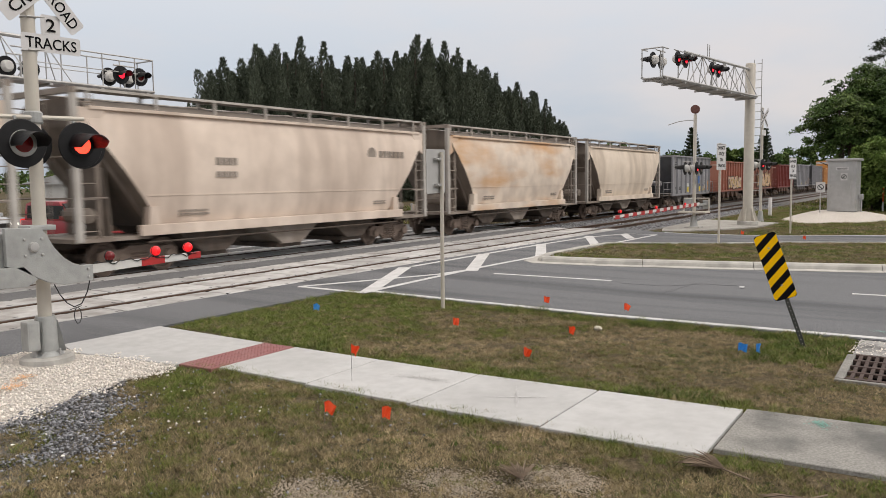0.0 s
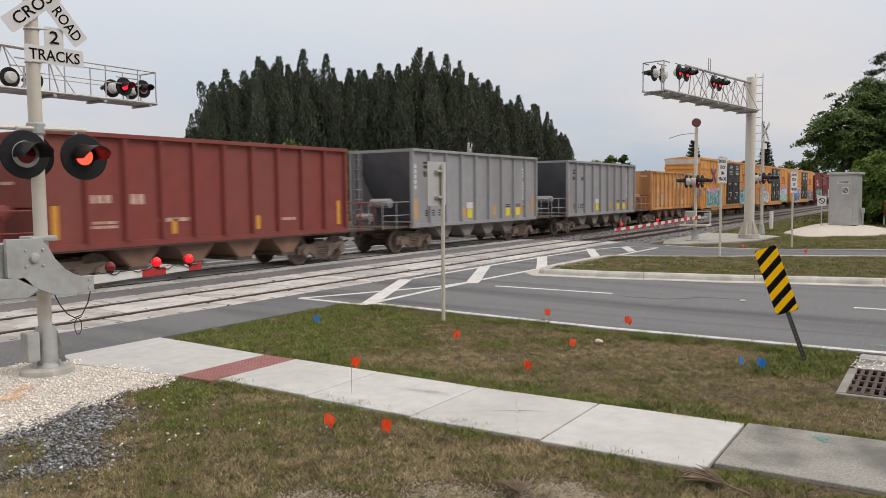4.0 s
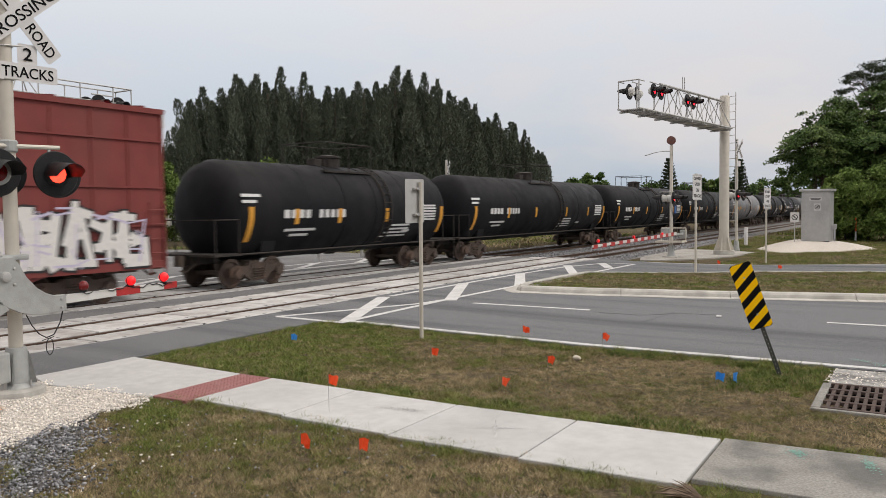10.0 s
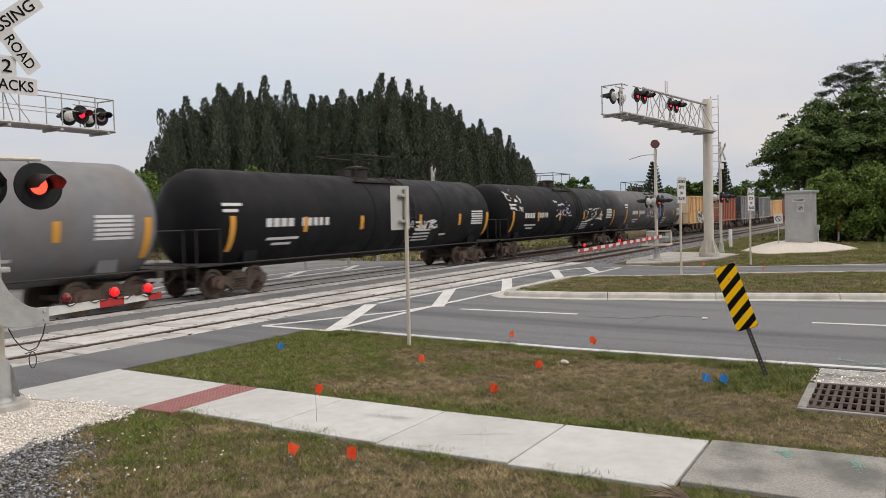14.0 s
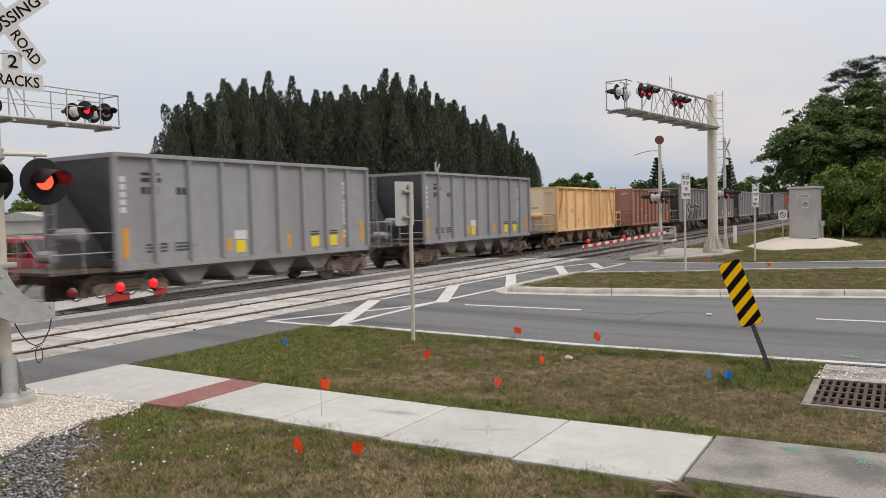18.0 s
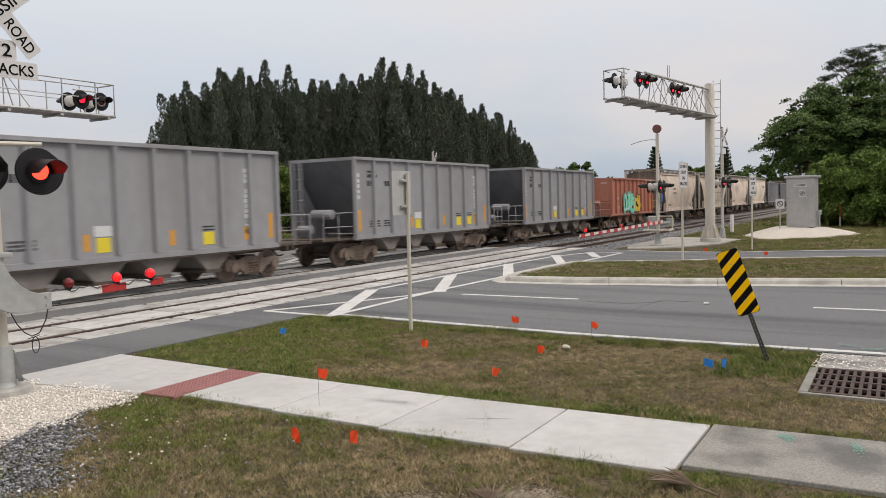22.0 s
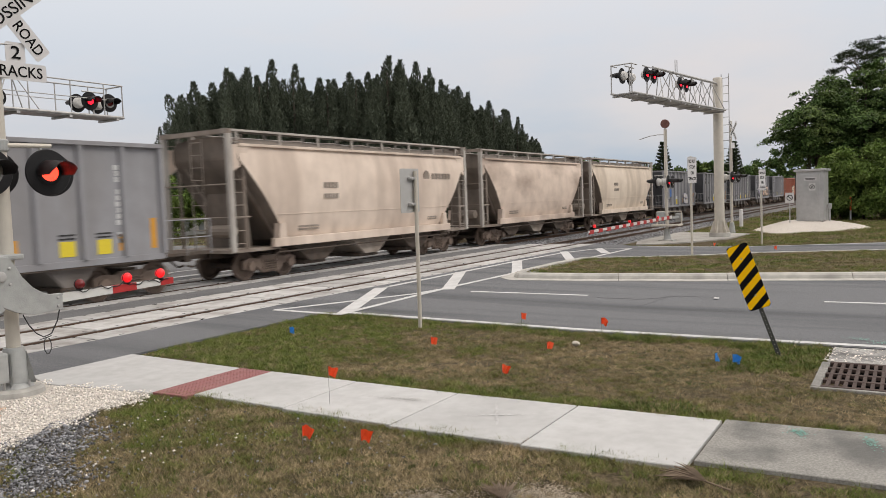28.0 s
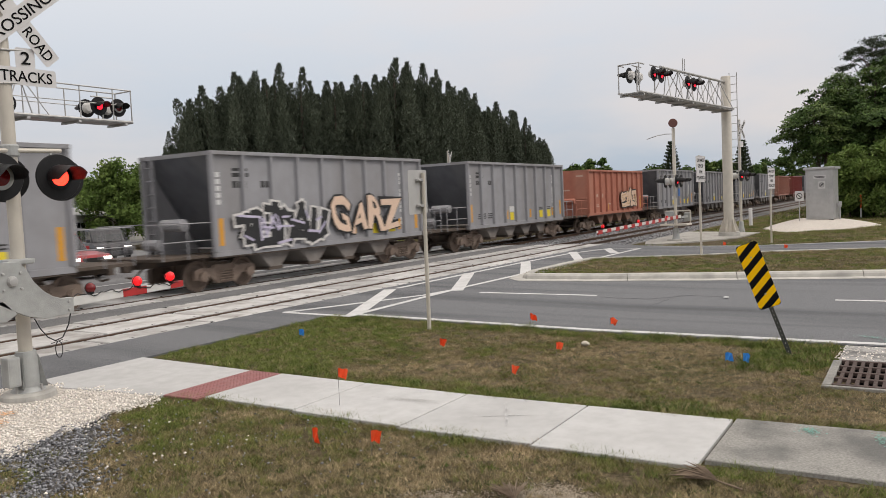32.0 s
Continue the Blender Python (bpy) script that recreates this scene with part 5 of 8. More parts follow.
# The cars in their order, by the stretch that each one's body takes up along the track at the start.
covered_hopper(-5.3, 9.35, BEIGE_B, "beige covered hopper car, rusty and dusty", 1)
covered_hopper(10.6, 25.45, BEIGE_A, "dusty beige covered hopper car with a faded emblem", 1)
covered_hopper(26.95, 40.35, BEIGE_B, "beige covered hopper car streaked with orange rust", 0)
covered_hopper(41.75, 55.3, BEIGE_C, "pale cream covered hopper car", 0)
grey_hopper(58.2, 69.0)
brown_hopper(72.75, 83.2, piece=lambda c, h: graffiti(c, -h + 3.0, 1.3, 5.2, 1.15, -1.578, ("", "black", "peach", "gold"), 3, 6), label="oxide-brown open hopper car with pink and black graffiti")
brown_hopper(87.2, 97.7, BROWN_DULL, piece=lambda c, h: graffiti(c, -h + 1.8, 1.35, 7.4, 1.5, -1.578, ("", "black", "tan", "peach"), 5, 7), label="dull brown open hopper car with large tan graffiti")
brown_hopper(101.8, 112.4, RED_PAINT, label="red-oxide open hopper car")
grey_hopper(116.3, 127.0)
grey_hopper(130.8, 141.5)
brown_hopper(145.0, 154.9, ORANGE_PAINT, 3.75, label="rusty orange open hopper car with patched sides", piece=rusty_marks)
YB = -1.535
boxcar(157.75, 177.7, BOXCAR_YELLOW, "ochre-yellow high boxcar with black doors and cyan graffiti", pieces=((-8.3, 1.0, 5.8, 1.75, YB, ("pink", "white", "teal", "lilac"), 11, 6), (4.4, .9, 4.2, 1.8, YB, ("", "navy", "cyan", "white"), 12, 4)))
boxcar(179.8, 199.5, BOXCAR_YELLOW, "ochre-yellow high boxcar with black doors and pale graffiti", pieces=((-7.6, .95, 5.0, 1.7, YB, ("pink", "black", "white", "mint"), 13, 5), (4.0, .95, 5.7, 2.1, YB, ("pink", "black", "lilac", "white", "mint"), 14, 7)))
boxcar(201.7, 221.8, BOXCAR_YELLOW, "ochre-yellow high boxcar with black doors and blue graffiti", pieces=((-8.6, .9, 6.6, 2.0, YB, ("", "white", "blue", "sky", "navy"), 15, 6), (4.3, .9, 5.3, 1.7, YB, ("", "white", "navy", "lilac"), 16, 6)))
boxcar(224.2, 243.9, BOXCAR_RED, "maroon high boxcar with teal and white graffiti", True, pieces=((-9.0, 1.0, 7.2, 1.75, YB, ("", "black", "teal", "gold", "sky"), 17, 8), (4.9, .95, 4.4, 1.85, YB, ("", "black", "white", "lilac"), 19, 6)))
tank_car(245.60, 259.30, TANK_BLACK, "short black tank car with a yellow placard")
tank_car(259.60, 279.20, TANK_BLACK, "long black tank car", False)
tank_car(279.50, 298.60, TANK_BLACK, "long black tank car with white stencilling")
tank_car(298.90, 317.90, TANK_BLACK, "long black tank car")
tank_car(318.20, 337.15, TANK_GREY, "grey tank car with ochre lettering", yellow=True)
tank_car(337.45, 356.80, TANK_BLACK, "long black tank car with small white tags", tags=((1.5, -.35, 2.2, .3, "white", 31),))
tank_car(357.10, 376.25, TANK_BLACK, "long black tank car with white graffiti tags", tags=((-8.6, .1, 1.6, 1.0, "white", 32), (-2.5, -.1, 2.5, .7, "lilac", 33), (2.6, -.3, 3.2, .6, "white", 34)))
tank_car(376.55, 395.65, TANK_DARK, "dark grey tank car with a lilac tag", tags=((-3.0, -.3, 4.4, .8, "lilac", 35),))
brown_hopper(398.05, 408.3, YELLOW_PAINT, 3.72, label="faded yellow open hopper car with large white graffiti", braces=True, ribs=8, piece=lambda c, h: graffiti(c, -h + 2.83, 0.99, 5.99, 1.25, -1.578, ("", "black", "white"), 21, text="GARS"))
brown_hopper(411.95, 422.45, BROWN_PAINT, 3.8)
grey_hopper(426.7, 437.5)
grey_hopper(441.5, 452.1)
brown_hopper(456.0, 466.3, YELLOW_PAINT, 3.66, label="faded yellow open hopper car", braces=True, ribs=8)
brown_hopper(470.35, 480.95, BROWN_DULL, 3.75)
grey_hopper(484.6, 495.5, lambda c, h: graffiti(c, -h + 2.5, 1.05, 5.6, 1.55, -1.578, ("", "white", "black"), 22, text="SEPTR"))
grey_hopper(499.6, 510.1)
grey_hopper(514.1, 524.8, None, 2)
grey_hopper(528.9, 539.6)
grey_hopper(543.8, 554.6)
brown_hopper(558.3, 568.5, BROWN_PAINT, 3.7, label="oxide-brown open hopper car with green and yellow graffiti", piece=lambda c, h: (graffiti(c, -h + 2.6, 1.25, 2.5, 1.4, -1.578, ("", "teal", "mint", "white"), 23, 3), graffiti(c, -h + 5.2, 1.25, 1.4, 1.2, -1.578, ("", "black", "gold"), 24, 2)))
covered_hopper(570.85, 584.4, BEIGE_A, "dusty beige covered hopper car with yellow tags", 2)
covered_hopper(585.75, 600.0, BEIGE_A, "dusty beige covered hopper car", 0)
covered_hopper(601.2, 614.75, BEIGE_D, "grimy beige covered hopper car", 0)
covered_hopper(616.1, 630.1, BEIGE_C, "pale cream covered hopper car, rust-stained", 1)
grey_hopper(632.8, 643.8)
grey_hopper(647.4, 658.0)
covered_hopper(660.4, 674.8, BEIGE_A, "dusty beige covered hopper car with a faded emblem", 1)
covered_hopper(676.1, 689.4, BEIGE_D, "grimy beige covered hopper car", 0)
covered_hopper(690.7, 704.5, BEIGE_C, "pale cream covered hopper car with dark numbers", 2)
grey_hopper(707.3, 717.9, lambda c, h: graffiti(c, 1.1, 1.3, 1.2, .8, -1.578, ("", "lilac", "white"), 25, 2), 2)
grey_hopper(721.9, 732.5, lambda c, h: graffiti(c, -h + 4.6, 1.2, 3.6, 1.4, -1.578, ("", "white", "black"), 26, text="GREM"))
grey_hopper(736.5, 747.1)
grey_hopper(751.4, 762.2, lambda c, h: (graffiti(c, -h + .9, 1.2, 3.9, 1.2, -1.578, ("", "white", "black", "lilac"), 27, 4), graffiti(c, -h + 5.0, 1.3, 4.3, 1.3, -1.578, ("", "black", "peach"), 28, text="GARZ")))
grey_hopper(766.1, 776.8)
brown_hopper(780.8, 791.4, BROWN_PAINT, 3.85, piece=lambda c, h: graffiti(c, 0.5, 1.4, 3.2, 1.1, -1.578, ("", "black", "peach", "tan"), 29))
for i in range(4):
    grey_hopper(795.5 + 14.7 * i, 806.2 + 14.7 * i)
brown_hopper(854.3, 864.9, BROWN_DULL)
brown_hopper(869.0, 879.6, RED_PAINT, label="red-oxide open hopper car")
for i in range(4):
    grey_hopper(883.7 + 14.7 * i, 894.4 + 14.7 * i)

# ---- signals, gates and signs ----
GALV = material("galvanised_steel", (0.46, 0.455, 0.445), 0.5, 0.4, second=(0.37, 0.365, 0.36), grain=8, amount=0.6, third=(0.27, 0.26, 0.25), patch=1.5, patch_amount=0.4)
CAST = material("cast_aluminium_grey", (0.40, 0.41, 0.40), 0.6, 0.3, second=(0.32, 0.325, 0.32), grain=10, amount=0.5, third=(0.24, 0.24, 0.235), patch=2.5, patch_amount=0.35)
MAST_PAINT = material("pale_mast_paint", (0.58, 0.54, 0.47), 0.55, 0.15, second=(0.47, 0.44, 0.39), grain=5, amount=0.5, third=(0.40, 0.37, 0.33), patch=1.2, patch_amount=0.35)
SIGN_WHITE = material("white_sign_sheeting", (0.62, 0.61, 0.61), 0.55, second=(0.55, 0.54, 0.54), grain=5, amount=0.4)
SIGN_BLACK = material("black_sign_letters", (0.008, 0.008, 0.009), 0.7, grain=20, spec=0.08)
SIGN_BACK = material("bare_aluminium_sign_back", (0.46, 0.455, 0.445), 0.6, 0.2, second=(0.38, 0.375, 0.365), grain=4, amount=0.6)
LAMP_BLACK = material("black_lamp_paint", (0.010, 0.010, 0.011), 0.55, second=(0.016, 0.016, 0.018), grain=12, spec=0.25)
BOWL_WHITE = material("pale_lamp_housing", (0.60, 0.59, 0.57), 0.6, second=(0.50, 0.49, 0.475), grain=8, amount=0.5)
HOOD_BLACK = material("black_hood_paint", (0.022, 0.022, 0.024), 0.4, grain=12)
LENS_LIT = material("lit_red_lens", (0.5, 0.02, 0.01), 0.3, emit=((1.0, 0.035, 0.018), 3.6), bump=0)
LENS_SMALL = material("lit_small_red_lens", (0.5, 0.01, 0.01), 0.3, emit=((1.0, 0.010, 0.018), 0.65), bump=0)
LENS_FAR = material("lit_far_red_lens", (0.5, 0.01, 0.01), 0.3, emit=((1.0, 0.010, 0.028), 2.2), bump=0)
LENS_DARK = material("unlit_red_lens", (0.16, 0.008, 0.01), 0.2, grain=30, bump=0)
ARM_WHITE = material("white_gate_sheeting", (0.62, 0.62, 0.60), 0.55, second=(0.5, 0.5, 0.48), grain=8, amount=0.5)
ARM_RED = material("red_gate_sheeting", (0.42, 0.025, 0.025), 0.5, second=(0.32, 0.02, 0.02), grain=8, amount=0.5)
MARK_YELLOW = material("yellow_marker_sheeting", (0.98, 0.57, 0.003), 0.6, second=(0.90, 0.50, 0.003), grain=7, amount=0.5, spec=0.1)
CABLE = material("black_cable", (0.012, 0.012, 0.012), 0.5, grain=30)
BELL = material("red_brown_bell", (0.20, 0.09, 0.075), 0.6, 0.2, grain=10)
BLUE_SIGN = material("blue_sign", (0.03, 0.13, 0.40), 0.5, grain=10)


def flasher(parent, x, y, z, turn, lit, name="flashing_lamp", lens=None):
    """A round crossing lamp with a black disc, a hooded red lens and a bowl behind; it faces -y before it is turned."""
    lamp = part(name, lathe([(.05, .20), (.12, .19), (.17, .12), (.18, .02), (.16, .0)], 20, "y"), BOWL_WHITE, parent, "hooded red crossing lamp, " + ("lit" if lit else "dark"), True, pose(x, y, z, 0, 0, turn))
    part("background_disc", lathe([(.30, .012), (.305, .0), (.295, -.015), (.16, -.02)], 32, "y"), LAMP_BLACK, lamp)
    part("lens", lathe([(.14, -.022), (.135, -.04), (.09, -.052), (.02, -.058)], 24, "y"), (lens or LENS_FAR) if lit else LENS_DARK, lamp, "lit red lens" if lit else "dark red lens", True)
    part("lens_ring", lathe([(.165, -.02), (.168, -.04), (.152, -.045)], 24, "y"), GALV if not lit else LAMP_BLACK, lamp)
    bm = bmesh.new()
    rows = []
    for k in range(8):
        d = -.02 - .062 * k
        a1 = radians(104 - (2 * k if k < 6 else 2 * k + 14 * (k - 5)))
        rows.append([bm.verts.new((.165 * math.sin(a), d, .165 * math.cos(a) - .006 * k)) for a in [a1 * (i / 8 - 1) for i in range(17)]])
    for a, b in zip(rows, rows[1:]):
        for i in range(16):
            bm.faces.new((a[i], a[i + 1], b[i + 1], b[i]))
    bmesh.ops.solidify(bm, geom=bm.faces[:], thickness=.006)
    part("hood", bm, HOOD_BLACK, lamp, smooth=True)
    return lamp


def blade(parent, name, w, h, m, mat=None, label="", back=None, round_=.03):
    """A thin sign plate facing -y with rounded corners, centred on its pose."""
    bm = bmesh.new()
    pts = []
    for sx, sz, a0 in ((1, -1, -90), (1, 1, 0), (-1, 1, 90), (-1, -1, 180)):
        for k in range(4):
            a = radians(a0 + 30 * k)
            pts.append((sx * (w / 2 - round_) + round_ * math.cos(a), sz * (h / 2 - round_) + round_ * math.sin(a)))
    bm_prism(bm, pts, "y", -.003, .003)
    bmesh.ops.recalc_face_normals(bm, faces=bm.faces[:])
    return part(name, bm, mat or SIGN_WHITE, parent, label, at=m)


def text_on(parent, text, w, h, x, z, mat=None, y=-.006):
    part("lettering", fit_word(word(text, mat or SIGN_BLACK), w, h), None, parent, at=(x - w / 2, y, z - h / 2))


def crossbuck(root, x, y, z, turn=0, lean=0):
    a = blade(root, "crossbuck_blade", 1.36, .23, Matrix.Translation((x, y - .008, z)) @ pose(0, 0, 0, 0, 0, turn) @ pose(0, 0, 0, 0, 47 + lean, 0), label="white crossbuck blade with black letters")
    text_on(a, "RAIL", .44, .145, -.38, 0)
    text_on(a, "ROAD", .46, .145, .39, 0)
    b = blade(root, "crossbuck_blade", 1.36, .23, Matrix.Translation((x, y - .016, z)) @ pose(0, 0, 0, 0, 0, turn) @ pose(0, 0, 0, 0, -43 + lean, 0), label="white crossbuck blade with black letters")
    text_on(b, "CROSSING", 1.12, .145, 0, 0)


def near_gate():
    """The signal mast with its gate arm at the pavement."""
    r = thing("crossing_signal", "pale crossing mast with crossbuck, red lamps and a lowered gate arm", "crossing signal", (5.65, 16.5, 0))
    part("foundation", lathe([(.36, -.2), (.33, .03), (.29, .06)], 20, "z"), CONCRETE_KERB, r, "low concrete foundation")
    bm = bmesh.new()
    bm_lathe(bm, [(.22, .04), (.20, .09), (.15, .12), (.14, .5), (.12, .58)], 20, "z")
    for k in range(4):
        a = radians(45 + 90 * k)
        c, s = math.cos(a), math.sin(a)
        f = bm.faces.new([bm.verts.new(p) for p in ((.13 * c, .13 * s, .10), (.24 * c, .24 * s, .10), (.15 * c, .15 * s, .52), (.13 * c, .13 * s, .52))])
        bmesh.ops.solidify(bm, geom=[f], thickness=.02)
    part("mast_base", bm, CAST, r, "ribbed cast mast base", True)
    for k in range(4):
        a = radians(90 * k + 20)
        part("anchor_bolt", rod((.2 * math.cos(a), .2 * math.sin(a), .05), (.2 * math.cos(a), .2 * math.sin(a), .15), .02, 6), GALV, r)
    part("conduit_box", box(-.33, -.16, -.16, .02, .16, .55, .03), CAST, r)
    part("mast", lathe([(.085, .5), (.085, 5.5), (.05, 5.52)], 24, "z"), MAST_PAINT, r, "pale round steel mast", True)
    g = part("gate_mechanism", box(-1.40, -.12, -.30, .12, 1.20, 1.72, .03), CAST, r, "grey cast gate mechanism housing")
    part("cover_plate", box(-1.30, -.62, -.315, -.30, 1.26, 1.66, .01), CAST, g)
    for x in (-1.05, -.80):
        part("latch", rod((x, -.33, 1.42), (x, -.33, 1.68), .014, 6), GALV, g)
        part("latch_foot", box(x - .06, x + .06, -.335, -.31, 1.38, 1.42), GALV, g)
    part("top_bracket", box(-.25, .1, -.22, .08, 1.72, 1.79, .02), CAST, g)
    sup = part("arm_bracket", prism([(-.66, 1.78), (-.21, 1.77), (-.13, 1.66), (-.05, 1.505), (.08, 1.36), (.20, 1.28), (.31, 1.242), (.47, 1.24), (.47, 1.03), (.07, 1.01), (-.13, 1.06), (-.38, 1.185), (-.54, 1.28), (-.66, 1.31)][::-1], "y", -.40, -.33, .008), CAST, r, "sweeping cast arm bracket")
    part("pivot_cover", lathe([(.03, -.045), (.055, -.04), (.07, -.01), (.07, 0)], 16, "y", (-.32, -.40, 1.53)), GALV, sup)
    for x, z in ((-.43, 1.63), (-.21, 1.63), (-.43, 1.43), (-.21, 1.43), (.40, 1.19), (.40, 1.08)):
        part("bolt", lathe([(.008, -.02), (.018, -.016), (.018, 0)], 8, "y", (x, -.40, z)), GALV, sup)
    part("counter_arm", prism([(-1.4, 1.30), (-.45, 1.30), (-.28, 1.12), (-.42, 1.04), (-1.4, 1.08)][::-1], "y", -.40, -.34, .008), CAST, r)
    arm = part("gate_arm", prism([(.45, 1.115), (.45, 1.235), (2.27, 1.262), (2.27, 1.172)], "y", -.385, -.35, .005), ARM_WHITE, r, "short white gate arm with red patches")
    for x0, x1 in ((1.23, 1.62), (2.04, 2.272)):
        part("red_patch", prism([(x0, 1.113 + .0313 * (x0 - .45)), (x0, 1.237 + .0148 * (x0 - .45)), (x1, 1.237 + .0148 * (x1 - .45)), (x1, 1.113 + .0313 * (x1 - .45))], "y", -.389, -.346), ARM_RED, arm)
    for x, lit in ((.74, False), (1.48, True), (2.05, True)):
        l = part("arm_lamp", lathe([(.03, 1.24), (.05, 1.26), (.05, 1.27)], 12, "z", (x, -.367, 0)), LAMP_BLACK, arm, "small red gate lamp")
        zl = 1.315 + .015 * x
        part("lamp_lens", lathe([(.02, -.074), (.045, -.06), (.066, -.03), (.072, -.008), (.072, .008), (.066, .03), (.045, .06), (.02, .074)], 18, "y", (x, -.367, zl)), LENS_SMALL if lit else LENS_DARK, l, smooth=True)
        part("lamp_cage", lathe([(.074, -.007), (.078, 0), (.074, .007)], 18, "y", (x, -.367, zl)), LAMP_BLACK, l)
    bm = bmesh.new()
    prev = None
    for k in range(31):
        t = k / 30
        p = Vector((.48 + t * 1.7, -.395, 1.245 + .02 * math.sin(t * 26) + .015 * math.sin(t * 61)))
        if prev:
            bm_rod(bm, prev, p, .007, 5)
        prev = p
    part("lamp_cable", bm, CABLE, arm)
    bm = bmesh.new()
    pts = [Vector((-.02, -.3, 1.02)), Vector((.03, -.33, .88)), Vector((.11, -.35, .76)), Vector((.20, -.36, .70)), Vector((.30, -.37, .73)), Vector((.39, -.37, .88)), Vector((.43, -.38, 1.05)), Vector((.47, -.39, 1.235))]
    for a, b in zip(pts, pts[1:]):
        bm_rod(bm, a, b, .008, 6)
    loop = [Vector((.24 + .05 * math.sin(a * .7), -.365, .58 + .11 * math.cos(a * .7))) for a in range(10)]
    for a, b in zip(loop, loop[1:]):
        bm_rod(bm, a, b, .006, 5)
    bm_rod(bm, (.14, -.36, .67), (.30, -.365, .70), .006, 5)
    part("hanging_cable", bm, CABLE, r, "slack black cable hanging from the arm")
    bar = part("crossarm", rod((-.55, -.02, 3.17), (.62, -.12, 3.19), .03, 10), MAST_PAINT, r)
    part("clamp", lathe([(.10, 3.10), (.115, 3.12), (.115, 3.24), (.10, 3.26)], 16, "z"), CAST, r)
    for x, lit in ((-.30, False), (.48, True)):
        f = flasher(r, x, -.25, 2.83, -3, lit, lens=LENS_LIT)
        part("lamp_hanger", rod((x, -.10, 3.18), (x, -.14, 2.95), .022, 8), CAST, r)
        flasher(r, x + .30, .18, 2.83, 166, lit)
    blade(r, "track_count_plate", .25, .26, pose(.24, -.10, 4.375, 0, 0, -4), label="white plate with a black 2")
    text_on(r, "2", .12, .16, .24, 4.375, y=-.112)
    p = blade(r, "tracks_plate", .77, .225, pose(.24, -.105, 4.135, 0, 0, -4), label="white plate that reads TRACKS")
    text_on(p, "TRACKS", .66, .14, 0, 0)
    for z in (4.03, 4.45):
        part("sign_strap", lathe([(.09, z - .012), (.10, z), (.09, z + .012)], 16, "z"), GALV, r)
        part("sign_brace", rod((-.06, -.09, z), (.34, -.09, z + .03), .012, 6), GALV, r)
    crossbuck(r, .16, -.11, 4.87, -4, 3)
    return r


near_gate()


def cantilever(name, origin, turn, lamps, reach, label="", pole_h=7.65, rail=1.6, posts=(0, 1.5), pair=(-.36, .36)):
    """A truss arm over the road with walkway, rail and hooded lamps; local x runs out along the arm."""
    r = thing(name, label, "cantilever signal", pose(*origin, 0, 0, turn))
    part("pole", lathe([(.26, -.05), (.24, .3), (.23, pole_h), (.20, pole_h + .06)], 28, "z"), MAST_PAINT, r, "thick pale steel pole", True)
    part("base_plate", lathe([(.5, -.1), (.5, .08), (.46, .1)], 20, "z"), CONCRETE_KERB, r)
    for k in range(6):
        a = radians(60 * k)
        part("base_rib", prism([(.2, .08), (.5, .08), (.26, .75), (.2, .75)], "y", -.015, .015), MAST_PAINT, r, at=pose(0, 0, 0, 0, 0, 60 * k))
    part("ladder", ladder(-.36, .06, 1.0, pole_h + .25, .36, "y"), GALV, r, "steel access ladder")
    n = 6
    xe = reach - 3.0
    for y in (-.42, .42):
        part("bottom_chord", rod((.2, y, 6.08), (reach, y, 6.05), .045, 8), GALV, r)
    part("top_chord", rod((.15, 0, 7.42), (xe, 0, 7.34), .06, 8), GALV, r)
    for k in range(n):
        x0, x1 = .3 + (xe - .3) * k / n, .3 + (xe - .3) * (k + 1) / n
        for y in (-.42, .42):
            part("truss_web", rod((x0, y, 6.1), ((x0 + x1) / 2, 0, 7.38), .02, 6), GALV, r)
            part("truss_web", rod(((x0 + x1) / 2, 0, 7.38), (x1, y, 6.1), .02, 6), GALV, r)
    walkway = part("walkway", box(.3, reach, -.42, .42, 6.0, 6.035), GALV, r, "open grating walkway")
    for k in range(7):
        x = .6 + (reach - .9) * k / 6
        part("cross_bar", box(x - .05, x + .05, -.5, .5, 5.93, 6.0), GALV, walkway)
    for x in [reach - .02 - q for q in posts]:
        for y in (-.42, .42):
            part("rail_post", rod((x, y, 6.03), (x, y, 7.12), .022, 6), GALV, r)
    for y in (-.42, .42):
        part("handrail", rod((reach - rail, y, 7.12), (reach, y, 7.12), .024, 6), GALV, r)
        if rail > 2:
            part("handrail", rod((reach - rail, y, 6.6), (reach, y, 6.6), .016, 6), GALV, r)
    if rail < 2:
        for x in (reach * .48, reach * .5):
            part("antenna", rod((x, .0, 7.3), (x, .0, 7.95), .018, 6), GALV, r)
    part("handrail", rod((reach, -.42, 7.12), (reach, .42, 7.12), .026, 6), GALV, r)
    for x, z, lit, *way in lamps:
        part("lamp_post", rod((x, 0, 6.05), (x, 0, z + .35), .03, 8), GALV, r)
        part("lamp_bar", rod((x + pair[0] - .04, 0, z + .36), (x + pair[-1] + .04, 0, z + .36), .025, 8), GALV, r)
        for dx, on in zip(pair, (lit, not lit and not way)):
            for y, turned in ((.34, 180), (-.34, 0)) if not way else ((.14, 180),) if way[0] > 0 else ((-.14, 0),):
                flasher(r, x + dx, y, z, turned, on or (lit and bool(way)))
    return r


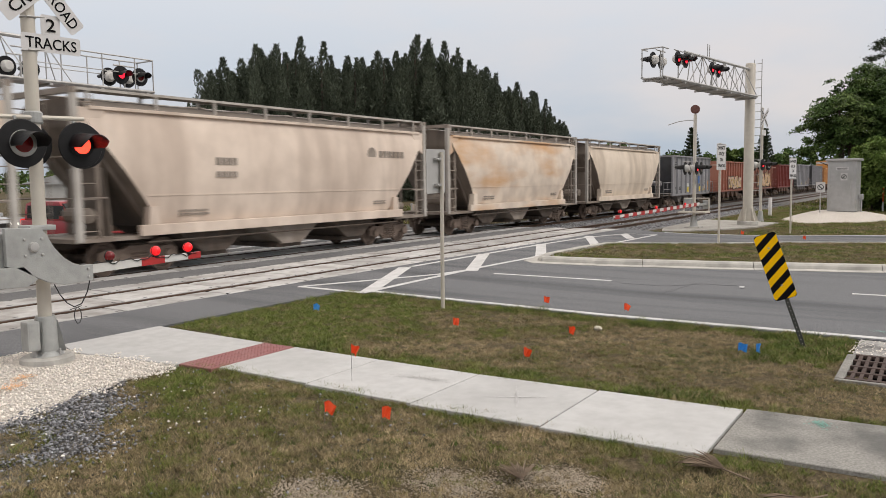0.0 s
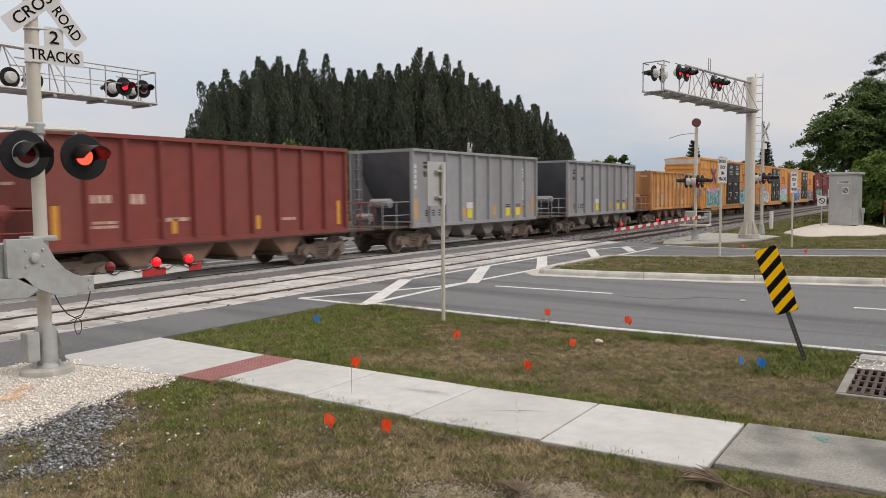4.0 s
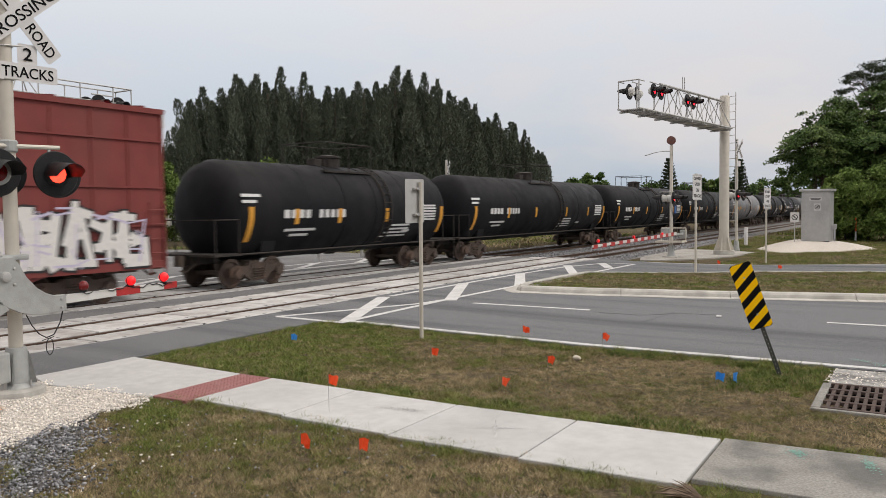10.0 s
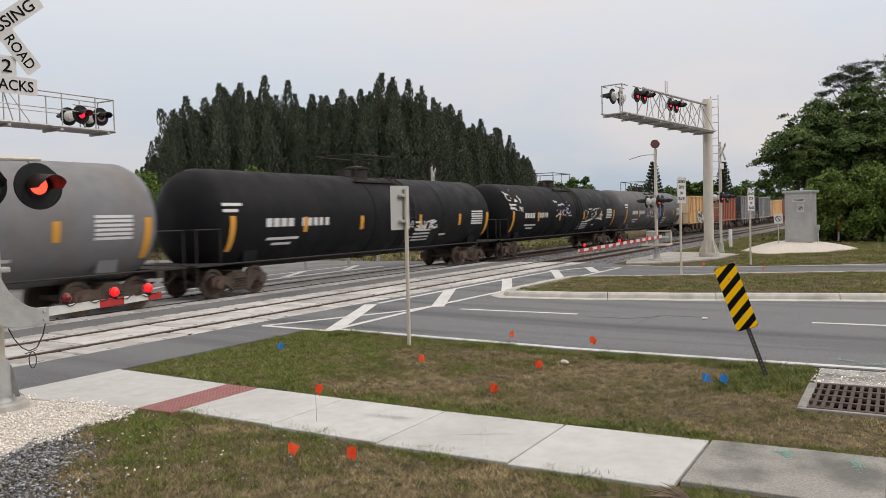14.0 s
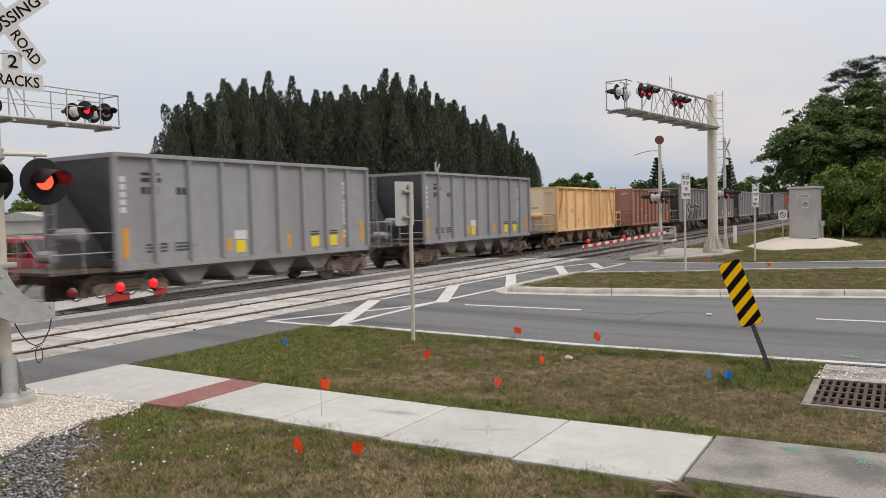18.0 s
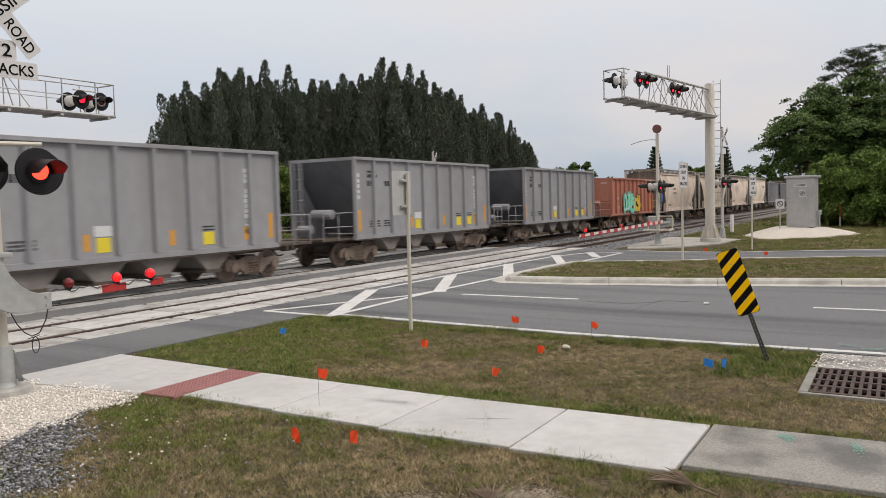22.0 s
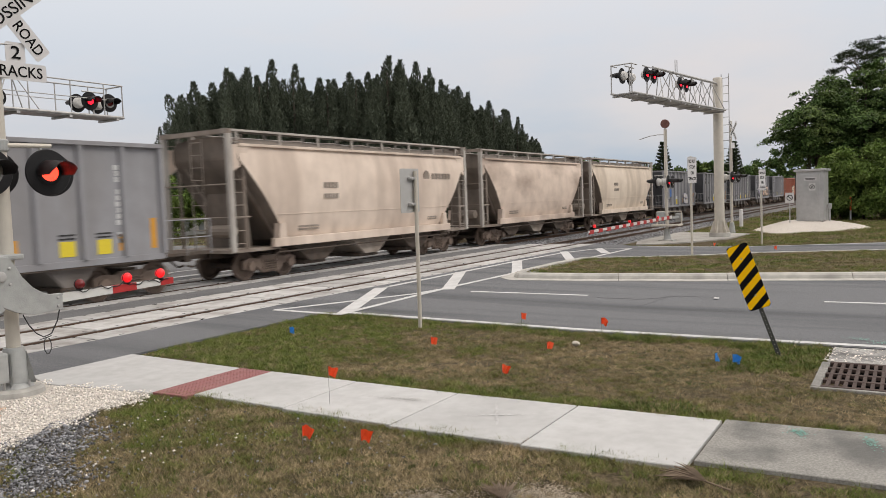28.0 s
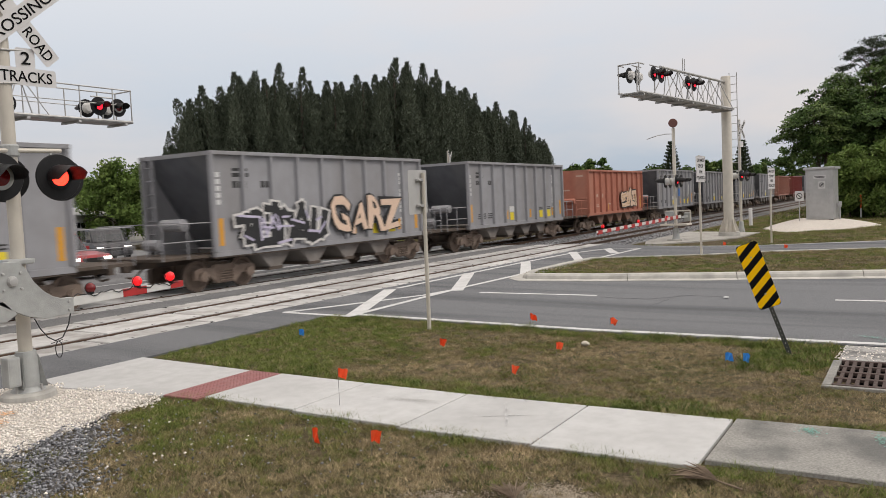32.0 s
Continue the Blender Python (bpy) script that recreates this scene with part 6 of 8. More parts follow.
cantilever("cantilever_signal", (40.0, 14.65, .07), 172.85, ((10.1, 6.75, False, -1), (8.45, 6.95, True, 1), (4.9, 6.9, True, 1)), 10.85, rail=.5, posts=(0,), label="steel cantilever with truss arm and red lamps over the far lanes")
cantilever("cantilever_signal", (6.2, 30.0, -.55), 0, ((10.26, 6.52, True), (6.75, 6.45, False, 1)), 11.1, label="steel cantilever with truss arm beyond the tracks", rail=4.4, posts=(0, .7, 1.9, 3.3))


def far_gate():
    r = thing("crossing_signal", "slim crossing mast with bell, lamps and long striped arm", "crossing signal", (36.56, 16.33, 0))
    part("foundation", box(-.35, .35, -.35, .35, -.2, .05, .03), CONCRETE_KERB, r)
    part("mast_base", lathe([(.2, .05), (.17, .1), (.12, .55)], 16, "z"), CAST, r, smooth=True)
    part("mast", lathe([(.075, .4), (.075, 5.2), (.06, 5.22)], 16, "z"), MAST_PAINT, r, smooth=True)
    part("bell", lathe([(.04, -.09), (.2, -.08), (.2, .05), (.05, .1)], 18, "x", (0, 0, 5.45)), BELL, r, "rusty red warning bell", True)
    part("bell_stem", rod((0, 0, 5.2), (0, 0, 5.32), .04, 8), GALV, r)
    bm = bmesh.new()
    pts = [Vector((0, 0, 4.95)), Vector((0, .35, 4.97)), Vector((0, .75, 4.93)), Vector((0, 1.25, 4.8))]
    for a, b in zip(pts, pts[1:]):
        bm_rod(bm, a, b, .02, 6)
    part("antenna_arm", bm, GALV, r)
    part("crossarm", rod((-.45, 0, 3.05), (.45, 0, 3.05), .03, 8), GALV, r)
    part("crossarm", rod((0, -.1, 3.05), (0, .55, 3.05), .025, 8), GALV, r)
    for x, lit in ((-.38, True), (.38, False)):
        flasher(r, x, -.2, 2.75, 0, lit)
        flasher(r, x, .32, 2.75, 180, lit)
    part("notice_plate", box(-.14, .14, -.20, -.19, 2.05, 2.4), BLUE_SIGN, r, "small blue plate")
    part("gate_mechanism", box(-.15, .4, .05, .45, .95, 1.35, .03), CAST, r, "grey gate mechanism housing")
    bm = bmesh.new()
    for y in (-.55, .6):
        bm_rod(bm, (-.3, y, .75), (.5, y, .75), .03, 6)
        bm_rod(bm, (.5, y, .75), (.5, y, 1.35), .03, 6)
    bm_rod(bm, (-.3, -.55, .75), (-.3, .6, .75), .03, 6)
    bm_rod(bm, (.5, -.55, 1.35), (.5, .6, 1.35), .03, 6)
    bm_box(bm, -.35, .55, -.6, .65, .68, .75)
    part("service_frame", bm, MAST_PAINT, r)
    part("counterweight", box(.9, 1.15, -.45, -.15, .85, 1.25, .03), CAST, r)
    part("counter_arm", box(-.2, 1.1, -.34, -.28, 1.02, 1.12), CAST, r)
    arm = part("gate_arm", prism([(-11.2, .96), (-11.2, 1.04), (-.3, 1.18), (-.3, 1.04)], "y", -.33, -.29), ARM_WHITE, r, "long lowered gate arm, red and white")
    for k in range(12):
        x = -.8 - k * .9
        za, zb = 1.02 - .009 * k, 1.18 - .012 * k
        part("red_patch", prism([(x - .42, za - .007), (x, za), (x, zb), (x - .42, zb - .004)][::-1], "y", -.334, -.286), ARM_RED, arm)
    for x in (-10.6, -6.6, -2.6):
        l = part("arm_lamp", lathe([(.05, -.04), (.062, -.02), (.062, .02), (.05, .04)], 14, "y", (x, -.31, 1.17)), LENS_SMALL, arm, "small lit red gate lamp")
        part("lamp_cage", lathe([(.066, -.008), (.07, 0), (.066, .008)], 14, "y", (x, -.31, 1.17)), LAMP_BLACK, l)
    return r


far_gate()


def crossbuck_mast(x, y, zc, label, lamps=True, turn=0):
    r = thing("crossing_signal", label, "crossing signal", pose(x, y, 0, 0, 0, turn))
    part("mast", lathe([(.07, -.1), (.07, zc + .5), (.05, zc + .52)], 14, "z"), MAST_PAINT, r, smooth=True)
    part("mast_base", lathe([(.2, -.1), (.16, .1), (.11, .5)], 14, "z"), CAST, r, smooth=True)
    crossbuck(r, 0, -.1, zc)
    blade(r, "track_count_plate", .5, .3, pose(0, -.1, zc - .8), label="white plate under the crossbuck")
    if lamps:
        part("crossarm", rod((-.45, 0, 3.2), (.45, 0, 3.2), .03, 8), GALV, r)
        for dx, lit in ((-.38, True), (.38, False)):
            flasher(r, dx, -.22, 2.95, 0, lit)
            flasher(r, dx, .22, 2.95, 180, not lit)
    return r


crossbuck_mast(44.0, 14.82, 5.45, "crossing mast with crossbuck and red lamps beside the cantilever pole", turn=-12)
crossbuck_mast(38.0, 29.5, 4.67, "crossbuck mast on the far side of the tracks", False, 20)


def square_post(h, r=.03):
    bm = bmesh.new()
    bm_box(bm, -r, r, -r, r, -.4, h)
    return bm


def sign_post_back():
    """A sign seen from behind on a slim post."""
    r = thing("road_sign", "bare grey back of a road sign on a slim pale post", "road sign", pose(12.0, 14.34, gz(14.34), .9, -.8, 0))
    part("post", rod((0, 0, -.3), (0, 0, 2.88), .036, 12), MAST_PAINT, r, smooth=True)
    blade(r, "sign_plate", .61, .80, pose(-.12, .05, 2.53, 0, 0, 180), SIGN_BACK)
    for z in (2.28, 2.75):
        b = part("bracket", box(-.20, .06, -.015, .045, z - .025, z + .025, .008), GALV, r)
        part("bolt", lathe([(.01, -.04), (.022, -.03), (.022, 0)], 8, "y", (-.17, -.01, z)), GALV, b)
    return r


sign_post_back()


def stop_sign_plate(x, y, h, turn, label):
    r = thing("road_sign", label, "road sign", pose(x, y, gz(y), 0, 0, turn))
    part("post", rod((0, .04, -.3), (0, .04, h), .04, 10), MAST_PAINT, r, smooth=True)
    p = blade(r, "sign_plate", .61, .89, pose(0, -.01, h - .47), label="white sign that reads DO NOT STOP ON TRACKS")
    for i, (t, w) in enumerate((("DO NOT", .46), ("STOP", .36), ("ON", .18), ("TRACKS", .48))):
        text_on(p, t, w, .115, 0, .30 - .2 * i)
    bm = bmesh.new()
    for x0, x1, z0, z1 in ((-.28, .28, .41, .418), (-.28, .28, -.418, -.41), (-.288, -.28, -.418, .418), (.28, .288, -.418, .418)):
        bm_box(bm, x0, x1, -.005, -.002, z0, z1)
    part("border", bm, SIGN_BLACK, p)
    return r


stop_sign_plate(27.45, 13.0, 3.55, -16, "tall white sign reading DO NOT STOP ON TRACKS, in grass")
stop_sign_plate(35.5, 11.97, 3.2, -18, "tall white sign reading DO NOT STOP ON TRACKS, verge")


def marker_sign():
    """The knocked-over hazard marker with slanting stripes."""
    base = Vector((11.78, 8.14, gz(8.14)))
    up = Vector((-.02, .50, 1.42)).normalized()
    side = Vector((.12, -1, .36)).normalized()
    side = (side - up * side.dot(up)).normalized()
    normal = up.cross(side).normalized()
    if normal.x > 0:
        normal = -normal
    m = Matrix((side, -normal, up)).transposed().to_4x4()
    m.translation = base
    r = thing("hazard_marker", "leaning hazard marker with black and yellow slanting stripes", "road sign", m)
    bm = bmesh.new()
    bm_prism(bm, [(-.03, .0), (-.03, .03), (-.012, .03), (-.012, .008), (.012, .008), (.012, .03), (.03, .03), (.03, .0)], "z", -.35, 1.55)
    bmesh.ops.recalc_face_normals(bm, faces=bm.faces[:])
    part("post", bm, material("dark_green_post", (0.05, 0.055, 0.05), 0.6, 0.4, second=(0.1, 0.1, 0.095), grain=14), r, "dark perforated steel post")
    bm = bmesh.new()
    for k in range(18):
        bm_lathe(bm, [(.007, -.003), (.007, .0)], 8, "y", (0, -.001, .04 + k * .06))
    tagged(part("post_holes", bm, GALV, r), kind="stuff")
    w, h, z0 = .305, .96, 0.70
    p = blade(r, "marker_plate", w, h, pose(.0, -.012, z0 + h / 2), SIGN_BLACK, "black plate with yellow slanting stripes", round_=.04)
    step, rise = .205, .20
    k = -1
    while k * step < h + .3:
        a0 = -h / 2 + k * step
        quad = [(-w / 2, a0), (w / 2, a0 + rise), (w / 2, a0 + rise + step / 2), (-w / 2, a0 + step / 2)]
        # keep the stripe inside the plate
        bm = bmesh.new()
        f = bm.faces.new([bm.verts.new((x, -.005, z)) for x, z in quad])
        for co, no in (((0, 0, h / 2 - .004), (0, 0, 1)), ((0, 0, -h / 2 + .004), (0, 0, -1)), ((w / 2 - .02, 0, h / 2 - .02), (1, 0, 1)), ((-w / 2 + .02, 0, h / 2 - .02), (-1, 0, 1)), ((w / 2 - .02, 0, -h / 2 + .02), (1, 0, -1)), ((-w / 2 + .02, 0, -h / 2 + .02), (-1, 0, -1))):
            bmesh.ops.bisect_plane(bm, geom=bm.verts[:] + bm.edges[:] + bm.faces[:], plane_co=co, plane_no=no, clear_outer=True)
        if bm.faces:
            ret = bmesh.ops.extrude_face_region(bm, geom=bm.faces[:])
            bmesh.ops.translate(bm, verts=[v for v in ret["geom"] if isinstance(v, bmesh.types.BMVert)], vec=(0, .0015, 0))
            bmesh.ops.recalc_face_normals(bm, faces=bm.faces[:])
            part("stripe", bm, MARK_YELLOW, p, "yellow slanting stripe")
        else:
            bm.free()
        k += 1
    for z in (.9, 1.45):
        part("bolt", lathe([(.004, -.006), (.014, -.004), (.014, 0)], 8, "y", (0, -.015, z)), GALV, r)


marker_sign()


def cabinet():
    m = material("brushed_aluminium_cabinet", (0.50, 0.50, 0.50), 0.42, 0.55, second=(0.40, 0.40, 0.40), grain=5, amount=0.5, third=(0.30, 0.30, 0.30), patch=1.0, patch_amount=0.4)
    r = thing("signal_cabinet", "tall grey aluminium equipment cabinet with warning labels", "cabinet", pose(49.0, 11.35, .28, 0, 0, -6))
    part("body", box(-.65, .65, -.72, .72, .05, 2.85, .02), m, r)
    part("roof", box(-.76, .76, -.83, .83, 2.85, 2.99, .03), m, r)
    part("plinth", box(-.6, .6, -.66, .66, -.1, .05), DARK_GAP, r)
    d = part("door", box(-.68, -.65, -.52, .52, .2, 2.7, .01), m, r, "flat cabinet door")
    part("handle", box(-.72, -.68, -.42, -.38, 1.25, 1.55, .01), GALV, d, "steel handle")
    for z in (.5, 1.4, 2.4):
        part("hinge", rod((-.69, .53, z), (-.69, .53, z + .15), .02, 8), GALV, d)
    lab = part("notice", box(-.69, -.685, -.36, .30, 2.35, 2.52), SIGN_WHITE, r, "white warning notice")
    bm = bmesh.new()
    for z, w in ((2.46, .28), (2.405, .24)):
        bm_box(bm, -.694, -.69, -.03 - w, -.03 + w, z - .015, z + .015)
    part("notice_print", bm, SIGN_BLACK, lab)
    for y0, z0 in ((-.13, 1.98),):
        pl = part("symbol_plate", box(-.70, -.69, y0 - .17, y0 + .17, z0 - .2, z0 + .2), SIGN_WHITE, r, "white plate with a barred circle")
        bm = bmesh.new()
        bm_lathe(bm, [(.14, -.703), (.14, -.701)], 20, "x", (0, y0, z0))
        part("symbol_ring", bm, SIGN_BLACK, pl)
        bm = bmesh.new()
        bm_lathe(bm, [(.105, -.708), (.105, -.704)], 20, "x", (0, y0, z0))
        part("symbol_disc", bm, SIGN_WHITE, pl)
        bm = bmesh.new()
        bm_prism(bm, [(y0 - .09, z0 + .055), (y0 - .055, z0 + .09), (y0 + .09, z0 - .055), (y0 + .055, z0 - .09)][::-1], "x", -.711, -.709)
        bm_box(bm, -.711, -.709, y0 - .025, y0 + .025, z0 - .05, z0 + .05)
        part("symbol", bm, SIGN_BLACK, pl)
    part("side_pipe", rod((.2, -.86, -.2), (.2, -.86, .75), .05, 8), m, r)
    part("side_box", box(.05, .35, -.95, -.78, .7, 1.0, .03), m, r)


cabinet()


def notice_sign():
    r = thing("notice_sign", "small white barred-circle sign on a short post beside the cabinet", "sign", pose(47.4, 12.35, .2, 0, 0, -80))
    part("post", rod((0, .03, -.3), (0, .03, 1.75), .03, 8), GALV, r)
    p = blade(r, "sign_plate", .46, .56, pose(0, -.01, 1.5), label="white plate with a barred circle")
    ring = part("ring", lathe([(.16, -.008), (.16, -.004)], 20, "y"), SIGN_BLACK, p)
    part("disc", lathe([(.125, -.012), (.125, -.009)], 20, "y"), SIGN_WHITE, p)
    part("slash", prism([(-.12, .09), (-.09, .12), (.12, -.09), (.09, -.12)], "y", -.016, -.013), SIGN_BLACK, p)


notice_sign()


def bollard(x, y, h, mat, label, top=None):
    r = thing("bollard", label, "bollard", (x, y, gz(y)))
    part("shaft", lathe([(.11, -.1), (.11, h - .04), (.08, h)], 16, "z"), mat, r, smooth=True)
    part("cap", lathe([(.115, h * .9), (.118, h * .93), (.115, h * .96)], 16, "z"), top or mat, r)
    return r


bollard(51.0, 15.58, 1.08, SIGN_WHITE, "white plastic bollard beside the ballast")
ORANGE = material("orange_plastic", (0.70, 0.10, 0.02), 0.5, second=(0.6, 0.08, 0.02), grain=12)
ob_ = thing("marker_post", "orange and white buried-cable marker post", "marker post", (60.0, 10.05, 0))
part("shaft", lathe([(.06, -.1), (.06, .75), (.06, .76)], 12, "z"), SIGN_WHITE, ob_)
part("orange_top", lathe([(.062, .55), (.062, 1.5), (.03, 1.55)], 12, "z"), ORANGE, ob_, "orange upper half")

# ---- storm drain ----
IRON = material("rusty_cast_iron", (0.075, 0.050, 0.043), 0.8, 0.2, second=(0.042, 0.030, 0.026), grain=20, amount=0.8, third=(0.11, 0.075, 0.064), patch=4, patch_amount=0.4)
drain = thing("storm_drain", "rusty cast-iron storm drain grate in a concrete frame", "drain", (0, 0, gz(6)))
# Shallow slab coloured black to stand for the darkness of a deep pit.
part("pit", box(10.0, 11.5, 5.0, 7.48, -.3, -.03), material("black_pit_shade", (0.003, 0.003, 0.003), 0.95, spec=0.0, bump=0), drain, "black sheet for the shade inside the pit")
part("frame", box(9.99, 10.06, 4.9, 7.56, -.15, .006, .01), CONCRETE_OLD, drain)
part("frame", box(10.06, 11.5, 7.46, 7.56, -.15, .012, .01), CONCRETE_OLD, drain)
for i in range(5):
    x = 10.06 + i * .352
    part("grate_bar", box(x, x + .075, 5.0, 7.46, -.09, .012, .006), IRON, drain)
for i in range(26):
    y = 5.02 + i * .094
    part("cross_bar", box(10.06, 11.53, y, y + .042, -.09, .008), IRON, drain)
slabm = material("broken_pale_concrete", (0.46, 0.455, 0.44), 0.9, second=(0.25, 0.24, 0.23), grain=14, amount=1.0, third=(0.10, 0.098, 0.095), patch=2.2, patch_amount=0.85, bump=0.8)
part("apron", box(11.54, 12.58, 4.9, 7.5, -.15, .014, .01), slabm, drain, "broken pale concrete apron")

# ---- little wire flags stuck in the grass ----
FLAG_ORANGE = material("fluorescent_orange_flag", (0.95, 0.15, 0.04), 0.6, second=(0.85, 0.11, 0.03), grain=14, bump=0.05)
FLAG_BLUE = material("blue_flag", (0.07, 0.36, 0.82), 0.6, second=(0.05, 0.30, 0.72), grain=14, bump=0.05)
WIRE = material("flag_wire", (0.25, 0.25, 0.25), 0.4, 0.8, grain=20)
FLAGS = []


def flag(x, y, h, mat, turn, colour, lean=0):
    r = thing("marker_flag", "small %s utility flag on a wire in the grass" % colour, "flag", pose(x, y, gz(y), lean, 0, 0), "utility flags in the grass")
    part("wire", rod((0, 0, -.1), (0, 0, h), .0025, 5), WIRE, r)
    bm = bmesh.new()
    n = 7
    rows = []
    rnd = random.Random(int(x * 100 + y * 10))
    ph, fold, droop = rnd.uniform(0, 6), rnd.uniform(0, 2), rnd.uniform(.01, .06)
    for i in range(n):
        k = i / (n - 1)
        rows.append([bm.verts.new((k * .12 * (1 - .08 * j * fold), (.03 * math.sin(ph + 6 * k + .7 * j)) * k ** .5, h - .005 - j * .036 - droop * k * k + .008 * math.sin(ph * 2 + 9 * k))) for j in range(4)])
    for a, b in zip(rows, rows[1:]):
        for j in range(3):
            bm.faces.new((a[j], a[j + 1], b[j + 1], b[j]))
    bmesh.ops.solidify(bm, geom=bm.faces[:], thickness=.001)
    f = part("cloth", bm, mat, r, smooth=True)
    FLAGS.append((f, turn, rnd.uniform(0, 6)))


for x, y, h, turn in ((7.02, 12.4, .46, -60), (10.2, 12.98, .22, -40), (9.15, 11.2, .16, -50), (10.75, 11.25, .18, -45), (12.5, 12.5, .30, -50), (12.52, 11.02, .30, -60), (5.75, 11.7, .2, -55), (5.85, 11.05, .22, -35)):
    flag(x, y, h, FLAG_ORANGE, turn, "orange")
for x, y, h, turn in ((10.5, 16.2, .12, -60), (10.85, 8.82, .16, -45), (11.0, 8.62, .14, -60)):
    flag(x, y, h, FLAG_BLUE, turn, "blue")
for x, y, h, turn in ((30.0, 12.85, .4, -70), (28.3, 10.5, .3, -70)):
    flag(x, y, h + (.12 if x < 30 else 0), FLAG_ORANGE, turn, "orange")

# ---- grass, stones and trees ----
def grass_paint(name, c):
    return material(name, c, 0.8, second=tuple(.55 * v for v in c), grain=5, amount=0.7, bump=0, vary=0.45, island=True, spec=0.12)


GRASS = [grass_paint("bleached_straw_blades", (0.46, 0.365, 0.225)), grass_paint("dry_straw_blades", (0.36, 0.295, 0.175)), grass_paint("brown_dead_blades", (0.24, 0.195, 0.118)),
         grass_paint("olive_grass_blades", (0.22, 0.205, 0.082)), grass_paint("green_grass_blades", (0.185, 0.225, 0.060)), grass_paint("dark_green_blades", (0.095, 0.135, 0.036))]
GRASS_DRY, GRASS_GREEN = GRASS[1], GRASS[4]
GRASS_NAMES = ("bleached straw", "dry straw-coloured", "brown dead", "olive-green", "fresh green", "dark green")
WHITE_STONE = material("white_crushed_stone", (0.80, 0.755, 0.70), 0.9, second=(0.64, 0.59, 0.53), grain=9, amount=0.5, bump=0.3, vary=0.28, island=True)
GREY_STONE = material("grey_crushed_stone", (0.28, 0.285, 0.30), 0.9, second=(0.12, 0.12, 0.13), grain=9, amount=0.8, bump=0.3, vary=0.7, island=True)
WHITE_BED = material("white_stone_bed", (0.64, 0.595, 0.54), 0.95, second=(0.42, 0.38, 0.34), grain=22, amount=0.9, bump=1.0, bump_scale=40)
GREY_BED = material("grey_stone_bed", (0.13, 0.12, 0.11), 0.95, second=(0.07, 0.065, 0.06), grain=18, amount=0.9, bump=1.0, bump_scale=35)
rng = np.random.default_rng(7)


def tri_mesh(name, verts, tris, mat):
    me = bpy.data.meshes.new(name)
    n = len(tris)
    me.vertices.add(len(verts))
    me.vertices.foreach_set("co", np.asarray(verts, np.float32).ravel())
    me.loops.add(3 * n)
    me.loops.foreach_set("vertex_index", np.asarray(tris, np.int32).ravel())
    me.polygons.add(n)
    me.polygons.foreach_set("loop_start", np.arange(0, 3 * n, 3, dtype=np.int32))
    me.materials.append(mat)
    me.update(calc_edges=True)
    return me


def gz_all(y):
    return -0.10 * np.clip((18.3 - y) / 6.8, 0, 1)


def field(x, y, s, o):
    """Smooth patches between 0 and 1 over the ground."""
    v = np.sin(x * s + o) * np.cos(y * s * 1.13 + 2 * o) + .6 * np.sin(x * s * 2.3 + y * s * 1.9 + 3 * o) + .45 * np.cos(x * s * 4.7 - y * s * 4.1 + o)
    return np.clip(.5 + .33 * v, 0, 1)


def blades(name, x, y, z, h, w, mat, label, lean=1.15):
    n = len(x)
    a, b = rng.uniform(0, 2 * np.pi, n), rng.uniform(0, 2 * np.pi, n)
    lean = lean * rng.uniform(.2, 1.6, n) * h
    dx, dy = np.cos(a) * w / 2, np.sin(a) * w / 2
    lx, ly = np.cos(b) * lean, np.sin(b) * lean
    p = np.stack([x, y, z], -1)
    side = np.stack([dx, dy, 0 * dx], -1)
    tip = p + np.stack([lx, ly, h], -1)
    v = np.stack([p - side, p + side, tip], 1).reshape(-1, 3)
    t = np.arange(3 * n).reshape(-1, 3)
    return tagged(new(name, tri_mesh(name, v, t, mat)), label, "grass", kind="stuff")


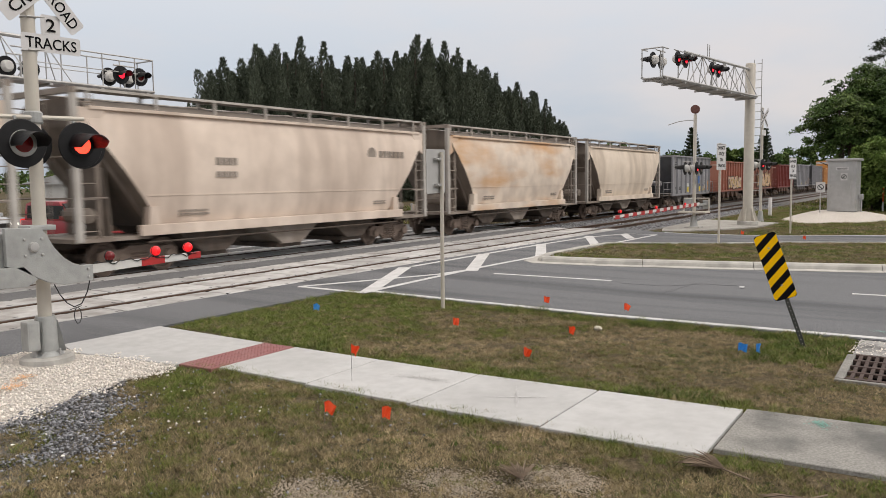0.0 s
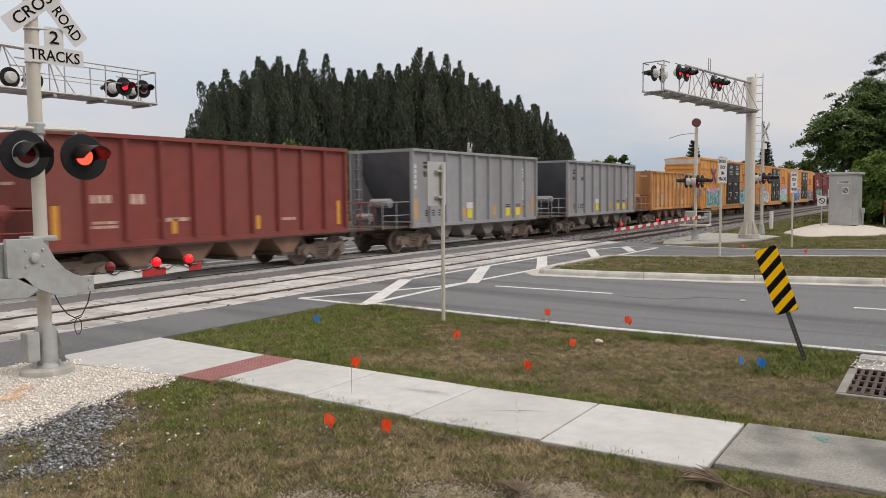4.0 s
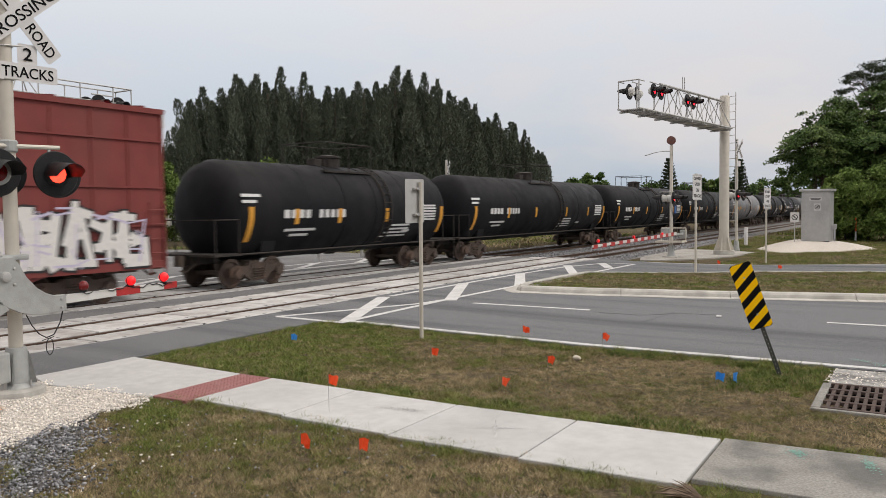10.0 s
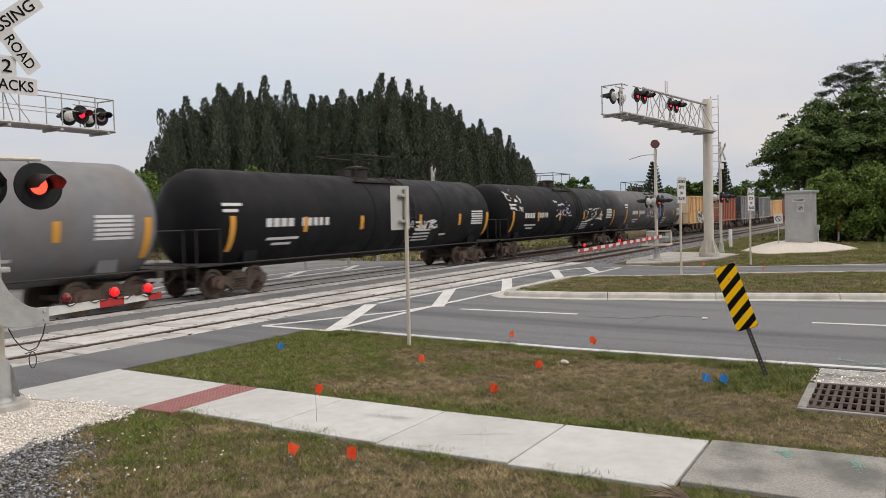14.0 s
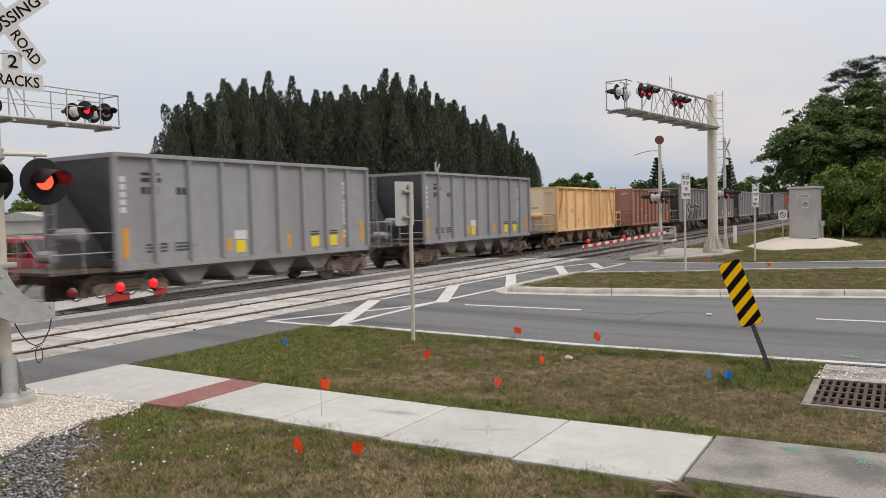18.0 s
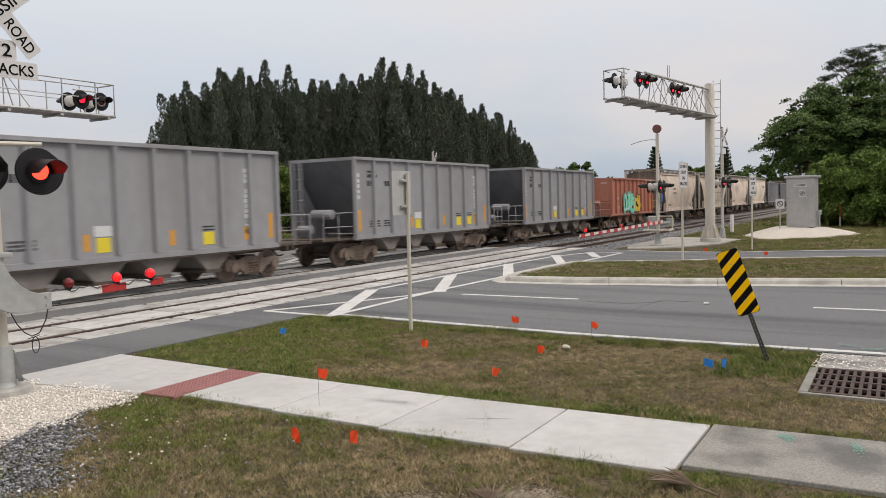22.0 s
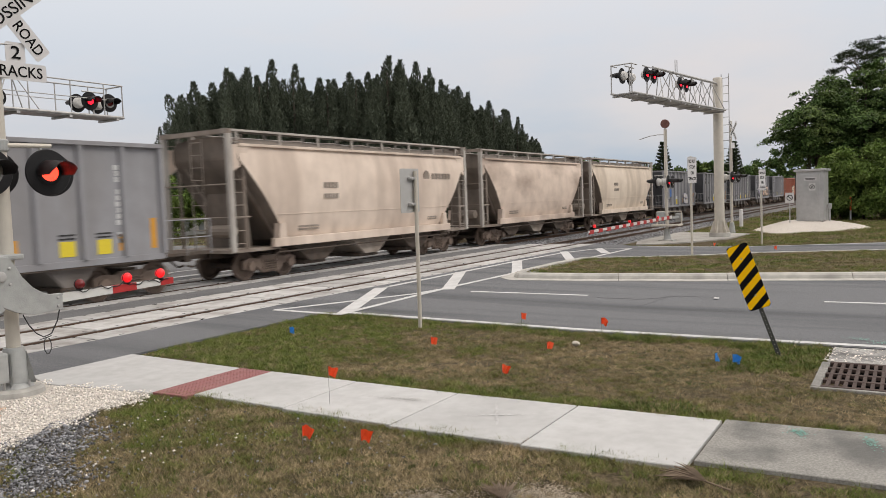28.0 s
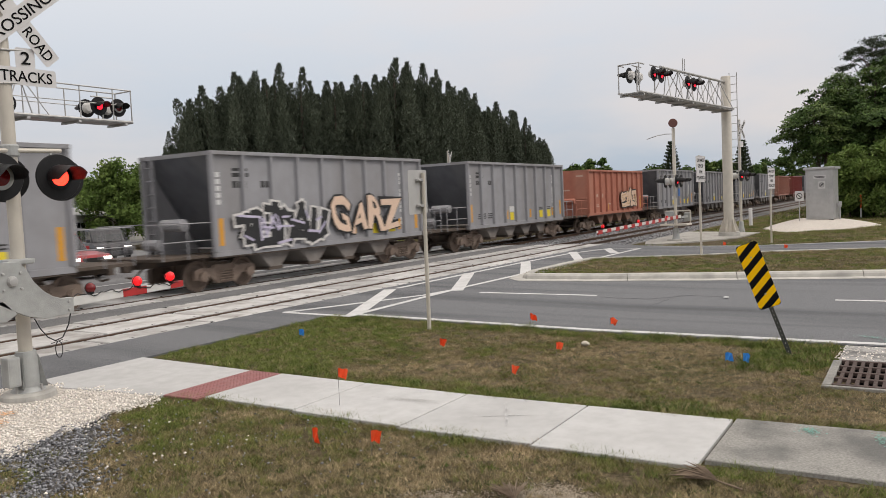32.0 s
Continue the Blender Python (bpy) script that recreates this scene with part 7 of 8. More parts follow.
def lawn(x0, x1, y0, y1, density, h, w, green, mask=None, edge=None, lift=0.0, per=22, tuft=.03):
    """Clumps of blades over a stretch of ground, each of one kind of grass, green ones in patches."""
    n = int((x1 - x0) * (y1 - y0) * density / per)
    cx, cy = rng.uniform(x0, x1, n), rng.uniform(y0, y1, n)
    keep = np.ones(n, bool) if mask is None else mask(cx, cy)
    cx, cy = cx[keep], cy[keep]
    e = np.clip(edge(cx, cy), 0, 1.3) if edge else np.zeros(len(cx))
    patch = field(cx, cy, 1.1, 1.7) * .55 + field(cx, cy, 3.1, .4) * .45
    bare = field(cx, cy, 1.7, 4.2) * .7 + field(cx, cy, 4.3, 2.6) * .3
    keep = rng.random(len(cx)) < np.clip(1.15 - 3.4 * np.clip(bare - .62, 0, 1), .22, 1) + e
    cx, cy, e, patch = cx[keep], cy[keep], e[keep], patch[keep]
    g = np.clip(green + 1.0 * (patch - .5) + 1.2 * e * (.35 + field(cx, cy, 2.6, 3.3)) + rng.normal(0, .13, len(cx)), 0, 1)
    g = np.where(e > .25, np.minimum(g, .86), g)
    kind = np.select([g < .10, g < .30, g < .42, g < .62, g < .90], [0, 1, 2, 3, 4], 5)
    swap = rng.random(len(cx)) < .22
    kind[swap] = rng.integers(0, 6, swap.sum())
    ch = h * rng.uniform(.35, 1.6, len(cx)) * (.65 + .6 * patch) * (1 + .9 * e * field(cx, cy, 5.0, 2.0))
    for k in range(6):
        i = np.repeat(np.flatnonzero(kind == k), per)
        if len(i) == 0:
            continue
        dx, dy = rng.normal(0, tuft, len(i)), rng.normal(0, tuft, len(i))
        x, y = cx[i] + dx, cy[i] + dy
        blades("grass", x, y, gz_all(y) - .035 + lift, ch[i] * rng.uniform(.5, 1.2, len(i)), w * rng.uniform(.6, 1.5, len(i)), GRASS[k], GRASS_NAMES[k] + " verge grass in tufts")


def near_mask(x, y):
    wob = .12 * np.sin(y * 5) + .07 * np.sin(y * 13)
    grey = (y > 16.1 - .87 * x + .08 * np.sin(x * 9)) & (x < 4.1 + .85 * (y - 13) + 1.4 * wob) & (rng.random(len(x)) < .9) & (field(x, y, 4.0, 1.1) < .72)
    grey &= np.hypot((x - 3.5) / .48, (y - 13.72) / .52) > 1 + wob
    sand = np.minimum(np.hypot((x - 5.1) / .35, (y - 9.75) / .5), np.minimum(np.hypot((x - 5.6) / .3, (y - 9.05) / .4), np.hypot((x - 4.4) / .4, (y - 10.6) / .35)))
    grey |= (sand < .8 + .5 * field(x, y, 6.0, 1.5)) & (rng.random(len(x)) < .72)
    return (x < 6.78 + wob * .5 - .1 * (y > 12.8)) & (y < 14.95 - .35 * np.clip(6.2 - x, 0, 3) + wob) & ~grey


lawn(1.5, 6.9, 6.0, 15.0, 9000, .040, .0060, .33, near_mask, lambda x, y: np.clip(1 - (6.75 - x) / .30, 0, 1) * field(x, y, 2.1, .6) + .9 * np.clip(1 - np.hypot(x - 5.9, y - 14.2) / .9, 0, 1), per=18, tuft=.026)
lawn(8.1, 12.72, 4.5, 17.22, 6200, .034, .0062, .27, lambda x, y: ~((x > 10.02) & (y < 7.55)) & (x > 8.2 - (y - 8.2) * .03 - .05 * np.sin(y * 9)) & (x < 12.68 + .05 * np.sin(y * 7)),
     lambda x, y: np.clip(1 - (12.7 - x) / .55, 0, 1) + np.clip(1 - (x - 8.15) / .5, 0, 1) + .9 * np.clip(1 - np.hypot(x - 11.7, y - 8.0) / .9, 0, 1) + 1.0 * np.clip((y - 13.2) / 2.5, 0, 1), per=18, tuft=.028)


def along(line, y):
    pts = sorted(line, key=lambda p: p[1])
    return np.interp(y, [p[1] for p in pts], [p[0] for p in pts])


lawn(20.3, 33, 2, 16.4, 1100, .045, .012, .52, lambda x, y: (x > along(KERB, y) + .36) & (x < along(BACK, y) - .36) & (y < 16.3 - .05 * (x - 20)), lift=.155, tuft=.07)
lawn(32.5, 60, 3, 17.3, 480, .065, .022, .58, lambda x, y: (x > along(FAR_EDGE, y) + .1) & ~((y > 13.6) & (x > 34.0) & (x < 43.5)), tuft=.15)
lawn(12.25, 12.72, 4.5, 17.2, 2600, .065, .008, .72, lambda x, y: (x < 12.70 + .04 * np.sin(y * 7)) & ~((x > 10.02) & (y < 7.6)))
lawn(8.06, 8.6, 4.5, 14.2, 4200, .066, .008, .80, lambda x, y: (x > 8.22 - (y - 6.5) * .03 - .05 * field(x, y, 3.1, .3)) & (field(x, y, 1.9, 2.0) > .35), per=30, tuft=.035)
lawn(6.45, 6.84, 8.2, 14.4, 3400, .060, .008, .60, lambda x, y: (x < 6.66 + .16 * field(x, y, 2.3, 1.2)) & (field(x, y, 1.7, .8) > .38), per=34, tuft=.035)
lawn(2.7, 4.1, 13.1, 14.35, 5200, .055, .007, .62, lambda x, y: (np.hypot((x - 3.5) / .48, (y - 13.72) / .52) < 1 + .25 * field(x, y, 5.0, .4)) & (y < 14.15 + .2 * (x - 2.4)), per=24, tuft=.03)
lawn(12.2, 12.80, 7.6, 16.9, 3200, .075, .009, .78, lambda x, y: field(x, y, 2.2, 1.0) > .5, per=30, tuft=.04)
lawn(10.6, 12.5, 7.55, 8.7, 3400, .065, .008, .80)
lawn(-7, 1.5, -3, 13.2, 650, .05, .011, .3, tuft=.05)
lawn(1.5, 6.8, -3, 6.0, 900, .05, .010, .3, tuft=.05)
lawn(8.4, 12.7, -8, 4.5, 700, .05, .010, .4, lambda x, y: ~((x > 9.9) & (y > 4.4)), tuft=.05)
lawn(60, 120, 3, 17.0, 26, .16, .07, .6, tuft=.4)
lawn(8, 70, 28, 50, 18, .2, .08, .6, lambda x, y: (x < 8.3) | (x > 34.6), tuft=.4)

# flowering weeds standing out of the grass by the pavement
wx, wy = rng.uniform(6.58, 6.80, 900), rng.uniform(8.2, 14.6, 900)
sel = field(wx, wy, 3.3, .9) > .62
blades("weed", wx[sel], wy[sel], gz_all(wy[sel]) - .03, rng.uniform(.03, .095, sel.sum()), .007 * np.ones(sel.sum()), GRASS_GREEN, "taller weeds along the pavement edge", .35)
wx, wy = rng.uniform(2.6, 6.6, 2600), rng.uniform(8.5, 14.0, 2600)
sel = (field(wx, wy, 1.4, 2.2) > .6) & near_mask(wx, wy)
blades("seed_stalk", wx[sel], wy[sel], gz_all(wy[sel]) - .03, rng.uniform(.05, .11, sel.sum()), .004 * np.ones(sel.sum()), GRASS_DRY, "dry seed stalks in the verge grass", .3)

OCTA = np.array([(1, 0, 0), (-1, 0, 0), (0, 1, 0), (0, -1, 0), (0, 0, 1), (0, 0, -1)], float)
OCTA_T = np.array([(0, 2, 4), (2, 1, 4), (1, 3, 4), (3, 0, 4), (2, 0, 5), (1, 2, 5), (3, 1, 5), (0, 3, 5)])


def stones(name, x, y, z, size, mat, label):
    n = len(x)
    v = OCTA[None] * size[:, None, None] * rng.uniform(.6, 1.3, (n, 1, 3)) + rng.normal(0, .22, (n, 6, 3)) * size[:, None, None]
    a = rng.uniform(0, 2 * np.pi, n)
    c, s = np.cos(a)[:, None], np.sin(a)[:, None]
    v = np.stack([v[..., 0] * c - v[..., 1] * s, v[..., 0] * s + v[..., 1] * c, v[..., 2] * .7], -1) + np.stack([x, y, z], -1)[:, None]
    t = (np.arange(n)[:, None, None] * 6 + OCTA_T).reshape(-1, 3)
    return tagged(new(name, tri_mesh(name, v.reshape(-1, 3), t, mat)), label, "stones", kind="stuff")


def heap(name, outline, lift, mat, label):
    return sheet(name, outline, mat, lift, label, .2, "gravel")


heap("gravel_bed", [(2.0, 13.9), (4.2, 14.35), (5.35, 14.75), (6.45, 15.0), (6.48, 15.9), (6.12, 16.55), (6.25, 17.22), (2.0, 17.22)], .0, WHITE_BED, "bed of white crushed stone round the mast")
heap("stone_bed", [(1.6, 12.2), (3.4, 12.7), (4.2, 13.2), (4.85, 13.9), (5.4, 14.70), (4.2, 14.33), (2.0, 13.88)], -.03, GREY_BED, "patch of grey crushed stone")
n = 21000
sx, sy = rng.uniform(2.4, 6.5, n), rng.uniform(13.9, 17.25, n)
ok = (sy > 13.95 + .235 * (sx - 2.4) + .09 * np.sin(sx * 7) + rng.normal(0, .06, n) - .12 * np.clip(sx - 5.0, 0, 1)) & (sx < 6.42 - .25 * (sy > 16.1) + .1 * np.sin(sy * 11)) & (np.hypot(sx - 5.65, sy - 16.5) > .42)
stones("white_stone", sx[ok], sy[ok], gz_all(sy[ok]) + .004 + rng.uniform(-.01, .012, ok.sum()), rng.uniform(.008, .021, ok.sum()), WHITE_STONE, "white crushed stone round the crossing mast")
n = 17000
sx, sy = rng.uniform(1.8, 5.6, n), rng.uniform(11.8, 14.9, n)
ok = (sy < 14.15 + .2 * (sx - 2.4) + .1 * np.sin(sx * 9)) & (sx < 4.12 + .85 * (sy - 13) + .15 * np.sin(sy * 6) + rng.normal(0, .2, n)) & (sy > 16.1 - .87 * sx + rng.normal(0, .14, n)) & (np.hypot((sx - 3.5) / .48, (sy - 13.72) / .52) > .9 + rng.normal(0, .12, n))
stones("grey_stone", sx[ok], sy[ok], gz_all(sy[ok]) - .01 + rng.uniform(-.01, .02, ok.sum()), rng.uniform(.006, .024, ok.sum()), GREY_STONE, "grey crushed stone in the grass")
SAND = material("pale_sand", (0.40, 0.345, 0.27), 0.95, second=(0.27, 0.22, 0.165), grain=14, amount=0.8, bump=0.3, vary=0.3, island=True)
n = 9000
k_ = rng.integers(0, 3, n)
sx = np.array([5.1, 5.6, 4.4])[k_] + rng.normal(0, .17, n)
sy = np.array([9.75, 9.05, 10.6])[k_] + rng.normal(0, .24, n)
stones("sand_grain", sx, sy, gz_all(sy) - .034 + 0 * sx, rng.uniform(.004, .011, n), SAND, "pale sandy soil in bare patches of the verge")
n = 420
sx, sy = rng.uniform(11.56, 12.6, n), rng.uniform(5.0, 7.55, n)
stones("rubble", sx, sy, -.1 + .014 + 0 * sx, rng.uniform(.006, .022, n), WHITE_STONE, "crumbled pale concrete beside the drain")
n = 70
sx, sy = rng.uniform(2.6, 5.9, n), rng.uniform(12.4, 15.0, n)
stones("white_stone", sx, sy, gz_all(sy) - .0, rng.uniform(.008, .02, n), WHITE_STONE, "stray white stones in the grass")
n = 500
sx, sy = rng.uniform(3.0, 6.6, n), rng.uniform(10.5, 14.8, n)
stones("loose_stone", sx, sy, gz_all(sy) - .01, rng.uniform(.006, .018, n), GREY_STONE, "loose small stones in the grass")
n = 26000
sx, sy = 34.6 + 40 * rng.random(n) ** 1.5, rng.uniform(17.2, 28, n)
stones("ballast_stone", sx, sy, -.15 - .12 * np.clip((18.6 - sy) / 1.2, 0, 1.5) + rng.uniform(-.02, .03, n), rng.uniform(.025, .06, n), GREY_STONE, "grey ballast stones between the rails")
PALE_BED = material("pale_gravel_pad", (0.42, 0.405, 0.375), 0.95, second=(0.27, 0.26, 0.24), grain=9, amount=0.8, third=(0.20, 0.19, 0.17), patch=0.9, patch_amount=0.5, bump=0.8, bump_scale=30)
heap("gravel_pad", [(33.9, 17.0), (34.5, 16.0), (38.5, 14.0), (42.8, 13.7), (43.5, 15.0), (44.0, 17.6), (36, 17.6)], .02, PALE_BED, "pale gravel pad under the signals")

mv, mt = [], []
for k in range(12):
    for j in range(36):
        a, rr = 2 * math.pi * j / 36, (k + 1) / 12
        wob = 1 + .12 * math.sin(3 * a) + .06 * math.sin(7 * a)
        hgt = .5 * (1 - rr ** 2.2) + .03 * noise.noise((3 * math.cos(a) * rr, 3 * math.sin(a) * rr, 0))
        mv.append((49.5 + 5.5 * rr * wob * math.cos(a), 11.75 + 2.9 * rr * wob * math.sin(a), -.14 + hgt))
mv.append((49.5, 11.75, .37))
for k in range(11):
    for j in range(36):
        a, b, c, d = k * 36 + j, k * 36 + (j + 1) % 36, (k + 1) * 36 + (j + 1) % 36, (k + 1) * 36 + j
        mt += [(a, d, c), (a, c, b)]
mt += [(432, j, (j + 1) % 36) for j in range(36)]
ob = new("gravel_mound", tri_mesh("gravel_mound", mv, mt, WHITE_BED))
ob.data.shade_smooth()
tagged(ob, "low mound of white gravel under the cabinet", "gravel", kind="structure")

BARK = material("grey_brown_bark", (0.10, 0.08, 0.062), 0.95, second=(0.055, 0.045, 0.036), grain=6, amount=0.9, bump=0.8, bump_scale=20)
NEEDLES = material("dark_grey_green_needles", (0.095, 0.112, 0.080), 0.85, second=(0.048, 0.060, 0.046), grain=2, amount=0.8, third=(0.108, 0.106, 0.070), patch=0.25, patch_amount=0.6, bump=0, vary=0.25, island=True, spec=0.12)
LEAF_DARK = material("dark_green_leaves", (0.078, 0.130, 0.036), 0.6, second=(0.030, 0.060, 0.018), grain=2, amount=0.8, third=(0.14, 0.18, 0.055), patch=0.45, patch_amount=0.6, bump=0, vary=0.6, island=True, spec=0.12)
LEAF_LIGHT = material("light_green_leaves", (0.125, 0.19, 0.045), 0.65, second=(0.075, 0.12, 0.028), grain=2, amount=0.8, third=(0.17, 0.21, 0.06), patch=0.5, patch_amount=0.5, bump=0, vary=0.4, island=True, spec=0.12)
LEAF_PINE = material("grey_green_pine_tufts", (0.040, 0.055, 0.026), 0.7, second=(0.025, 0.034, 0.017), grain=2, amount=0.8, bump=0, vary=0.4, island=True, spec=0.12)


def limb_tree(seed, height, spread, limbs, r0):
    """A tapered trunk with limbs that fork; returns the mesh builder and the limb ends."""
    rnd = random.Random(seed)
    bm, ends = bmesh.new(), []
    prev, rad = Vector((0, 0, -.3)), r0
    for k in range(6):
        p = Vector((rnd.uniform(-.03, .03) * height, rnd.uniform(-.03, .03) * height, height * .16 * (k + 1)))
        bm_rod(bm, prev, p, rad, 8, rad * .82)
        if k >= 1:
            for q in range(limbs):
                a = rnd.uniform(0, 2 * math.pi)
                l = spread * rnd.uniform(.45, .95) * (1.1 - .1 * k)
                m1 = p + Vector((math.cos(a) * l * .5, math.sin(a) * l * .5, l * rnd.uniform(.15, .45)))
                e = m1 + Vector((math.cos(a + .4) * l * .5, math.sin(a + .4) * l * .5, l * rnd.uniform(.1, .5)))
                bm_rod(bm, p, m1, rad * .45, 6, rad * .3)
                bm_rod(bm, m1, e, rad * .3, 5, rad * .1)
                ends += [e, m1.lerp(e, .5)]
        prev, rad = p, rad * .82
    return bm, ends


def leaf_cloud(centres, radii, per, size, rs, flat=1.0, up=0.0, wide=.45):
    """Many small leaves round the given centres."""
    c = np.repeat(np.asarray(centres, float), per, 0)
    r = np.repeat(np.asarray(radii, float), per)
    n = len(c)
    d = rs.normal(size=(n, 3))
    d /= np.linalg.norm(d, axis=1)[:, None]
    p = c + d * (r * rs.random(n) ** .45)[:, None] * np.array([1, 1, flat])
    a = rs.normal(size=(n, 3)) + np.array([0, 0, up])
    a /= np.linalg.norm(a, axis=1)[:, None]
    b = np.cross(a, rs.normal(size=(n, 3)))
    b /= np.linalg.norm(b, axis=1)[:, None]
    s = size * rs.uniform(.55, 1.3, n)[:, None]
    v = np.stack([p - a * s, p + b * s * wide, p + a * s, p - b * s * wide], 1).reshape(-1, 3)
    t = (np.arange(n)[:, None, None] * 4 + np.array([[0, 1, 2], [0, 2, 3]])).reshape(-1, 3)
    return v, t


def facing_leaves(p, nrm, size, wide, jitter, rs, up=1.6):
    """Small leaves at the points p that face along nrm, more or less, and point upwards."""
    n = len(p)
    nn = nrm + rs.normal(0, jitter, (n, 3))
    nn /= np.linalg.norm(nn, axis=1)[:, None]
    a = rs.normal(0, .6, (n, 3)) + np.array([0, 0, up])
    a -= nn * (a * nn).sum(1)[:, None]
    a /= np.linalg.norm(a, axis=1)[:, None] + 1e-9
    b = np.cross(nn, a)
    k = size * rs.uniform(.55, 1.35, n)[:, None]
    v = np.stack([p - a * k, p + b * k * wide, p + a * k, p - b * k * wide], 1).reshape(-1, 3)
    t = (np.arange(n)[:, None, None] * 4 + np.array([[0, 1, 2], [0, 2, 3]])).reshape(-1, 3)
    return v, t


def plume(foot, tip, radius, n, rs):
    """Points and outward directions on a ragged, pointed plume of foliage from foot to tip."""
    foot, tip = np.asarray(foot, float), np.asarray(tip, float)
    u = rs.random(n) ** .85
    a = rs.uniform(0, 2 * np.pi, n)
    o = rs.uniform(0, 6, 4)
    lump = 1 + .26 * np.sin(3 * a + 11 * u + o[0]) + .22 * np.sin(23 * u + 2 * a + o[1]) + .16 * np.sin(41 * u - 4 * a + o[2])
    prof = (1 - u) ** .86 * (u + .12) ** .28 * 1.38
    w = radius * prof * lump * (.55 + .45 * rs.random(n) ** .4) + radius * .05
    sway = radius * .35 * np.sin(5 * u + o[3])
    c, s_ = np.cos(a), np.sin(a)
    p = foot + (tip - foot) * u[:, None] + np.stack([c * w + sway, s_ * w, 0 * u], -1)
    return p, np.stack([c, s_, .35 + .9 * u], -1)


def spire_master(seed):
    """A dark feathery evergreen of unit height: one tall plume and several that rise round it."""
    rs = np.random.default_rng(seed)
    root = thing("evergreen_tree", "tall dense dark evergreen in a windbreak row", "tree", group="windbreak row of evergreens")
    part("trunk", rod((0, 0, -.02), (0, 0, .93), .012, 8, .003), BARK, root)
    got = [plume((0, 0, .22), (0, 0, 1.0), .066, 2800, rs)]
    for k in range(9):
        a, q = 2 * np.pi * k / 9 + rs.uniform(-.4, .4), rs.uniform(.045, .125)
        top = rs.uniform(.78, 1.02) - q * .9
        x, y = math.cos(a) * q, math.sin(a) * q
        z0 = rs.uniform(-.02, .28) * top
        got.append(plume((x * .75, y * .75, z0), (x * 1.1, y * 1.1, top), rs.uniform(.052, .075), 1700, rs))
    p, nrm = np.concatenate([g_[0] for g_ in got]), np.concatenate([g_[1] for g_ in got])
    n = len(p)
    a = nrm * rs.uniform(.1, .9, (n, 1)) + rs.normal(0, .35, (n, 3)) + np.array([0, 0, 1.0])
    a /= np.linalg.norm(a, axis=1)[:, None]
    b = np.cross(nrm + rs.normal(0, .35, (n, 3)), a)
    b /= np.linalg.norm(b, axis=1)[:, None] + 1e-9
    k = rs.uniform(.005, .0115, n)[:, None]
    v = np.stack([p - b * k * .30, p + b * k * .30, p + a * k * 1.8], 1).reshape(-1, 3)
    part("crown", tri_mesh("crown", v, np.arange(3 * n).reshape(-1, 3), NEEDLES), None, root)
    return root


row = [(51.7, .072), (50.7, .087), (50.2, .112), (49.3, .137), (48.3, .159), (47.4, .148), (46.3, .176), (45.8, .170), (44.7, .176), (44.1, .167), (43.5, .186), (42.6, .158),
       (41.7, .179), (40.7, .154), (39.8, .162), (39.3, .160), (38.5, .160), (37.8, .157), (37.2, .169), (36.4, .169), (35.8, .165), (34.9, .189), (33.9, .184), (33.1, .180),
       (32.4, .163), (31.5, .139), (30.7, .156), (30.2, .144), (29.6, .147), (28.9, .139), (28.1, .121), (27.2, .127), (26.3, .113), (25.5, .104), (25.0, .087), (24.4, .078)]
masters = [spire_master(40 + k) for k in range(6)]
row += [((a0 + a1) / 2, min(e0, e1) * .95) for (a0, e0), (a1, e1) in zip(row[2:], row[3:])]
for k, (az, el) in enumerate(row):
    d = 98 + (0 if az > 33 else (33 - az) * 3.2) + (k % 3) * 2.5 + (4 if k >= 36 else 0) + (4 if az > 50 else 0)
    h = .985 * el * d + 2.3
    wd = h * (1.35 + .5 * ((k * 37) % 10) / 10 + (.3 if k >= 36 else 0))
    a = radians(az)
    m = Matrix.Translation((.06 + d * math.cos(a), 6.53 + d * math.sin(a), -.1)) @ pose(0, 0, 0, 0, 0, 67 * k) @ Matrix.Diagonal((wd, wd, h, 1))
    if k < 6:
        masters[k].matrix_basis = m
    else:
        c = copy_thing(masters[(k * 5 + k // 6) % 6], Matrix.Identity(4))
        c.matrix_basis = m


def broadleaf(name, label, x, y, height, spread, seed, mat, per=110, leaf=.28, limbs=3, r0=.22, low=.18, flat=.8, extra=0, top_only=False, tight=1.0):
    rs = np.random.default_rng(seed)
    root = thing(name, label, "tree" if height > 3.5 else "bush", (x, y, -.05))
    bm, ends = limb_tree(seed, height * .95, spread, limbs, r0)
    part("trunk", bm, BARK, root)
    centres = [tuple(e) for e in ends if not top_only or e.z > height * .62]
    for _ in range(extra):
        a, q, z = rs.uniform(0, 2 * np.pi), spread * rs.random() ** .5, rs.uniform(low, .95) * height
        k = math.sqrt(max(.05, 1 - ((z / height - .55) / .55) ** 2))
        centres.append((math.cos(a) * q * k, math.sin(a) * q * k, z))
    radii = rs.uniform(.10, .24, len(centres)) * spread * tight + .15
    v, t = leaf_cloud(centres, radii, per, leaf, rs, flat)
    part("crown", tri_mesh("crown", v, t, mat), None, root)
    return root


def polar(az, d):
    return .06 + d * math.cos(radians(az)), 6.53 + d * math.sin(radians(az))


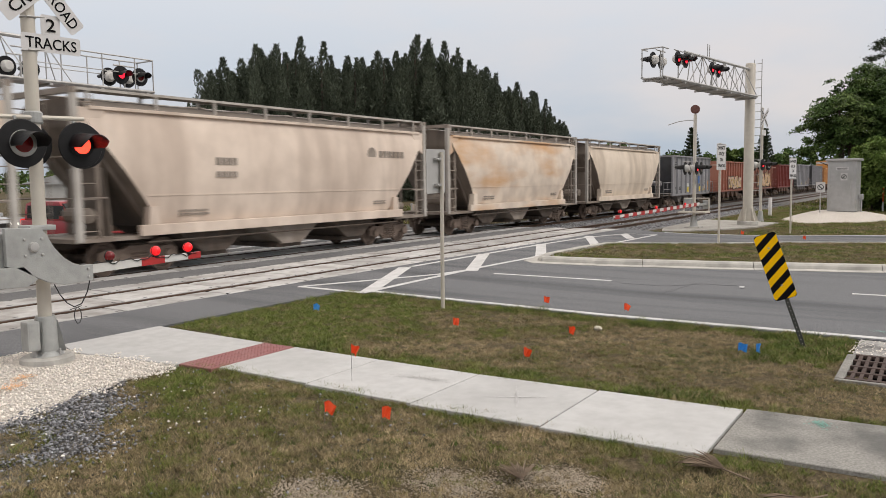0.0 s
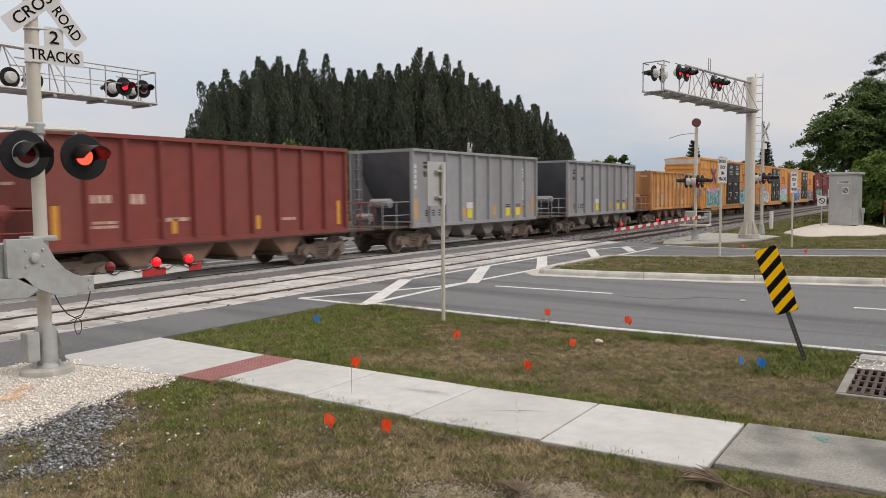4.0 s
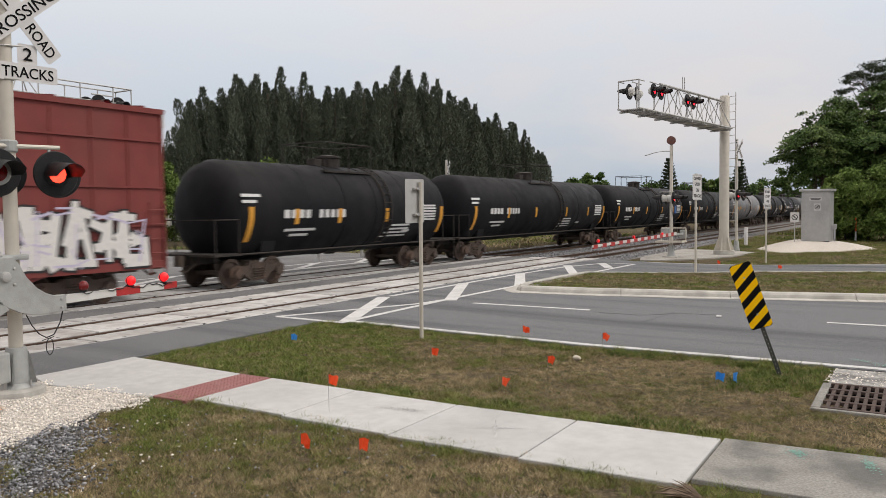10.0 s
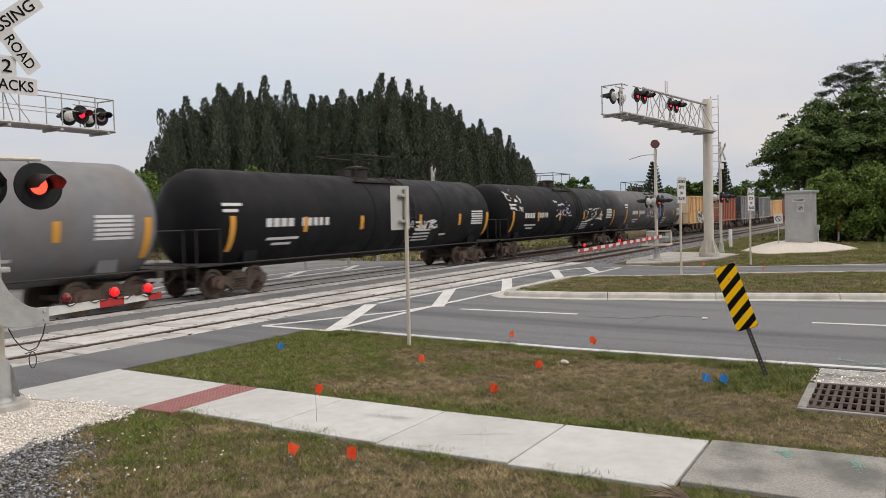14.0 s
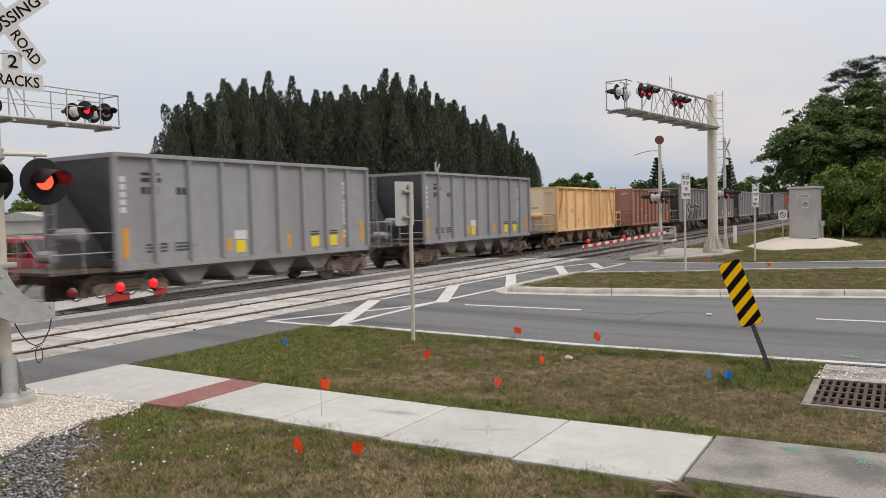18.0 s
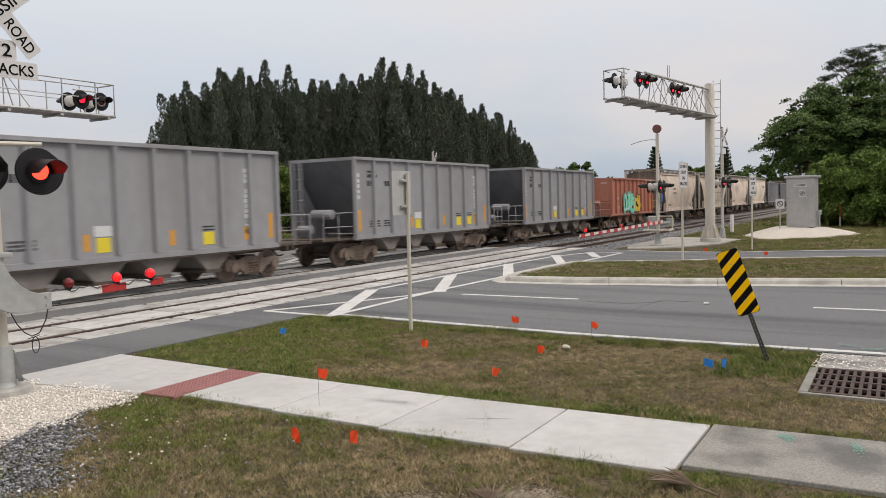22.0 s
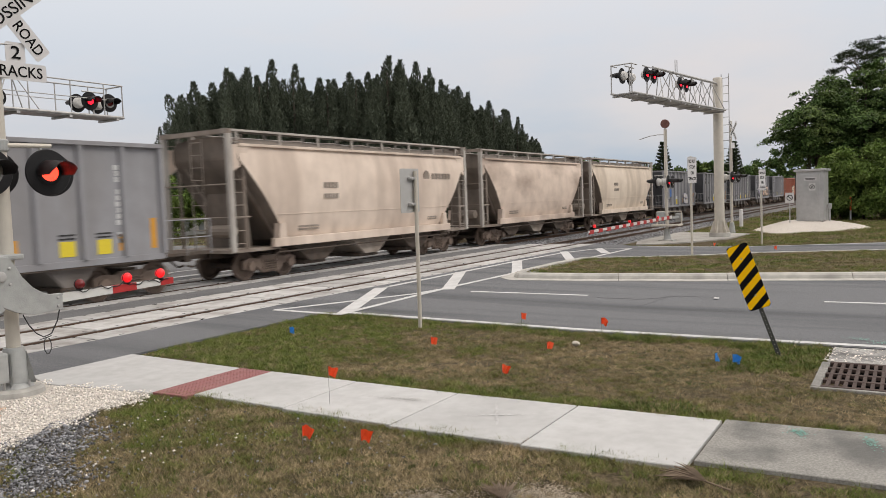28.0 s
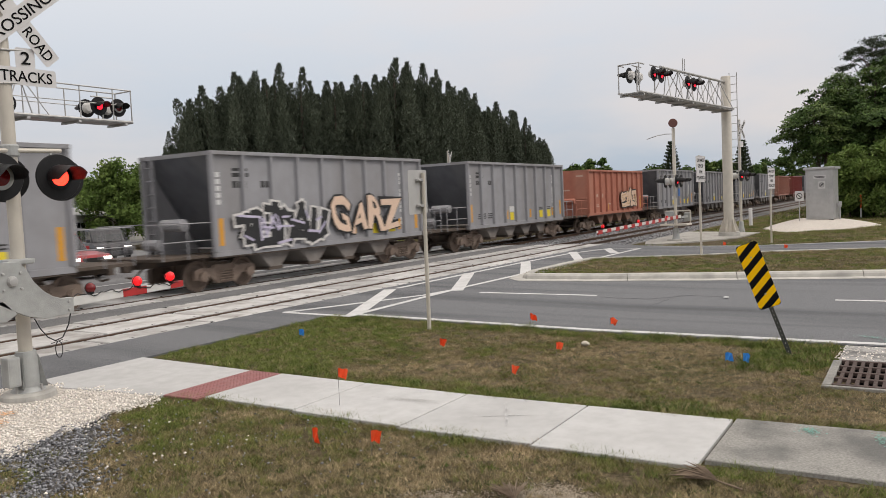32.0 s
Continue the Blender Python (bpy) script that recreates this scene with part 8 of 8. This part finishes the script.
def leafy_tree(x, y, height, spread, seed, low, sprays, leaves):
    """A big dark crown: flat sprays of leaves in uneven tiers round the limbs, thin at the rim, with gaps between them."""
    rs = np.random.default_rng(seed)
    root = thing("broadleaf_tree", "large dark green broadleaf tree behind the cabinet", "tree", (x, y, -.05))
    bm, ends = limb_tree(seed, height * .92, spread * .8, 3, .24)
    part("trunk", bm, BARK, root)
    cs = [np.array(e) for e in ends if e.z > low * height]
    while len(cs) < sprays:
        d = rs.normal(size=3)
        d /= np.linalg.norm(d)
        q = rs.uniform(.55, 1.0) * (1 + .16 * math.sin(4 * d[0] + seed) + .14 * math.sin(7 * d[2] + 3 * d[1]))
        mid, half = height * (1 + low) / 2, height * (1 - low) / 2
        cs.append(np.array([d[0] * spread * q, d[1] * spread * q, mid + d[2] * half * q]))
    pts, nrm = [], []
    for c in cs:
        r = rs.uniform(.45, 1.15)
        out = np.array([c[0], c[1], 0]) / (np.hypot(c[0], c[1]) + .01)
        n = int(leaves * r)
        u = rs.normal(0, .42, (n, 3)) * r
        tilt = u[:, 0] * out[0] + u[:, 1] * out[1]
        u[:, 2] = u[:, 2] * .30 - .35 * tilt - .12 * (u[:, 0] ** 2 + u[:, 1] ** 2)
        pts.append(c + u)
        nrm.append(np.tile(out * .45 + np.array([0, 0, .85]), (n, 1)))
    v, t = facing_leaves(np.concatenate(pts), np.concatenate(nrm), .125, .5, .5, rs, -.5)
    part("crown", tri_mesh("crown", v, t, LEAF_DARK), None, root)
    return root


for az, d, h, sp, seed, low in ((5.5, 74, 10.6, 3.3, 61, .40), (3.9, 78, 11.9, 4.6, 67, .22), (2.4, 76, 12.2, 5.0, 63, .1), (.6, 80, 12.8, 6.0, 64, .1), (-1.6, 76, 13.5, 6.0, 65, .1), (-4.2, 78, 13.0, 6.0, 66, .1)):
    leafy_tree(*polar(az, d), h, sp, seed, low, 250 if sp > 4 else 170, 170)
leafy_tree(*polar(5.9, 73), 9.0, 3.5, 68, .5, 60, 130)
def umbrella_pine(az, d, h, spread, seed):
    """A tall pine with a bare forked trunk and a flat open crown."""
    rs = np.random.default_rng(seed)
    root = thing("pine_tree", "tall flat-topped pine with open branches", "tree", (*polar(az, d), -.1))
    bm, prev = bmesh.new(), Vector((0, 0, -.3))
    for k in range(6):
        p = Vector((rs.normal(0, .15), rs.normal(0, .15), h * .14 * (k + 1)))
        bm_rod(bm, prev, p, .28 - .03 * k, 8, .25 - .03 * k)
        prev = p
    pts, nrm = [], []
    for k in range(40):
        a, q = rs.uniform(0, 2 * np.pi), spread * math.sqrt(rs.random())
        c = Vector((math.cos(a) * q, math.sin(a) * q, h * (.955 - .15 * (q / spread) ** 2) + rs.normal(0, .55)))
        if k % 2 == 0:
            m = Vector((c.x * .45, c.y * .45, h * rs.uniform(.70, .84)))
            bm_rod(bm, (0, 0, h * rs.uniform(.58, .78)), m, .09, 6, .06)
            bm_rod(bm, m, c, .06, 5, .02)
        n, r = 190, rs.uniform(.45, .95)
        pts.append(np.array(c) + rs.normal(0, .45, (n, 3)) * np.array([r, r, r * .34]))
        nrm.append(np.tile([0, 0, 1.0], (n, 1)))
    part("trunk", bm, BARK, root)
    v, t = facing_leaves(np.concatenate(pts), np.concatenate(nrm), .10, .42, .7, rs, .5)
    part("crown", tri_mesh("crown", v, t, LEAF_PINE), None, root)


for az, d, h, sp, seed in ((2.3, 92, 17.6, 3.4, 75), (.2, 95, 18.6, 4.2, 72), (-2.6, 96, 18.4, 4.6, 73)):
    umbrella_pine(az, d, h, sp, seed)
for az, d, h, sp, seed in ((4.0, 62, 3.6, 2.2, 82), (2.6, 62, 4.2, 3.4, 83), (.8, 60, 4.0, 3.4, 84), (-1.2, 60, 4.4, 3.6, 85)):
    broadleaf("bush", "thick green bushes at the foot of the trees", *polar(az, d), h, sp, seed, LEAF_LIGHT, 220, .13, 2, .08, .05, .8, 60)
for az, d, h, sp, seed in ((45.2, 70, 6.9, 3.6, 91), (43.6, 72, 6.6, 3.4, 92), (41.9, 70, 5.9, 3.0, 93), (40.0, 71, 6.5, 3.2, 94), (47.5, 68, 5.4, 3.2, 95), (52.4, 60, 6.2, 3.0, 96), (54.4, 62, 6.6, 3.2, 97), (57.5, 75, 5.8, 3.5, 98)):
    broadleaf("broadleaf_tree", "light green leafy tree beyond the tracks", *polar(az, d), h * .86, sp, seed, LEAF_LIGHT, 220, .15, 3, .14, .15, .8, 40)
for az, d, h, sp, seed in ((21.6, 170, 8.2, 5.5, 101), (20.6, 172, 8.4, 5.0, 102), (19.2, 180, 5.4, 5, 103), (12.6, 150, 7.4, 3.2, 104), (9.2, 240, 8.0, 6.0, 105), (7.4, 270, 12.0, 7.0, 106), (17.2, 190, 5.0, 8, 107), (14.0, 200, 5.0, 8, 108), (10.8, 190, 4.6, 8, 109)):
    broadleaf("broadleaf_tree", "distant round green tree beyond the train", *polar(az, d), h, sp, seed, LEAF_DARK, 90, .5, 2, .2, .05, .8, 45)


def norfolk_pine(az, d, h, seed):
    """A pine with level whorls of branches, like a ladder."""
    rs = np.random.default_rng(seed)
    root = thing("norfolk_pine", "slender pine with level whorls of branches", "tree", (*polar(az, d), -.1))
    part("trunk", rod((0, 0, -.2), (0, 0, h), .2, 8, .04), BARK, root)
    cs, rr = [], []
    for k in range(16):
        z = h * (.1 + .88 * k / 15)
        w = h * .22 * (1 - (k / 16)) ** .9 + .12
        for j in range(7):
            a = 2 * math.pi * j / 7 + k
            for q in (.25, .5, .75, 1.0):
                cs.append((math.cos(a) * w * q, math.sin(a) * w * q, z + .3 * w * q * q))
                rr.append(.32)
    v, t = leaf_cloud(cs, rr, 26, .15, rs, .9)
    part("crown", tri_mesh("crown", v, t, LEAF_PINE), None, root)


norfolk_pine(15.2, 150, 11.6, 111)
norfolk_pine(10.5, 150, 11.0, 112)
# a far belt of trees closes the horizon
fv, fr = [], []
rs_ = np.random.default_rng(5)
for k in range(420):
    az = rs_.uniform(-20, 80)
    d = rs_.uniform(300, 420)
    fx, fy = polar(az, d)
    if abs(fy - 24) > 14:
        fv.append((fx, fy, rs_.uniform(1, 6.5)))
        fr.append(rs_.uniform(3, 6))
v, t = leaf_cloud(fv, fr, 60, 1.0, rs_, .7)
tagged(new("far_woods", tri_mesh("far_woods", v, t, LEAF_DARK)), "far belt of woods along the horizon", "woods", kind="stuff")

# ---- beyond the tracks: waiting cars, low white houses, poles ----
GLASS_DARK = material("dark_car_glass", (0.02, 0.025, 0.03), 0.12, grain=2, bump=0, spec=0.6)
TYRE = material("black_tyre", (0.015, 0.015, 0.016), 0.85, grain=20)
RIM = material("silver_rim", (0.35, 0.35, 0.36), 0.35, 0.8, grain=10)
HEAD = material("headlight_glass", (0.8, 0.8, 0.78), 0.2, emit=((1.0, 0.95, 0.85), 3.0), bump=0)
TAIL = material("red_tail_light", (0.35, 0.01, 0.012), 0.3, emit=((1.0, 0.02, 0.02), 0.8), bump=0)


def car(name, label, x, y, turn, colour, kind="suv"):
    """A parked or waiting car, built along local x with its front at +x."""
    paint_ = material(name + "_paint", colour, 0.35, 0.2, second=tuple(.8 * c for c in colour), grain=2, amount=.3, bump=0)
    r = thing(name, label, "car", pose(x, y, 0, 0, 0, turn))
    low = [(-2.25, .42), (-2.3, .8), (-2.2, 1.0), (1.2, 1.02), (2.05, .9), (2.3, .68), (2.28, .4), (1.9, .3), (-1.9, .3)]
    part("body", prism(low[::-1], "y", -.9, .9, .05), paint_, r, smooth=True)
    top = [(-2.15, 1.0), (-2.0, 1.65), (-1.6, 1.74), (.2, 1.72), (.95, 1.02)] if kind == "suv" else [(-.6, 1.0), (-.5, 1.65), (.2, 1.72), (.6, 1.65), (1.15, 1.02)]
    cab = part("cabin", prism(top[::-1], "y", -.78, .78, .04), paint_, r, smooth=True)
    a, b = top[0][0] + .22, top[-1][0] - .28
    for s in (-1, 1):
        m = (a + b) / 2 - .1
        for w0, w1 in ((a, m - .05), (m + .05, b - .15)):
            part("window", prism([(w0, 1.06), (w1 + .12, 1.06), (w1 - .05, 1.58), (w0 + .08, 1.58)][::-1], "y", s * .785 - .008, s * .785 + .008), GLASS_DARK, cab)
        part("mirror", box(b - .15, b + .0, min(s * .85, s * 1.02), max(s * .85, s * 1.02), 1.05, 1.2, .02), paint_, r)
        part("headlight", box(2.14, 2.26, min(s * .5, s * .82), max(s * .5, s * .82), .66, .82, .02), HEAD, r, "lit headlight")
        part("tail_light", box(-2.32, -2.22, min(s * .62, s * .86), max(s * .62, s * .86), .8, 1.05, .02), TAIL, r)
    xf = top[-1][0]
    part("windscreen", prism([(xf - .06, 1.06), (xf + .02, 1.06), (xf - .60, 1.66), (xf - .68, 1.66)], "y", -.7, .7), GLASS_DARK, cab)
    part("rear_window", box(top[0][0] - .03, top[0][0] + .12, -.62, .62, 1.12, 1.52, .02), GLASS_DARK, cab)
    part("bumper", box(2.2, 2.36, -.85, .85, .38, .6, .04), paint_, r)
    part("grille", box(2.24, 2.31, -.42, .42, .62, .8), DARK_GAP, r)
    for wx_ in (-1.4, 1.4):
        for s in (-1, 1):
            w = part("wheel", lathe([(.2, -.1), (.33, -.1), (.35, -.06), (.35, .06), (.33, .1), (.2, .1)], 20, "y", (wx_, s * .8, .35)), TYRE, r)
            part("rim", lathe([(.02, -.11), (.2, -.105), (.21, .105), (.02, .11)], 16, "y", (wx_, s * .8, .35)), RIM, w)
    return r


car("red_suv", "red sport utility car waiting beyond the tracks", 17.6, 35.2, -88, (0.30, 0.025, 0.03))
car("dark_pickup", "dark pickup truck with headlights on beyond the tracks", 25.4, 43.5, -112, (0.05, 0.05, 0.055), "pickup")
car("silver_car", "silver car waiting behind the red one", 17.0, 42.0, -90, (0.42, 0.43, 0.44))

WALL_WHITE = material("white_siding", (0.62, 0.61, 0.57), 0.7, second=(0.53, 0.52, 0.48), grain=3, amount=.5, third=(0.42, 0.40, 0.36), patch=.7, patch_amount=.35)
ROOF_GREY = material("pale_metal_roof", (0.48, 0.48, 0.47), 0.55, 0.3, second=(0.36, 0.36, 0.35), grain=3, amount=.6)
TRIM = material("white_trim", (0.68, 0.68, 0.66), 0.6, grain=8)
DOOR_PAINT = material("grey_door_paint", (0.25, 0.27, 0.28), 0.6, grain=6)


def low_house(x, y, turn, length, label):
    r = thing("low_house", label, "house", pose(x, y, 0, 0, 0, turn))
    part("wall", box(-length / 2, length / 2, -2.2, 2.2, -.1, 2.5), WALL_WHITE, r)
    part("roof", prism([(-2.6, 2.5), (2.6, 2.5), (2.6, 2.6), (0, 3.15), (-2.6, 2.6)], "x", -length / 2 - .4, length / 2 + .4), ROOF_GREY, r)
    part("skirting", box(-length / 2 - .02, length / 2 + .02, -2.22, 2.22, -.1, .4), ROOF_GREY, r)
    n = max(2, int(length / 2.6))
    for i in range(n):
        x0 = -length / 2 + (i + .5) * length / n
        if i == n // 2:
            d = part("door", box(x0 - .45, x0 + .45, -2.25, -2.19, .2, 2.2), DOOR_PAINT, r)
            part("handle", box(x0 + .3, x0 + .36, -2.29, -2.25, 1.1, 1.2), GALV, d)
        else:
            w = part("window", box(x0 - .55, x0 + .55, -2.24, -2.19, 1.0, 2.0), GLASS_DARK, r)
            for q in (-.6, .55):
                part("frame", box(x0 + q, x0 + q + .05, -2.27, -2.2, .95, 2.05), TRIM, w)
            part("frame", box(x0 - .6, x0 + .6, -2.27, -2.2, 2.0, 2.06), TRIM, w)
            part("sill", box(x0 - .62, x0 + .62, -2.3, -2.2, .92, 1.0), TRIM, w)
            part("mullion", box(x0 - .02, x0 + .02, -2.26, -2.2, 1.0, 2.0), TRIM, w)
    part("awning", prism([(-length * .3, 2.45), (length * .1, 2.45), (length * .1, 2.5), (-length * .3, 2.5)], "y", -3.8, -2.2), ROOF_GREY, r)
    for q in (-length * .28, length * .08):
        part("awning_post", rod((q, -3.7, -.1), (q, -3.7, 2.45), .05, 8), TRIM, r)
    return r


low_house(38.5, 63.0, 24, 15.0, "low white mobile home with pale metal roof")
low_house(50.0, 66.0, 18, 13.0, "low white mobile home behind trees")
low_house(26.5, 76.0, 30, 14.0, "low white house far down the road")


def street_pole(x, y, h):
    r = thing("utility_pole", "slim grey pole beyond the tracks", "pole", (x, y, 0))
    part("shaft", lathe([(.09, -.2), (.06, h)], 12, "z"), GALV, r, smooth=True)
    part("cap", lathe([(.08, h - .05), (.08, h + .05)], 12, "z"), GALV, r)


street_pole(31.0, 30.3, 1.1)
street_pole(34.0, 30.6, 1.1)
street_pole(27.6, 30.2, 1.1)

# ---- litter in the foreground ----
FROND = material("dead_palm_frond", (0.26, 0.20, 0.145), 0.9, second=(0.13, 0.095, 0.07), grain=14, amount=.8, vary=.3, island=True)


def palm_frond(x, y, turn, length, label):
    """A dead fan leaf: a short stem from which narrow folded leaflets spread."""
    r = thing("palm_frond", label, "leaf", pose(x, y, gz(y) + .012, 0, 0, turn))
    part("stem", rod((-length * .25, 0, 0), (length * .25, 0, .02), .008, 6, .005), FROND, r)
    rnd = random.Random(int(x * 100))
    for k in range(18):
        a = radians(-34 + 4 * k + rnd.uniform(-2, 2))
        q = Vector((length * .18, 0, .02))
        e = q + Vector((math.cos(a), math.sin(a), rnd.uniform(.0, .045))) * length * rnd.uniform(.75, 1.05)
        n = Vector((-(e - q).y, (e - q).x, 0)).normalized() * length * .028
        m = q.lerp(e, .55)
        bm = bmesh.new()
        for sg in (-1, 1):
            bm.faces.new([bm.verts.new(v) for v in (q, m + n * sg + Vector((0, 0, .02)), e, m + Vector((0, 0, .006)))])
        part("leaflet", bm, FROND, r)
    return r


palm_frond(6.31, 7.86, 72, .46, "dead brown palm frond lying in the grass")
palm_frond(5.25, 9.2, 40, .40, "dry broken palm frond in the grass")
palm_frond(6.15, 7.25, 150, .45, "dry palm leaf beside the pavement")
PEBBLE = material("pale_limestone", (0.50, 0.46, 0.38), 0.9, grain=20)
bm = bmesh.new()
bmesh.ops.create_icosphere(bm, subdivisions=2, radius=.07)
for v_ in bm.verts:
    v_.co *= 1 + .25 * noise.noise(v_.co * 12)
    v_.co.z *= .6
tagged(part("stone", bm, PEBBLE, at=(11.55, 11.1, gz(11) + .02)), "pale stone lying in the grass", "stone")
MARK_TEAL = material("teal_marking_paint", (0.15, 0.36, 0.30), 0.8, second=(0.22, 0.33, 0.30), grain=10, amount=.8)


def sprayed_mark(x, y, sx, sy, turn, n, seed, mat=None, label="faint teal spray-paint marking on the ground", size=.011, lift=.0165):
    """Fine specks of marking paint that thin out from the middle."""
    rs = np.random.default_rng(seed)
    u, v = rs.normal(0, sx, n), rs.normal(0, sy, n)
    c, s_ = math.cos(radians(turn)), math.sin(radians(turn))
    px, py = x + u * c - v * s_, y + u * s_ + v * c
    p = np.stack([px, py, gz_all(py) + lift + rs.uniform(0, .004, n)], -1)
    k = rs.uniform(.55, 1.45, n) * size
    a = rs.uniform(0, 6.3, n)
    tri = np.stack([p + np.stack([k * np.cos(a + q), k * np.sin(a + q), 0 * k], -1) for q in (0, 2.1, 4.2)], 1).reshape(-1, 3)
    tagged(new("paint_speck", tri_mesh("paint_speck", tri, np.arange(3 * n).reshape(-1, 3), mat or MARK_TEAL)), label, "paint mark", kind="stuff")


sprayed_mark(8.05, 7.47, .07, .05, 20, 130, 1)
sprayed_mark(7.98, 6.85, .10, .03, 10, 110, 2)
sprayed_mark(13.35, 7.2, .12, .05, 60, 130, 3)
sprayed_mark(13.15, 6.85, .12, .05, 120, 130, 4)
MARK_ORANGE = material("orange_marking_paint", (0.80, 0.36, 0.10), 0.8, second=(0.72, 0.50, 0.30), grain=10, amount=.8)
sprayed_mark(4.68, 15.5, .10, .06, 30, 160, 5, MARK_ORANGE, "faint orange spray-paint marking on the white stones", .012, .034)
sprayed_mark(4.95, 15.8, .08, .05, 10, 120, 6, MARK_ORANGE, "faint orange spray-paint marking on the white stones", .012, .034)
MARK_CHALK = material("chalk_marking", (0.62, 0.62, 0.62), 0.9, second=(0.52, 0.52, 0.52), grain=12, amount=.6)
for turn in (28, 118):
    sprayed_mark(7.42, 10.4, .16, .012, turn, 260, 7 + turn, MARK_CHALK, "faint chalk-white cross sprayed on the pavement", .007)
SMUDGE = material("dark_tyre_smudge", (0.20, 0.195, 0.185), 0.9, second=(0.28, 0.275, 0.26), grain=12, amount=.6)
sprayed_mark(7.55, 11.75, .05, .20, 10, 420, 9, SMUDGE, "dark smudge on the pavement", .006)

TAR = material("dark_tar_crack", (0.082, 0.085, 0.093), 0.8, grain=20)
for line in ([(16.9, 12.69), (16.94, 11.72), (17.7, 11.04), (17.73, 10.05)], [(15.85, 11.39), (17.01, 11.29), (18.08, 11.2)]):
    wob = [(x + (x2 - x) * q + .03 * math.sin(9 * (x + y + q)), y + (y2 - y) * q) if abs(y2 - y) > abs(x2 - x) else (x + (x2 - x) * q, y + (y2 - y) * q + .03 * math.sin(9 * (x + y + q))) for (x, y), (x2, y2) in zip(line, line[1:]) for q in (0, .25, .5, .75)]
    strip("tar_crack", wob, .018, .002, .003, TAR, "thin dark crack in the asphalt")
r_ = thing("road_stud", "small white reflective road stud on the asphalt", "road stud", (*(17.4, 10.15), gz(13)))
part("base", prism([(-.05, 0), (.05, 0), (.03, .018), (-.03, .018)], "y", -.05, .05), SIGN_WHITE, r_)
part("reflector", prism([(-.048, .003), (-.032, .016), (-.034, .017), (-.05, .004)], "y", -.04, .04), LETTER_WHITE, r_)



def motions():
    """The train runs through at a steady pace; every car keeps its place in it. The flags flutter."""
    for car, u in TRAIN:
        walk(car, [(t, pose(u - V * t, Y_FAR, 0)) for t in (0.0, 8.0, 16.0, 24.0, 32.0)])
    for cloth, turn, ph in FLAGS:
        walk(cloth, [(t * .5, pose(0, 0, 0, 0, 0, turn + 28 * math.sin(ph + t * 1.3) + 16 * math.sin(2.3 * ph + t * 2.9))) for t in range(65)])


motions()
